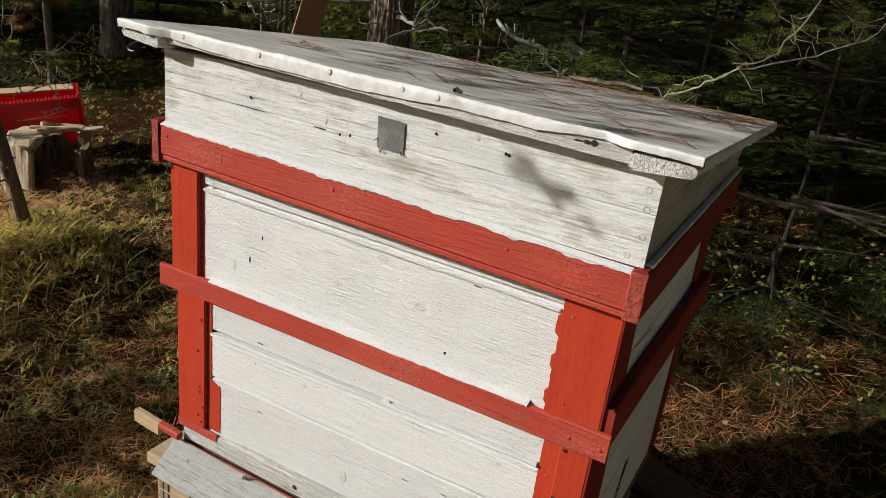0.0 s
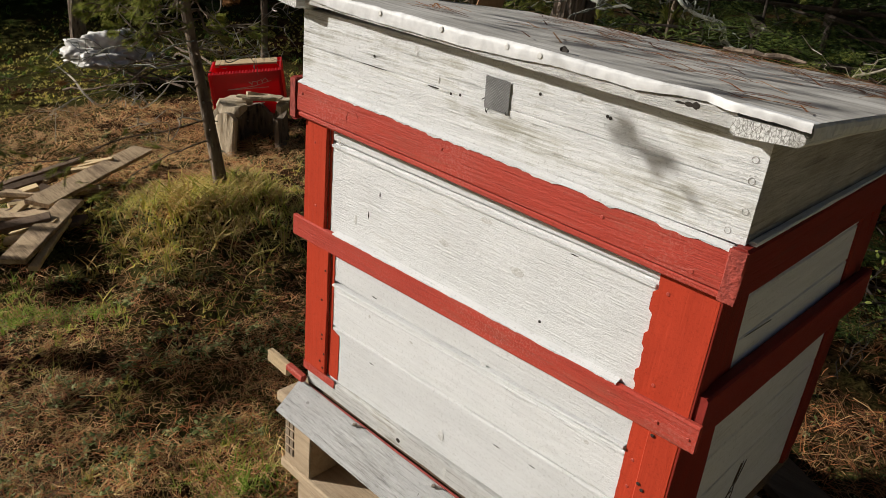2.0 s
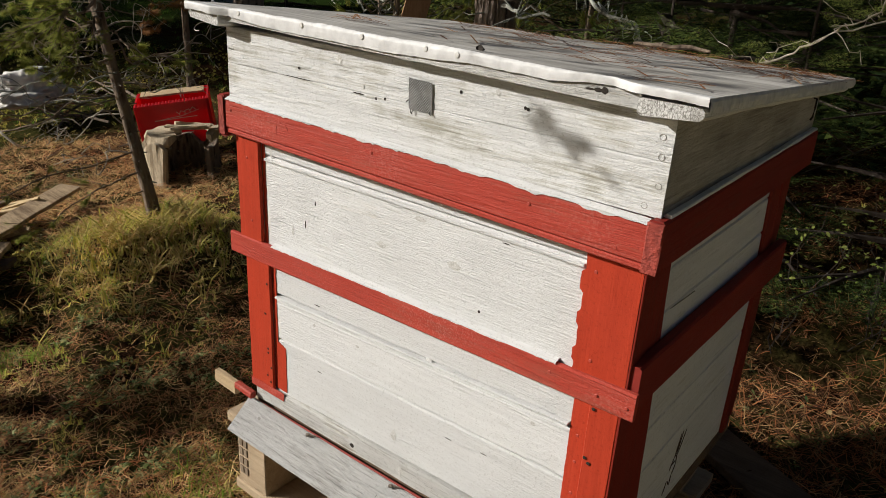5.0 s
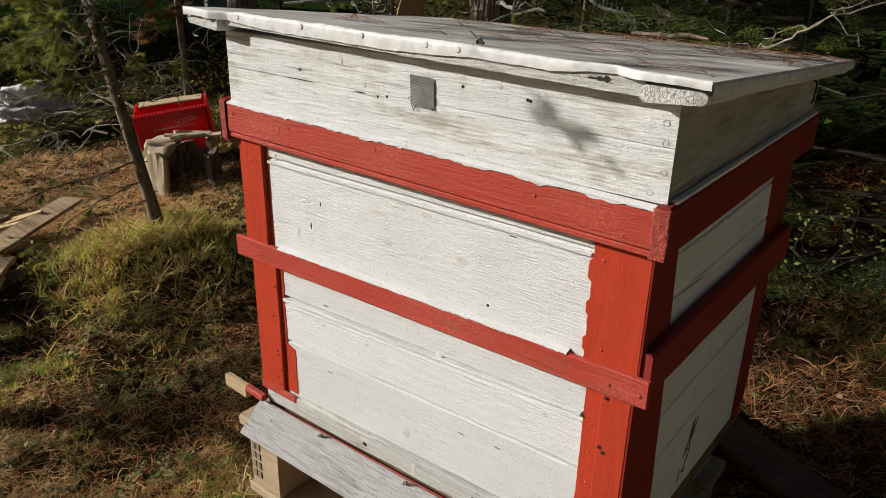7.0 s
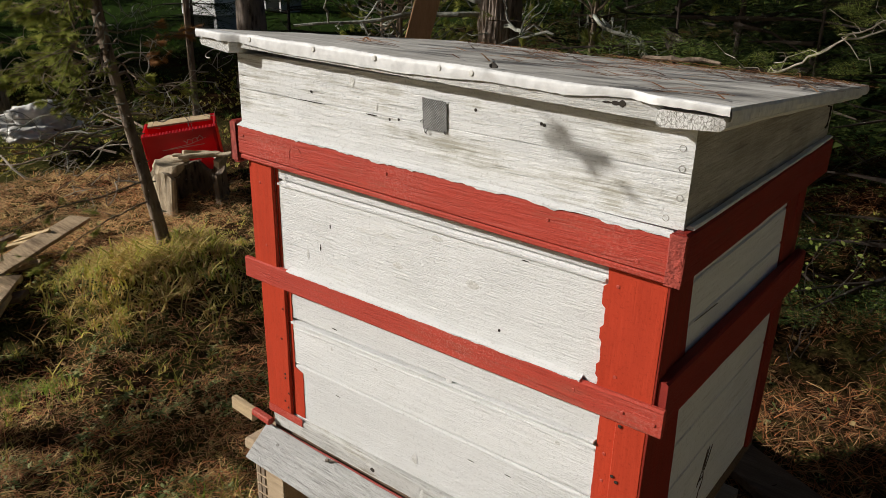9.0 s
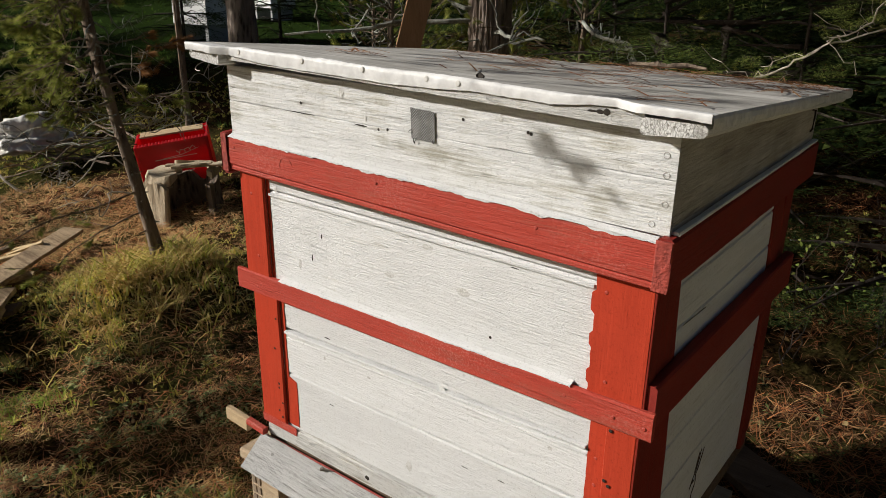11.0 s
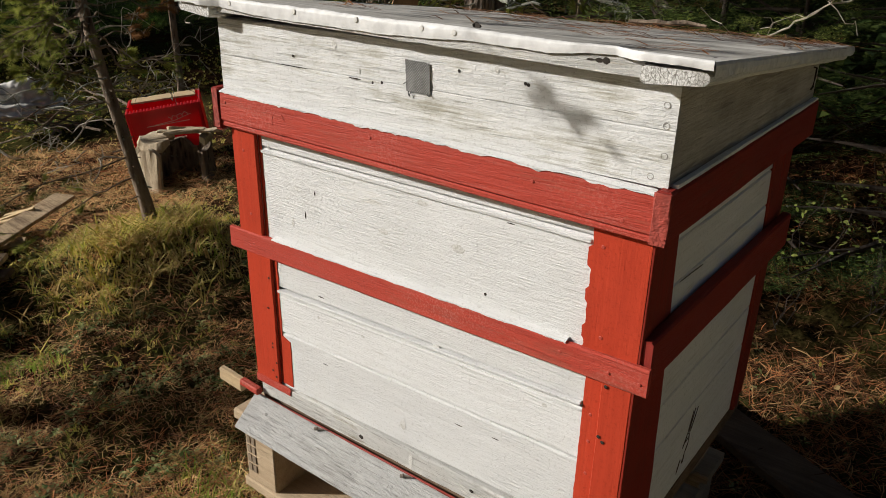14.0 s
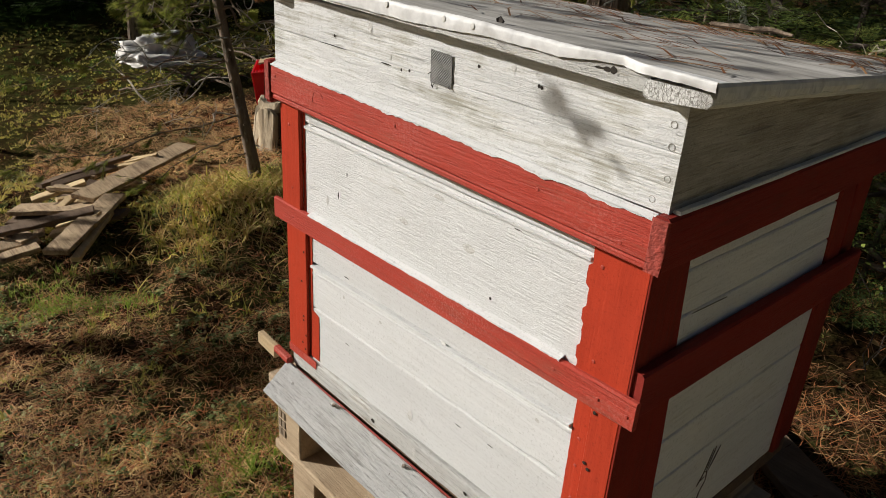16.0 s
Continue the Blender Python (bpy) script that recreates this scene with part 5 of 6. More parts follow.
leafy_branch([(-0.42, 1.26, 0.985), (-0.30, 1.24, 1.035), (-0.21, 1.21, 1.085), (-0.13, 1.2, 1.145), (-0.05, 1.2, 1.195), (0.01, 1.19, 1.33), (0.03, 1.2, 1.5)], 0.0030, 9.0, 15, "pale dead branch with sunlit green sprigs behind the hive")
leafy_branch([(-0.13, 1.2, 1.145), (0.0, 1.25, 1.19), (0.12, 1.28, 1.25), (0.2, 1.3, 1.36)], 0.0022, 19.0, 8, "thin forked branch with a few green sprigs")
# ---- old pine trunk, leaning plank, lichen branches ----
op = thing("pine_tree", (-2.25, 2.95, ground_z(-2.25, 2.95)), "old pine with thick furrowed bark", "tree")


def furrowed(x, y, z0, z1, r0, r1, seed, n=56, m=70, lean=(0, 0)):
    v, f = [], []
    for i in range(m + 1):
        t = i / m
        for j in range(n):
            a = 2 * math.pi * j / n
            z = z0 + (z1 - z0) * t
            q = Vector((math.cos(a) * 2.6, math.sin(a) * 2.6, z * 1.5 + seed))
            w = noise.noise(q * 1.3) * 0.12 + abs(noise.noise(q * 2.7)) * 0.30 + abs(noise.noise(Vector((q.x * 6, q.y * 6, z * 14)))) * 0.08
            r = (r0 + (r1 - r0) * t) * (1 + w) * (1 + 0.5 * math.exp(-t * 22))
            v.append((x + lean[0] * t + r * math.cos(a), y + lean[1] * t + r * math.sin(a), z))
    for i in range(m):
        for j in range(n):
            k = (j + 1) % n
            f.append((i * n + j, i * n + k, (i + 1) * n + k, (i + 1) * n + j))
    return v, f


part("trunk", furrowed(-2.27, 2.95, ground_z(-2.27, 2.95) - 0.1, 4.6, 0.108, 0.08, 3, 110, 200), M_BARK, op)
for k, (z, to, r) in enumerate(((1.0, (-3.1, 2.1, 0.93), 0.016), (1.05, (-2.8, 2.6, 1.12), 0.012), (0.9, (-1.7, 2.5, 0.95), 0.012))):
    pts = crooked((-2.27, 2.95, z), to, 12, 0.10, k + 60.0)
    br = part("dead_branch", tube(pts, [r * (1 - 0.55 * i / 12) for i in range(13)], 7, 0.5, k), M_LICHEN, op, "dead branch grown with grey lichen")
    rng = random.Random(k)
    for q in range(9):
        i = rng.randint(2, 11)
        d = Vector((rng.uniform(-1, 1), rng.uniform(-1, 1), rng.uniform(-0.6, 1))) * rng.uniform(0.12, 0.35)
        part("twig", tube(crooked(pts[i], pts[i] + d, 6, 0.05, q + k * 9), [r * 0.35] * 4 + [r * 0.2] * 3, 5, 0.6), M_LICHEN, br)

plank_b = tagged(part("leaning_plank", moved(board(-0.065, 0.065, -0.012, 0.012, 0, 2.0, "z", 10, 0.001, 0.003), Matrix.Translation((-2.51, 2.12, ground_z(-2.51, 2.12))) @ Matrix.Rotation(radians(42), 4, "Z") @ Matrix.Rotation(radians(15), 4, "Y") @ Matrix.Rotation(radians(-9), 4, "X")), M_PLANK_BROWN), "brown sawn plank leaning among the branches", "plank")

# ---- brushwood behind the roof ----
def bush(x, y, h, seed, n=26):
    z0 = ground_z(x, y)
    t = thing("pine_bush", (x, y, z0), "sunlit scrubby young pine among dead twigs", "bush", "brush behind the hive")
    r = random.Random(seed)
    pos, dirs = [], []
    for k in range(n):
        a = r.uniform(0, 6.28)
        base = Vector((x, y, z0 + r.uniform(0.1, 0.7) * h))
        tip = base + Vector((math.cos(a), math.sin(a), r.uniform(0.2, 0.9))) * r.uniform(0.3, 0.75)
        pts = crooked(base, tip, 6, 0.10, seed + k)
        dead = k % 3 == 0
        part("branch", tube(pts, [0.007 * (1 - 0.12 * i) for i in range(7)], 5, 0.3), M_LICHEN if dead else M_BARK_YOUNG, t)
        if not dead:
            for q in range(9):
                d = (tip - base).normalized() + Vector((r.uniform(-0.8, 0.8), r.uniform(-0.8, 0.8), r.uniform(-0.4, 0.8)))
                pos.append(pts[r.randint(3, 6)] + d * r.uniform(0, 0.12))
                dirs.append(d)
    part("stem", tube(crooked((x, y, z0 - 0.05), (x, y, z0 + h), 6, 0.05, seed), [0.025, 0.022, 0.02, 0.017, 0.013, 0.01, 0.004], 7), M_BARK_YOUNG, t)
    tuft_mesh("needles", pos, dirs, M_PINE, t, seed, (0.9, 1.3))


for k, (x, y, h) in enumerate(((-3.3, 3.3, 1.5), (-2.85, 3.9, 1.7), (-3.9, 3.9, 1.5), (-1.75, 3.1, 1.4), (-4.7, 4.6, 1.5), (-3.4, 4.9, 1.8))):
    bush(x, y, h, 700 + 31 * k)

# ---- red crate on a log, split hollow stump ----
cz = -0.125
CRATE_YAW = math.atan2(0.38, 0.24)
crate = thing("drink_crate", (-4.36, 2.13, cz - 0.03), "red plastic bottle crate with a board on top", "crate")


def crate_parts():
    L, W, H, t = 0.49, 0.34, 0.33, 0.012
    m = Matrix.Translation((-4.425, 2.265, cz - 0.055)) @ Matrix.Rotation(CRATE_YAW - radians(4), 4, "Z") @ Matrix.Rotation(radians(-8), 4, "Y") @ Matrix.Rotation(radians(4), 4, "X")
    # front wall (towards -y) is cut round a hand slot
    for nm, a in (("front_wall", (-L / 2, L / 2, -W / 2, -W / 2 + t, 0, 0.115)), ("front_wall", (-L / 2, -0.10, -W / 2, -W / 2 + t, 0.1152, 0.165)), ("front_wall", (0.10, L / 2, -W / 2, -W / 2 + t, 0.1152, 0.165)), ("front_wall", (-L / 2, L / 2, -W / 2, -W / 2 + t, 0.1652, H)), ("back_wall", (-L / 2, L / 2, W / 2 - t, W / 2, 0, H)), ("side_wall", (-L / 2, -L / 2 + t, -W / 2 + t, W / 2 - t, 0, H)), ("side_wall", (L / 2 - t, L / 2, -W / 2 + t, W / 2 - t, 0, H)), ("base", (-L / 2 + t, L / 2 - t, -W / 2 + t, W / 2 - t, 0, t))):
        part(nm, moved(board(*a, "x", 6, 0.0005, 0.003), m), M_CRATE, crate)
    for i in range(22):
        x = -L / 2 + 0.012 + i * (L - 0.024) / 21
        part("rim_scallop", moved(tube([(x, -W / 2 - 0.006, H - 0.006), (x, -W / 2 + 0.05, H - 0.004)], [0.0085, 0.0085], 8), m), M_CRATE, crate)
    for x in (-L / 2, L / 2 - 0.02):
        part("corner_rib", moved(board(x, x + 0.02, -W / 2 - 0.006, -W / 2, 0, H, "z", 4, 0.0004, 0.003), m), M_CRATE, crate)
    part("slot_rim", moved(board(-0.105, 0.105, -W / 2 - 0.005, -W / 2, 0.105, 0.114, "x", 6, 0.0004, 0.002), m), M_CRATE_INK, crate)
    part("slot_rim", moved(board(-0.13, 0.15, -W / 2 - 0.004, -W / 2, 0.216, 0.221, "x", 6, 0.0004, 0.002), m), M_CRATE_INK, crate)
    swirl = [(0.02 + 0.011 * i + 0.010 * math.sin(1.9 * i), -W / 2 - 0.002, 0.247 + 0.016 * math.cos(1.9 * i) + 0.002 * i) for i in range(12)]
    part("print", moved(tube(swirl, [0.003] * 12, 5), m), M_CRATE_INK, crate, "faded white printed squiggle")
    part("print", moved(tube([(-0.08, -W / 2 - 0.002, 0.222), (0.05, -W / 2 - 0.002, 0.232), (0.17, -W / 2 - 0.002, 0.262)], [0.002, 0.003, 0.0015], 5), m), M_CRATE_INK, crate)
    lid = tagged(part("loose_board", moved(board(-0.21, 0.215, -0.06, 0.06, 0.0, 0.014, "x", 8, 0.002, 0.002), m @ Matrix.Translation((0.0, 0.06, H + 0.003)) @ Matrix.Rotation(radians(1.5), 4, "Y")), M_RAW), "short bare board lying on the red crate", "board")


crate_parts()
log = thing("chopping_log", (-4.46, 2.2, ground_z(-4.46, 2.2)), "weathered upright log under the red crate", "log")
part("log_body", furrowed(-4.48, 2.22, ground_z(-4.46, 2.2) - 0.06, cz - 0.075, 0.17, 0.165, 8, 40, 14), M_BARK, log)
part("log_top", tube([(-4.48, 2.22, cz - 0.082), (-4.48, 2.22, cz - 0.0735)], [0.168, 0.165], 30), M_STUMP, log)

st = thing("hollow_stump", (-3.93, 1.94, ground_z(-3.93, 1.94)), "hollow split stump, pale wood with bark, a slab on top", "stump")


def hollow(cx, cy, z0, h, r, a0, a1, t, seed, n=26, m=14):
    """A standing shell of wood over an arc, with an uneven rim."""
    v, f = [], []
    for i in range(m + 1):
        for j in range(n + 1):
            a = a0 + (a1 - a0) * j / n
            top = h * (0.82 + 0.30 * noise.noise(Vector((a * 1.3, seed, 0))))
            z = z0 + top * i / m
            rr = r * (1.12 - 0.16 * i / m + 0.06 * noise.noise(Vector((a * 2, z * 5, seed))) + 0.07 * noise.noise(Vector((a * 6, z * 3, seed + 4))))
            for q in (rr, rr - t):
                v.append((cx + q * math.cos(a), cy + q * math.sin(a), z))
    w = 2 * (n + 1)
    for i in range(m):
        for j in range(n):
            k = i * w + 2 * j
            f += [(k, k + 2, k + w + 2, k + w), (k + 1, k + w + 1, k + w + 3, k + 3)]
        f += [(i * w, i * w + w, i * w + w + 1, i * w + 1), (i * w + 2 * n, i * w + 2 * n + 1, (i + 1) * w + 2 * n + 1, (i + 1) * w + 2 * n)]
    for j in range(n):
        k = m * w + 2 * j
        f.append((k, k + 2, k + 3, k + 1))
    return fixed((v, f))


gz0 = ground_z(-3.93, 1.94) - 0.12
part("shell", hollow(-3.93, 1.96, gz0, 0.46, 0.215, radians(12), radians(236), 0.04, 2.0), M_BARK_YOUNG, st, "dark bark shell")
part("slab", hollow(-3.94, 1.94, gz0, 0.44, 0.25, radians(212), radians(304), 0.035, 7.0), M_STUMP, st, "pale split slab")


def lobe(cx, cy, z, r0, r1, a0, a1, t, drop, seed, n=18):
    """A thick curved slab over an arc, its rim sinking outward, with uneven edges."""
    v, f = [], []
    for j in range(n + 1):
        s_ = j / n
        a = a0 + (a1 - a0) * s_
        w = math.sin(math.pi * min(1, max(0, 0.12 + 0.76 * s_))) ** 0.5
        rm = (r0 + r1) / 2
        for q, dz in ((rm + (r1 - rm) * w, -drop), (rm + (r1 - rm) * w * 0.8, 0), (rm - (rm - r0) * w, 0.01), (rm - (rm - r0) * w, -t), (rm + (r1 - rm) * w * 0.9, -t - drop)):
            k = 1 + 0.08 * noise.noise(Vector((a * 2.5, q * 9, seed)))
            v.append((cx + q * k * math.cos(a), cy + q * k * math.sin(a), z + dz + 0.02 * noise.noise(Vector((a * 2, seed, q * 6)))))
    for j in range(n):
        for q in range(5):
            f.append((j * 5 + q, j * 5 + (q + 1) % 5, (j + 1) * 5 + (q + 1) % 5, (j + 1) * 5 + q))
    f += [tuple(range(5)), tuple(range(n * 5, n * 5 + 5))]
    return fixed((v, f))


part("rim", lobe(-3.93, 1.95, gz0 + 0.435, 0.045, 0.235, radians(150), radians(300), 0.022, 0.045, 4.0), M_STUMP, st, "pale curved rim of split wood")
part("rim", lobe(-3.92, 1.96, gz0 + 0.45, 0.15, 0.215, radians(20), radians(165), 0.025, 0.02, 9.0), M_STUMP, st)
part("top_slab", moved(board(-0.15, 0.20, -0.03, 0.03, -0.009, 0.009, "x", 14, 0.010, 0.004, seed=5), Matrix.Translation((-3.84, 1.99, gz0 + 0.475)) @ Matrix.Rotation(CRATE_YAW - radians(8), 4, "Z") @ Matrix.Rotation(radians(-2), 4, "Y")), M_STUMP, st, "thin pale slab across the top")
part("top_slab", moved(board(-0.14, 0.16, -0.016, 0.016, -0.006, 0.006, "x", 12, 0.010, 0.003, seed=8), Matrix.Translation((-3.86, 1.94, gz0 + 0.488)) @ Matrix.Rotation(CRATE_YAW - radians(24), 4, "Z") @ Matrix.Rotation(radians(-5), 4, "Y")), M_STUMP, st)

# ---- pile of old planks ----
PILE = (((-3.42, 0.42), (-4.05, 1.25), 0.125, 0.045, "grey"), ((-2.92, 0.14), (-3.36, 0.56), 0.115, 0.03, "grey"), ((-2.87, 0.20), (-3.22, 0.48), 0.04, 0.0, "light"),
        ((-3.36, 0.00), (-3.21, 0.41), 0.06, 0.045, "dark"), ((-3.60, 0.15), (-3.35, 0.45), 0.14, 0.03, "grey"), ((-3.55, 0.12), (-3.30, 0.40), 0.13, 0.0, "dark"),
        ((-3.96, 0.36), (-4.10, 0.91), 0.06, 0.05, "dark"), ((-3.81, 0.40), (-4.03, 0.80), 0.05, 0.05, "dark"), ((-3.88, 0.44), (-4.02, 0.72), 0.04, 0.03, "dark"),
        ((-3.74, 0.37), (-3.56, 0.55), 0.075, 0.03, "grey"), ((-3.70, 0.34), (-3.52, 0.50), 0.03, 0.045, "grey"), ((-3.74, 0.26), (-3.70, 0.53), 0.08, 0.02, "light"),
        ((-3.32, 0.26), (-3.16, 0.42), 0.045, 0.005, "light"), ((-3.28, 0.22), (-3.12, 0.38), 0.045, 0.005, "light"), ((-3.36, 0.30), (-3.20, 0.46), 0.045, 0.005, "light"),
        ((-4.00, 0.84), (-3.88, 1.00), 0.035, 0.035, "light"), ((-3.95, 0.79), (-3.83, 0.95), 0.035, 0.035, "light"), ((-4.05, 0.90), (-3.93, 1.05), 0.035, 0.035, "light"),
        ((-4.08, 0.52), (-4.12, 0.68), 0.08, 0.02, "light"), ((-3.19, -0.04), (-3.19, 0.14), 0.07, 0.0, "grey"), ((-3.27, -0.02), (-3.27, 0.16), 0.07, 0.0, "grey"), ((-3.43, 0.05), (-3.25, 0.12), 0.09, 0.01, "grey"),
        ((-3.84, 0.62), (-3.60, 0.78), 0.08, 0.0, "dark"), ((-3.70, 0.55), (-3.62, 0.80), 0.07, 0.02, "grey"), ((-3.90, 0.60), (-3.74, 0.86), 0.06, -0.01, "grey"), ((-3.58, 0.55), (-3.45, 0.62), 0.06, 0.015, "dark"),
        ((-3.45, 0.30), (-3.20, 0.55), 0.10, -0.02, "dark"), ((-3.66, 0.20), (-3.42, 0.30), 0.09, -0.015, "dark"), ((-3.90, 0.45), (-3.70, 0.55), 0.08, -0.01, "dark"))
KIND = {"grey": (M_PLANK_GREY, "weathered grey-brown plank on the scrap pile"), "dark": (M_PLANK_DARK, "dark brown plank on the scrap pile"), "light": (M_PLANK_LIGHT, "pale split board on the scrap pile")}
rp = random.Random(23)
for k in range(16):
    px_, py_ = rp.uniform(-4.0, -3.25), 0.0
    py_ = 0.20 + (-3.25 - px_) * 0.75 + rp.uniform(-0.12, 0.16)
    an_, ln_ = rp.gauss(2.2, 0.5), rp.uniform(0.10, 0.28)
    PILE += (((px_, py_), (px_ + math.cos(an_) * ln_, py_ + math.sin(an_) * ln_), rp.uniform(0.02, 0.055), rp.uniform(-0.01, 0.03), rp.choice(("light", "dark", "dark", "grey"))),)
for k, (a, b, w, up_, kind_) in enumerate(PILE):
    d = Vector((b[0] - a[0], b[1] - a[1], 0))
    mid = Vector(((a[0] + b[0]) / 2, (a[1] + b[1]) / 2, 0))
    za, zb = ground_z(*a), ground_z(*b)
    mid.z = max(ground_z(mid.x, mid.y), (za + zb) / 2) + 0.085 + 1.3 * up_
    pitch = -math.atan2(zb - za, d.length)
    m = Matrix.Translation(mid) @ Matrix.Rotation(math.atan2(d.y, d.x), 4, "Z") @ Matrix.Rotation(pitch, 4, "Y") @ Matrix.Rotation(random.uniform(-0.12, 0.12) * (1 if w > 0.09 else 2.2), 4, "X")
    mat, lab = KIND[kind_]
    ob = part("scrap_plank", moved(board(-d.length / 2, d.length / 2, -w / 2, w / 2, -0.011, 0.011, "x", 14, 0.0035, 0.003, seed=k), m), mat)
    tagged(ob, lab, "plank", "scrap wood pile")

# ---- white sheet, far posts and hives ----
def crumple(c, size, seed):
    bm = bmesh.new()
    bmesh.ops.create_icosphere(bm, subdivisions=5, radius=1)
    for v in bm.verts:
        p = v.co.copy()
        q = p + 0.35 * Vector((noise.noise(p * 1.7 + Vector((seed, 0, 0))), noise.noise(p * 1.7 + Vector((0, seed, 0))), 0))
        r = 0.95 + 0.35 * noise.noise(p * 1.2 + Vector((seed, 0, 0))) - 0.40 * abs(noise.noise(Vector((q.x * 1.7, q.y * 1.4, q.z * 2.2 + seed)))) - 0.22 * abs(noise.noise(q * 3.9)) - 0.08 * abs(noise.noise(q * 9.5))
        if p.z < 0:
            p.z *= 0.35
        hole = (p - Vector((0.60, -0.42, 0.55))).length
        r -= 0.75 * max(0, 1 - hole / 0.40)
        v.co = Vector((p.x * size[0], p.y * size[1], p.z * size[2])) * r
    vs = [v.co + Vector(c) for v in bm.verts]
    bm.verts.index_update()
    fs = [tuple(v.index for v in f.verts) for f in bm.faces]
    bm.free()
    return vs, fs


tagged(part("plastic_sack", crumple((-6.75, 2.25, ground_z(-6.75, 2.25) + 0.28), (0.34, 0.46, 0.27), 3.0), M_SACK, smooth=True), "crumpled white plastic sack lying on the grass", "sack")
heap = thing("brush_heap", (-6.6, 2.45, ground_z(-6.6, 2.45)), "dark heap of brushwood under the white sack", "brushwood")
rb = random.Random(17)
for k in range(24):
    a0 = rb.uniform(0, 6.28)
    c0 = Vector((-6.62 + rb.gauss(0, 0.18), 2.5 + rb.gauss(0, 0.28), ground_z(-6.6, 2.5) + rb.uniform(0.0, 0.26)))
    d0_ = Vector((math.cos(a0), math.sin(a0), rb.uniform(-0.15, 0.4))) * rb.uniform(0.2, 0.5)
    part("stick", tube(crooked(c0 - d0_, c0 + d0_, 6, 0.06, k + 0.5), [0.012, 0.011, 0.010, 0.009, 0.008, 0.006, 0.003], 5), M_BARK_YOUNG if k % 9 else M_TWIG, heap)
for x, y, r, h in ((-6.45, 3.7, 0.030, 3.0), (-8.2, 2.55, 0.07, 3.0), (-7.4, 5.2, 0.16, 4.0)):
    t = thing("thin_pine" if r < 0.1 else "pine_tree", (x, y, ground_z(x, y)), "bare pine trunk standing in shade", "tree")
    part("trunk", furrowed(x, y, ground_z(x, y) - 0.1, h, r, r * 0.85, x, 18, 16), M_BARK_YOUNG if r < 0.1 else M_BARK, t)


def far_hive(x, y, yaw, s=1.0):
    z = ground_z(x, y)
    t = thing("far_beehive", (x, y, z), "pale painted beehive far off on the lawn", "beehive", "far hives")
    m = Matrix.Translation((x, y, z)) @ Matrix.Rotation(yaw, 4, "Z") @ Matrix.Scale(s, 4)
    part("body", moved(board(-0.35, 0.35, -0.3, 0.3, 0.25, 1.0, "z", 4, 0.004, 0.01), m), M_FARWHITE, t)
    part("roof", moved(board(-0.40, 0.40, -0.35, 0.35, 1.0, 1.08, "x", 4, 0.003, 0.01), m), M_FARGREY, t)
    for a in (-0.3, 0.24):
        part("leg", moved(board(a, a + 0.06, -0.25, 0.25, 0.0, 0.25, "x", 2, 0.003, 0.01), m), M_FARGREY, t)


far_hive(-12.4, 8.25, 0.12, 1.3)
far_hive(-15.6, 12.6, -0.1, 1.25)
for k in range(18):
    a = radians(88 + k * 5.8)
    d = 17 + 9 * ((k * 37) % 10) / 10 + (16 if 140 < math.degrees(a) < 172 else 0)
    spruce(0.2 + d * math.cos(a), -0.7 + d * math.sin(a), 6.5, 2.6, 300 + k, low=0.1, name="spruce_tree", coarse=True, far=True)

# ---- plank in the shade beside the pallets ----
# Dark plank colour puts the shade into this grey board.
tagged(part("ground_board", moved(board(-0.45, 0.45, -0.06, 0.06, -0.014, 0.014, "x", 14, 0.004, 0.004), Matrix.Translation((0.06, 0.83, ground_z(0.06, 0.83) + 0.035)) @ Matrix.Rotation(radians(-28), 4, "Z")), M_PLANK_DARK), "grey weathered board beside the pallets, darkened as lying in shade", "board")


# ---- ground cover ----
rng = np.random.default_rng(11)


def fan(n, d0, d1, a0, a1):
    """Places on the ground in a fan in front of the hive's open side, thicker near it."""
    d = d0 * (d1 / d0) ** rng.uniform(0, 1, n)
    a = np.radians(rng.uniform(a0, a1, n))
    return 0.25 + d * np.cos(a), -0.75 + d * np.sin(a)


def clear(x, y):
    return ~((x > -0.80) & (x < 0.16) & (y > -0.02) & (y < 0.72))


def cover(name, template, n, size, mat, label, d0=0.8, d1=9.0, a0=78, a1=182, flat=0.0, keep=None, lift=0.0, category="grass"):
    x, y = fan(n, d0, d1, a0, a1)
    ok = clear(x, y)
    if keep is not None:
        ok &= keep(x, y)
    x, y = x[ok], y[ok]
    z = np.array([ground_z(a, b) + (tussocky(a, b) if -6 < a < 2 and -1.6 < b < 3.2 else 0) for a, b in zip(x, y)]) + lift
    n = len(x)
    az = rng.uniform(0, 2 * math.pi, n)
    fwd = np.stack((np.cos(az), np.sin(az), rng.normal(0, 0.12, n) + 0.02), 1)
    up = np.stack((rng.normal(0, flat, n), rng.normal(0, flat, n), np.ones(n)), 1)
    m = frames_from(np.stack((x, y, z), 1), fwd, up, rng.uniform(*size, n))
    ob = new(name, scattered(name, *template, m, mat))
    tagged(ob, label, category, kind="stuff")


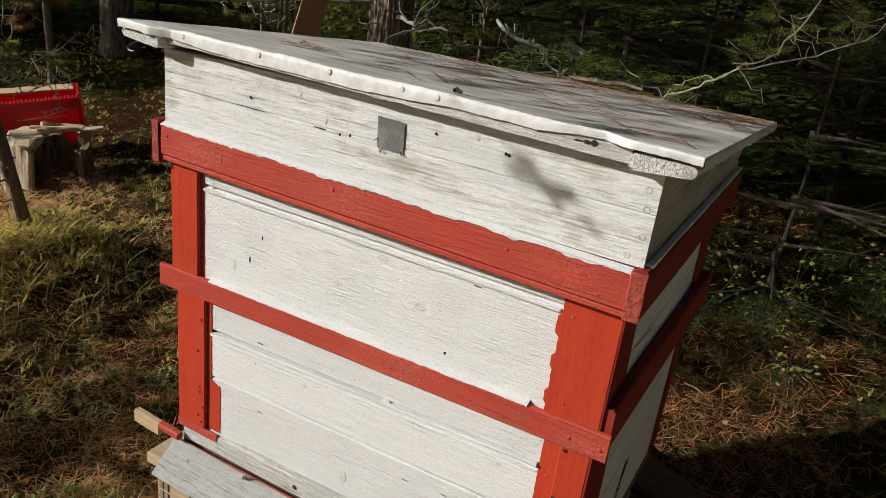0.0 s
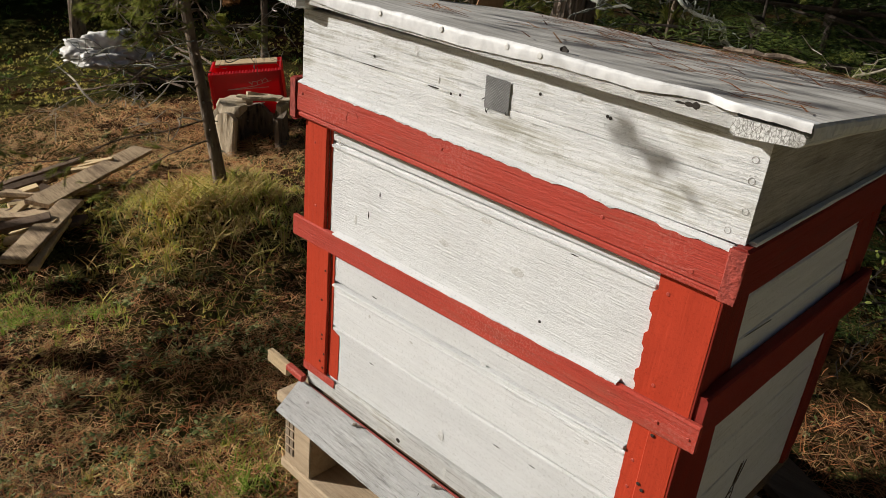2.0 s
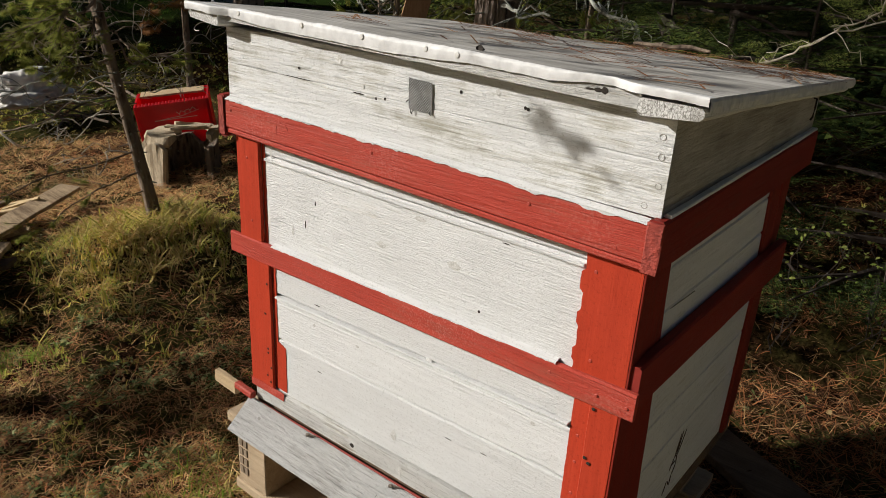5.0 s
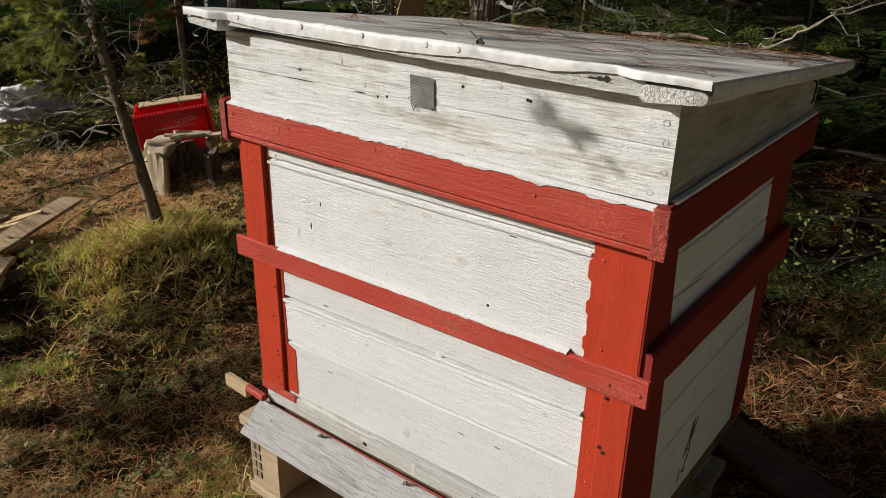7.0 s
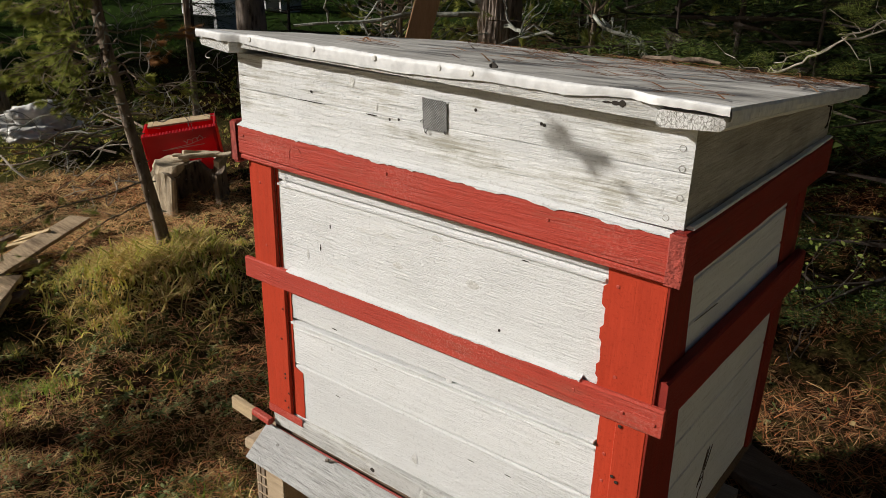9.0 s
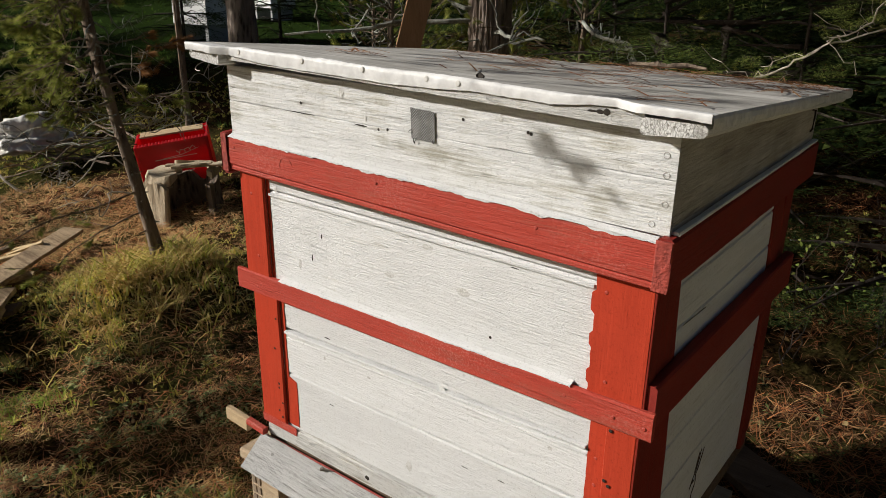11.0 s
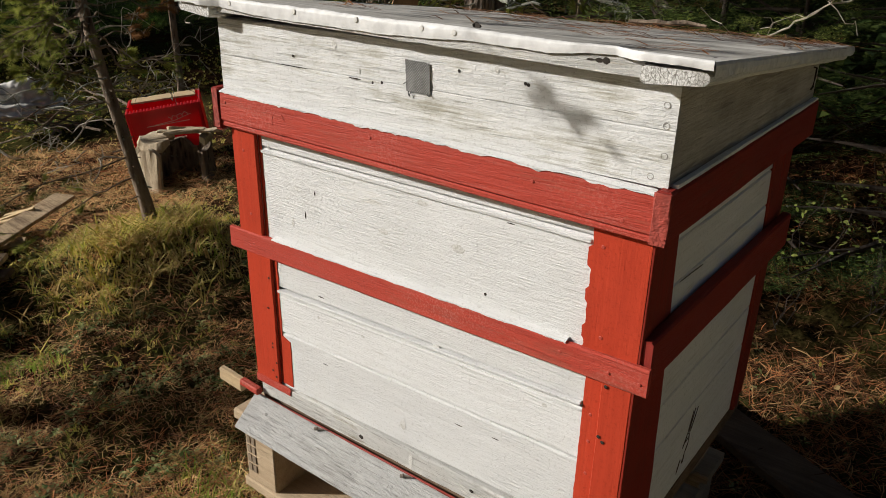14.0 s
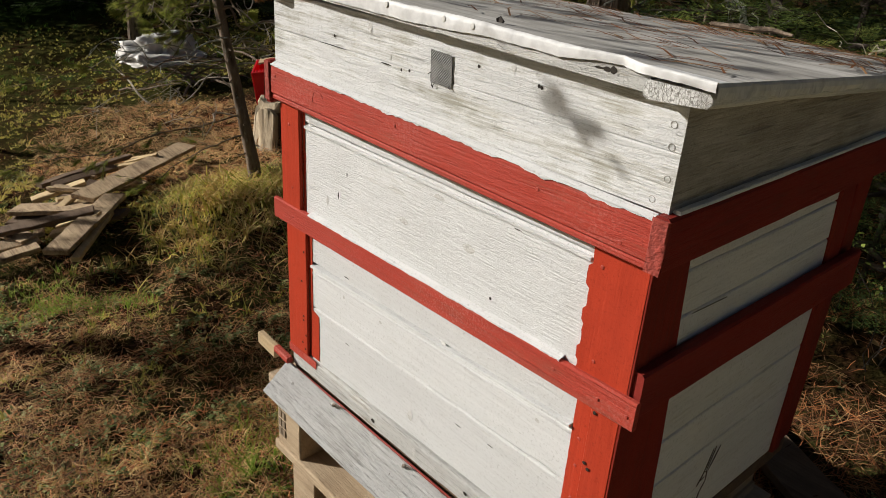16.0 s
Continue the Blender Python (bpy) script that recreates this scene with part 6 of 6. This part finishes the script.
def blade_clump(n, seed, lean=0.5, h=1.0, w=0.018):
    r = np.random.default_rng(seed)
    v, f = [], []
    for i in range(n):
        a, L = r.uniform(0, 2 * math.pi), h * r.uniform(0.5, 1.0)
        ox, oy = r.normal(0, 0.12, 2)
        ln = lean * r.uniform(0.4, 1.4)
        s = np.array((-math.sin(a), math.cos(a), 0)) * w
        k = len(v)
        for t in (0, 0.45, 0.8):
            p = np.array((ox + math.cos(a) * ln * t * t * L, oy + math.sin(a) * ln * t * t * L, L * t * (1 - 0.25 * ln * t)))
            v += [p - s * (1 - 0.5 * t), p + s * (1 - 0.5 * t)]
        v.append(np.array((ox + math.cos(a) * ln * L, oy + math.sin(a) * ln * L, L * (1 - 0.3 * ln))))
        f += [(k, k + 1, k + 3), (k, k + 3, k + 2), (k + 2, k + 3, k + 5), (k + 2, k + 5, k + 4), (k + 4, k + 5, k + 6)]
    return np.array(v), np.array(f)


def litter_clump(n, seed, L=1.0, w=0.0145):
    r = np.random.default_rng(seed)
    v, f = [], []
    for i in range(n):
        a = r.uniform(0, 2 * math.pi)
        d = np.array((math.cos(a), math.sin(a), r.normal(0, 0.18)))
        s = np.array((-math.sin(a), math.cos(a), 0)) * w
        o = np.array((*r.normal(0, 0.5, 2), abs(r.normal(0.08, 0.10))))
        l = L * r.uniform(0.5, 1.0)
        bend = np.array((0, 0, 0.05)) + s * r.normal(0, 4)
        k = len(v)
        v += [o - d * l / 2 - s, o - d * l / 2 + s, o + bend - s, o + bend + s, o + d * l / 2]
        f += [(k, k + 1, k + 3), (k, k + 3, k + 2), (k + 2, k + 3, k + 4)]
    return np.array(v), np.array(f)


def herb(n, seed):
    """A low plant of small oval leaves."""
    r = np.random.default_rng(seed)
    v, f = [], []
    for i in range(n):
        a = 2 * math.pi * i / n + r.uniform(-0.4, 0.4)
        d = np.array((math.cos(a), math.sin(a), r.uniform(-0.1, 0.5)))
        d /= np.linalg.norm(d)
        s = np.array((-math.sin(a), math.cos(a), r.normal(0, 0.3))) * 0.22
        o = np.array((0, 0, r.uniform(0.2, 0.8))) + d * 0.15
        L = r.uniform(0.5, 0.9)
        k = len(v)
        v += [o, o + d * L * 0.4 + s * L, o + d * L * 0.4 - s * L, o + d * L * 0.75 + s * L * 0.7 + (0, 0, -0.05), o + d * L * 0.75 - s * L * 0.7 + (0, 0, -0.05), o + d * L + (0, 0, -0.12)]
        f += [(k, k + 2, k + 1), (k + 1, k + 2, k + 4), (k + 1, k + 4, k + 3), (k + 3, k + 4, k + 5)]
    return np.array(v), np.array(f)


def patch(scale, cut, seed):
    def test(x, y):
        return np.array([noise.noise(Vector((a * scale, b * scale, seed))) + 0.35 * noise.noise(Vector((a * scale * 3, b * scale * 3, seed))) > cut for a, b in zip(x, y)])
    return test


def not_bare(x, y):
    """Keeps the brown patch of needles behind the pine free."""
    return ~(((x + 4.8) / 1.5) ** 2 + ((y - 1.55) / 0.95) ** 2 < 1)


def open_side(x, y):
    """Little grows in the deep shade of the spruces."""
    return (x < -0.75) | (rng.uniform(0, 1, len(x)) < 0.08)


cover("fallen_needles", litter_clump(9, 51, 1.0), 17000, (0.035, 0.075), M_LITTER_LIT, "tangled mat of dry reddish needles", d0=0.9, d1=5.0, flat=0.35, lift=0.008, keep=lambda x, y: patch(2.2, -0.06, 27.0)(x, y) & (x < -0.7), category="litter")
cover("fallen_needles", litter_clump(7, 53, 1.0, w=0.013), 6500, (0.05, 0.09), M_LITTER, "brown pine needles in the shade behind the hive", d0=1.5, d1=4.0, a0=60, a1=125, flat=0.35, lift=0.006, keep=lambda x, y: patch(3.0, -0.05, 29.0)(x, y) & (x >= -0.7), category="litter")
cover("fallen_needles", litter_clump(8, 1), 15000, (0.04, 0.09), M_LITTER, "fallen brown pine needles and bits of bark", d1=8.0, flat=0.3, lift=0.004, keep=lambda x, y: (x < -0.7) | (rng.uniform(0, 1, len(x)) < 0.45), category="litter")
cover("dry_grass", litter_clump(9, 2, 1.1), 7500, (0.025, 0.055), M_STRAW, "dry bent grass lying on the ground", d1=9.0, flat=0.45, lift=0.010, keep=lambda x, y: patch(1.7, -0.12, 7.0)(x, y) & open_side(x, y))
cover("grass", blade_clump(9, 3, 0.9, w=0.026), 4200, (0.03, 0.075), M_GRASS, "thin green grass tufts", d1=9.0, keep=lambda x, y: patch(2.6, 0.22, 3.0)(x, y) & not_bare(x, y) & open_side(x, y))
cover("short_grass", blade_clump(7, 5, 1.1, w=0.060), 13000, (0.018, 0.038), M_MOSSGRASS, "short moss and grass", d1=9.0, keep=lambda x, y: patch(3.4, 0.10, 12.0)(x, y) & open_side(x, y))
cover("low_herbs", herb(7, 6), 24000, (0.010, 0.028), M_HERB, "low plants with small grey-green leaves", d1=6.0, flat=0.25, keep=lambda x, y: patch(3.0, 0.05, 5.0)(x, y) & open_side(x, y), category="plant")
cover("fallen_leaves", herb(1, 9), 200, (0.02, 0.045), M_DRYLEAF, "dry fallen leaves", d1=6.0, flat=0.5, category="leaf")
def bare(x, y):
    return ~not_bare(x, y)


cover("fallen_needles", litter_clump(9, 31, 1.0, 0.02), 8000, (0.06, 0.11), M_LITTER_LIT, "reddish fallen needles and dead leaves on bare ground", d0=3.6, d1=8.0, a0=140, a1=172, flat=0.3, lift=0.006, keep=bare, category="litter")
cover("mossy_grass", blade_clump(6, 33, 1.2, w=0.085), 9000, (0.025, 0.05), M_MEADOW, "yellow-green mossy grass", d0=3.75, d1=11.0, a0=128, a1=178, keep=lambda x, y: not_bare(x, y) & ~((x > -6.5) & (y > 1.5) & (rng.uniform(0, 1, len(x)) < 0.85)))
cover("lawn", blade_clump(6, 8, 1.0, w=0.04), 2600, (0.06, 0.12), M_LAWN, "bright green lawn in the distance", d0=7.5, d1=34.0, a0=128, a1=182, keep=lambda x, y: x < -5.5)


# Pale grass out of view, added to close the ground and bounce light.
cover("meadow_grass", blade_clump(6, 41, 1.1, w=0.05), 1100, (0.08, 0.15), M_STRAW, "unseen pale dry grass added to bounce light onto the hive", d0=1.2, d1=9.0, a0=185, a1=425)


def green_tufts():
    """A few fresh green tussocks in the open litter."""
    at = []
    for cx, cy, n_, sp in ((-2.62, -0.02, 60, 0.10), (-2.50, 0.12, 40, 0.08), (-2.85, 0.05, 40, 0.10), (-1.02, 0.02, 70, 0.08), (-1.10, 0.10, 30, 0.05), (-2.30, 0.22, 30, 0.07), (-3.1, 1.0, 50, 0.12), (-2.95, 1.15, 40, 0.08)):
        at += [(rng.normal(cx, sp), rng.normal(cy, sp)) for i in range(n_)]
    at = np.array(at)
    n = len(at)
    z = np.array([ground_z(a, b) for a, b in at])
    az = rng.uniform(0, 2 * math.pi, n)
    m = frames_from(np.stack((at[:, 0], at[:, 1], z), 1), np.stack((np.cos(az), np.sin(az), np.zeros(n)), 1), np.tile((0, 0, 1.0), (n, 1)), rng.uniform(0.03, 0.075, n))
    ob = new("grass_tussock", scattered("grass_tussock", *blade_clump(8, 61, 0.9, w=0.028), m, M_FRESH))
    tagged(ob, "fresh bright green grass tufts in the litter", "grass", kind="stuff")


green_tufts()


def mound():
    n = 620
    x = -2.78 + rng.normal(0, 0.24, n)
    y = 0.98 + rng.normal(0, 0.20, n)
    z = np.array([ground_z(a, b) for a, b in zip(x, y)])
    az = rng.uniform(0, 2 * math.pi, n)
    m = frames_from(np.stack((x, y, z), 1), np.stack((np.cos(az), np.sin(az), np.zeros(n)), 1), np.tile((0, 0, 1.0), (n, 1)), rng.uniform(0.05, 0.14, n))
    ob = new("grass_tussock", scattered("grass_tussock", *blade_clump(7, 21, 1.2, w=0.030), m[: n // 2], M_STRAW))
    tagged(ob, "tussock of dry yellow grass round the pine", "grass", kind="stuff")
    ob = new("grass_tussock", scattered("grass_tussock", *blade_clump(7, 22, 1.0, w=0.032), m[n // 2:], M_MOSSGRASS))
    tagged(ob, "tussock of green grass round the pine", "grass", kind="stuff")


mound()

# ---- needles and bits on the roof ----
def roof_litter():
    clumps = ((-0.60, 0.14, 7, 0.03), (-0.42, 0.36, 10, 0.06), (-0.25, 0.30, 12, 0.08), (-0.12, 0.42, 14, 0.06), (-0.20, 0.52, 22, 0.09), (0.0, 0.50, 14, 0.03), (-0.02, 0.36, 9, 0.03), (-0.15, 0.12, 7, 0.04), (-0.35, 0.18, 7, 0.06), (-0.03, 0.03, 4, 0.02), (-0.5, 0.45, 10, 0.08), (-0.32, 0.55, 14, 0.08), (-0.62, 0.5, 6, 0.06))
    v, f = [], []
    for cx, cy, n, s in clumps:
        for i in range(int(n * 2.1)):
            x, y = min(0.02, rng.normal(cx, s)), min(0.60, rng.normal(cy, s * 0.6))
            a = rng.normal(-0.10, 0.42)
            L = rng.uniform(0.03, 0.095)
            dx, dy = math.cos(a) * L, math.sin(a) * L
            sx, sy = -math.sin(a) * 0.0013, math.cos(a) * 0.0013
            z = top_z(x, y) + 0.0025 + abs(rng.normal(0, 0.002))
            h = rng.uniform(0.0, 0.006)
            bend = rng.normal(0, 2.2)
            k = len(v)
            v += [(x - dx / 2 - sx, y - dy / 2 - sy, z), (x - dx / 2 + sx, y - dy / 2 + sy, z), (x + sx * bend - sx, y + sy * bend - sy, z + h), (x + sx * bend + sx, y + sy * bend + sy, z + h), (x + dx / 2 - sx, y + dy / 2 - sy, z + 0.001), (x + dx / 2 + sx, y + dy / 2 + sy, z + 0.001)]
            f += [(k, k + 1, k + 3), (k, k + 3, k + 2), (k + 2, k + 3, k + 5), (k + 2, k + 5, k + 4)]
    ob = new("roof_needles", fast_mesh("roof_needles", np.array(v), np.array(f), M_ROOFNEEDLE))
    tagged(ob, "fallen orange-brown pine needles on the hive roof", "litter", kind="stuff")


roof_litter()
tagged(part("lichen_stick", tube(crooked((-0.34, 0.60, top_z(-0.34, 0.6) + 0.008), (-0.20, 0.606, top_z(-0.2, 0.6) + 0.010), 8, 0.012, 2.0), [0.003, 0.005, 0.004, 0.006, 0.004, 0.005, 0.004, 0.003, 0.002], 8, 0.9), M_BARK_YOUNG), "short grey-brown stick on the back edge of the roof", "stick")
tagged(part("bark_crumb", tube([(-0.268, 0.005, top_z(-0.27, 0) + 0.003), (-0.265, 0.008, top_z(-0.27, 0) + 0.004), (-0.256, 0.004, top_z(-0.27, 0) + 0.003)], [0.0015, 0.0032, 0.0015], 7, 0.8), M_HOLE), "dark crumb of bark on the roof edge", "bark")


# ---- unseen pines added between the hive and the sun, to cast shade ----
def shade_pine(x, y, h, seed, crowns):
    z0 = ground_z(x, y)
    t = thing("pine_tree", (x, y, z0), "unseen tall pine added to cast shade on the clearing", "tree")
    part("trunk", furrowed(x, y, z0 - 0.1, h, 0.030, 0.022, seed, 20, 24), M_BARK, t)
    r = random.Random(seed)
    pos, dirs, limbs = [], [], []
    for zc, az, L in crowns:
        a = Vector((x, y, z0 + zc))
        b = a + Vector((math.cos(az) * L, math.sin(az) * L, L * 0.15))
        pts = crooked(a, b, 8, 0.15, seed + zc)
        limbs.append(tube(pts, [0.03 * (1 - 0.8 * i / 8) for i in range(9)], 6))
        for k in range(int(34 * L)):
            i = r.randint(2, 8)
            d = Vector((r.uniform(-1, 1), r.uniform(-1, 1), r.uniform(-0.4, 0.8))).normalized()
            p = pts[i] + d * r.uniform(0.05, 0.42)
            pos.append(p)
            dirs.append(d)
    tagged(part("branchwood", merged(*limbs), M_BARK_YOUNG, t), kind="stuff")
    tuft_mesh("needles", pos, dirs, M_PINE, t, seed, (1.1, 2.2))
    return t


def around(n, z0, z1, l0, l1, seed):
    r = random.Random(seed)
    return [(r.uniform(z0, z1), r.uniform(0, 6.28), r.uniform(l0, l1)) for i in range(n)]


def sunward(x, y):
    """A place on the sun's side of the clearing."""
    dx, dy, c, n_ = x + 1.8, y - 0.4, math.cos(radians(11.5)), math.sin(radians(11.5))
    return -1.8 + 0.866 * (c * dx - n_ * dy), 0.4 + 0.866 * (n_ * dx + c * dy)


shade_pine(*sunward(-5.5, -0.75), 6.0, 71, around(15, 2.9, 5.6, 0.4, 0.8, 1) + around(6, 3.1, 3.7, 0.3, 0.7, 9))
shade_pine(*sunward(-6.6, -0.9), 7.0, 72, around(22, 3.6, 6.8, 0.7, 1.3, 2))
shade_pine(*sunward(-4.3, -0.98), 2.2, 75, around(11, 1.4, 2.3, 0.25, 0.5, 8))
overhang = shade_pine(*sunward(-3.5, -2.75), 5.0, 73, around(5, 4.2, 5.0, 0.4, 0.6, 3))


def shade_limb(root, tip, spots, seed, owner, size=(0.7, 1.0)):
    """Adds an unseen thin pine limb whose few tufts cast shade towards the hive."""
    pts = crooked(root, tip, 10, 0.03, seed)
    part("limb", tube(pts, [0.014 * (1 - i / 10) ** 1.5 + 0.0012 for i in range(11)], 6), M_BARK_YOUNG, owner)
    r = random.Random(seed)
    pos, dirs = [], []
    for at, n, spread in spots:
        for k in range(n):
            d = Vector((r.uniform(-1, 1), r.uniform(-1, 1), r.uniform(-1, 1))).normalized()
            pos.append(Vector(at) + d * r.uniform(0, spread))
            dirs.append(d)
    tuft_mesh("needles", pos, dirs, M_PINE, owner, int(seed), size)


# Limbs out of view, added to cast the lid's spot and the roof's streaks.
SPOT = Vector((-0.130, -0.008, 1.103)) + SUN_FROM * 1.3
shade_limb((-2.27, 2.95, 2.9), SPOT, [(SPOT + Vector((0.030 * k, 0.0, -0.0115 * k)), n_, 0.006) for k, n_ in ((-1.6, 2), (-1.1, 2), (-0.55, 3), (0, 4), (0.5, 3), (1.0, 3), (1.5, 2))], 81.0, op, (0.28, 0.40))
for k, (x, y) in enumerate(((-0.45, 0.25), (-0.15, 0.22), (-0.28, 0.48), (-0.05, 0.10), (-0.35, 0.12), (0.0, 0.40), (-0.55, 0.40), (-0.22, 0.34), (-0.10, 0.30), (-0.40, 0.38), (-0.02, 0.52))):
    tip = Vector((x, y, 1.15)) + SUN_FROM * (1.05 + 0.12 * k)
    side_ = Vector((0.05, -0.08, 0.02))
    shade_limb((-2.27, 2.95, 2.1 + 0.15 * k), tip, ((tip, 3, 0.05), (tip - side_ * 2, 2, 0.05), (tip + side_ * 1.5, 2, 0.05)), 84.0 + k, op)
# Spruces out of view, added to shade the lawn and the wood.
for k, (x, y, lo) in enumerate(((-8.4, -1.5, 5.0), (-9.6, -0.7, 5.2), (-12.6, 1.0, 0.2), (-14.5, 1.5, 0.2), (-15.5, 0.4, 0.2), (-16.5, 2.2, 0.2), (-12.0, 1.6, 0.2))):
    spruce(x, y, 9.0, 1.9, 600 + k, low=lo, name="spruce_tree", coarse=True, far=True, stout=0.45, label="unseen tall spruce added to block sun and sky light")
# Spruces added behind the camera to hold back sky light.
for k, (x, y) in enumerate(((4.2, -2.6), (3.2, -4.2), (0.8, -5.2), (-1.2, -6.2), (6.0, -3.6))):
    spruce(x, y, 7.5, 2.0, 500 + k, low=0.2, name="spruce_tree", coarse=True, far=True, label="unseen tall spruce added to block sun and sky light")
rd = random.Random(5)
# Ground spots dappled by unseen limbs added along the sun's way.
SHADED = ((-1.62, 0.03), (-1.48, 0.22), (-1.72, -0.10), (-1.75, 0.30), (-1.55, 0.42), (-1.30, 0.62), (-2.55, 0.42), (-2.34, 0.75), (-2.02, 0.80), (-1.78, 0.78), (-2.30, 1.25), (-3.05, 0.62), (-2.1, 0.5))
for k, (gx, gy) in enumerate(SHADED):
    tip = Vector((gx, gy, ground_z(gx, gy))) + SUN_FROM * rd.uniform(5.0, 6.0)
    b_ = Vector((0.12, -0.12, 0.0)) * rd.uniform(0.6, 1.3)
    shade_limb(tip + Vector((-0.2, -1.1, 0.5)), tip, ((tip, 12, 0.09), (tip + b_, 8, 0.10), (tip - b_, 8, 0.09)), 120.0 + k, overhang, (1.0, 1.8))
# unseen dense limbs added to keep the spruces behind the hive in shade
for k, at in enumerate(((0.08, 1.75, 0.95), (-0.30, 1.95, 1.0), (0.62, 1.95, 0.8), (0.2, 2.45, 1.2), (-0.8, 2.4, 1.25), (0.9, 2.5, 1.2))):
    tip = Vector(at) + SUN_FROM * 6.5
    shade_limb(tip + Vector((-0.4, -1.6, 0.6)), tip, [(tip + Vector((rd.uniform(-0.25, 0.25), rd.uniform(-0.25, 0.25), rd.uniform(-0.3, 0.3))), 16, 0.16) for q in range(4)], 150.0 + k, overhang, (1.3, 2.2))
# the litter goes on behind the walk, into the shade of the pines
cover("fallen_needles", litter_clump(8, 61, 1.0), 5200, (0.05, 0.10), M_LITTER, "fallen brown pine needles under the pines", d0=0.9, d1=8.0, a0=180, a1=262, flat=0.3, lift=0.006, keep=lambda x, y: x + 0.6 * y < -0.2, category="litter")
cover("fallen_needles", litter_clump(9, 63, 1.0), 2600, (0.045, 0.08), M_LITTER_LIT, "loose mat of dry reddish needles", d0=0.9, d1=6.0, a0=178, a1=262, flat=0.35, lift=0.008, keep=lambda x, y: patch(2.2, -0.02, 37.0)(x, y) & (x + 0.6 * y < -0.2), category="litter")
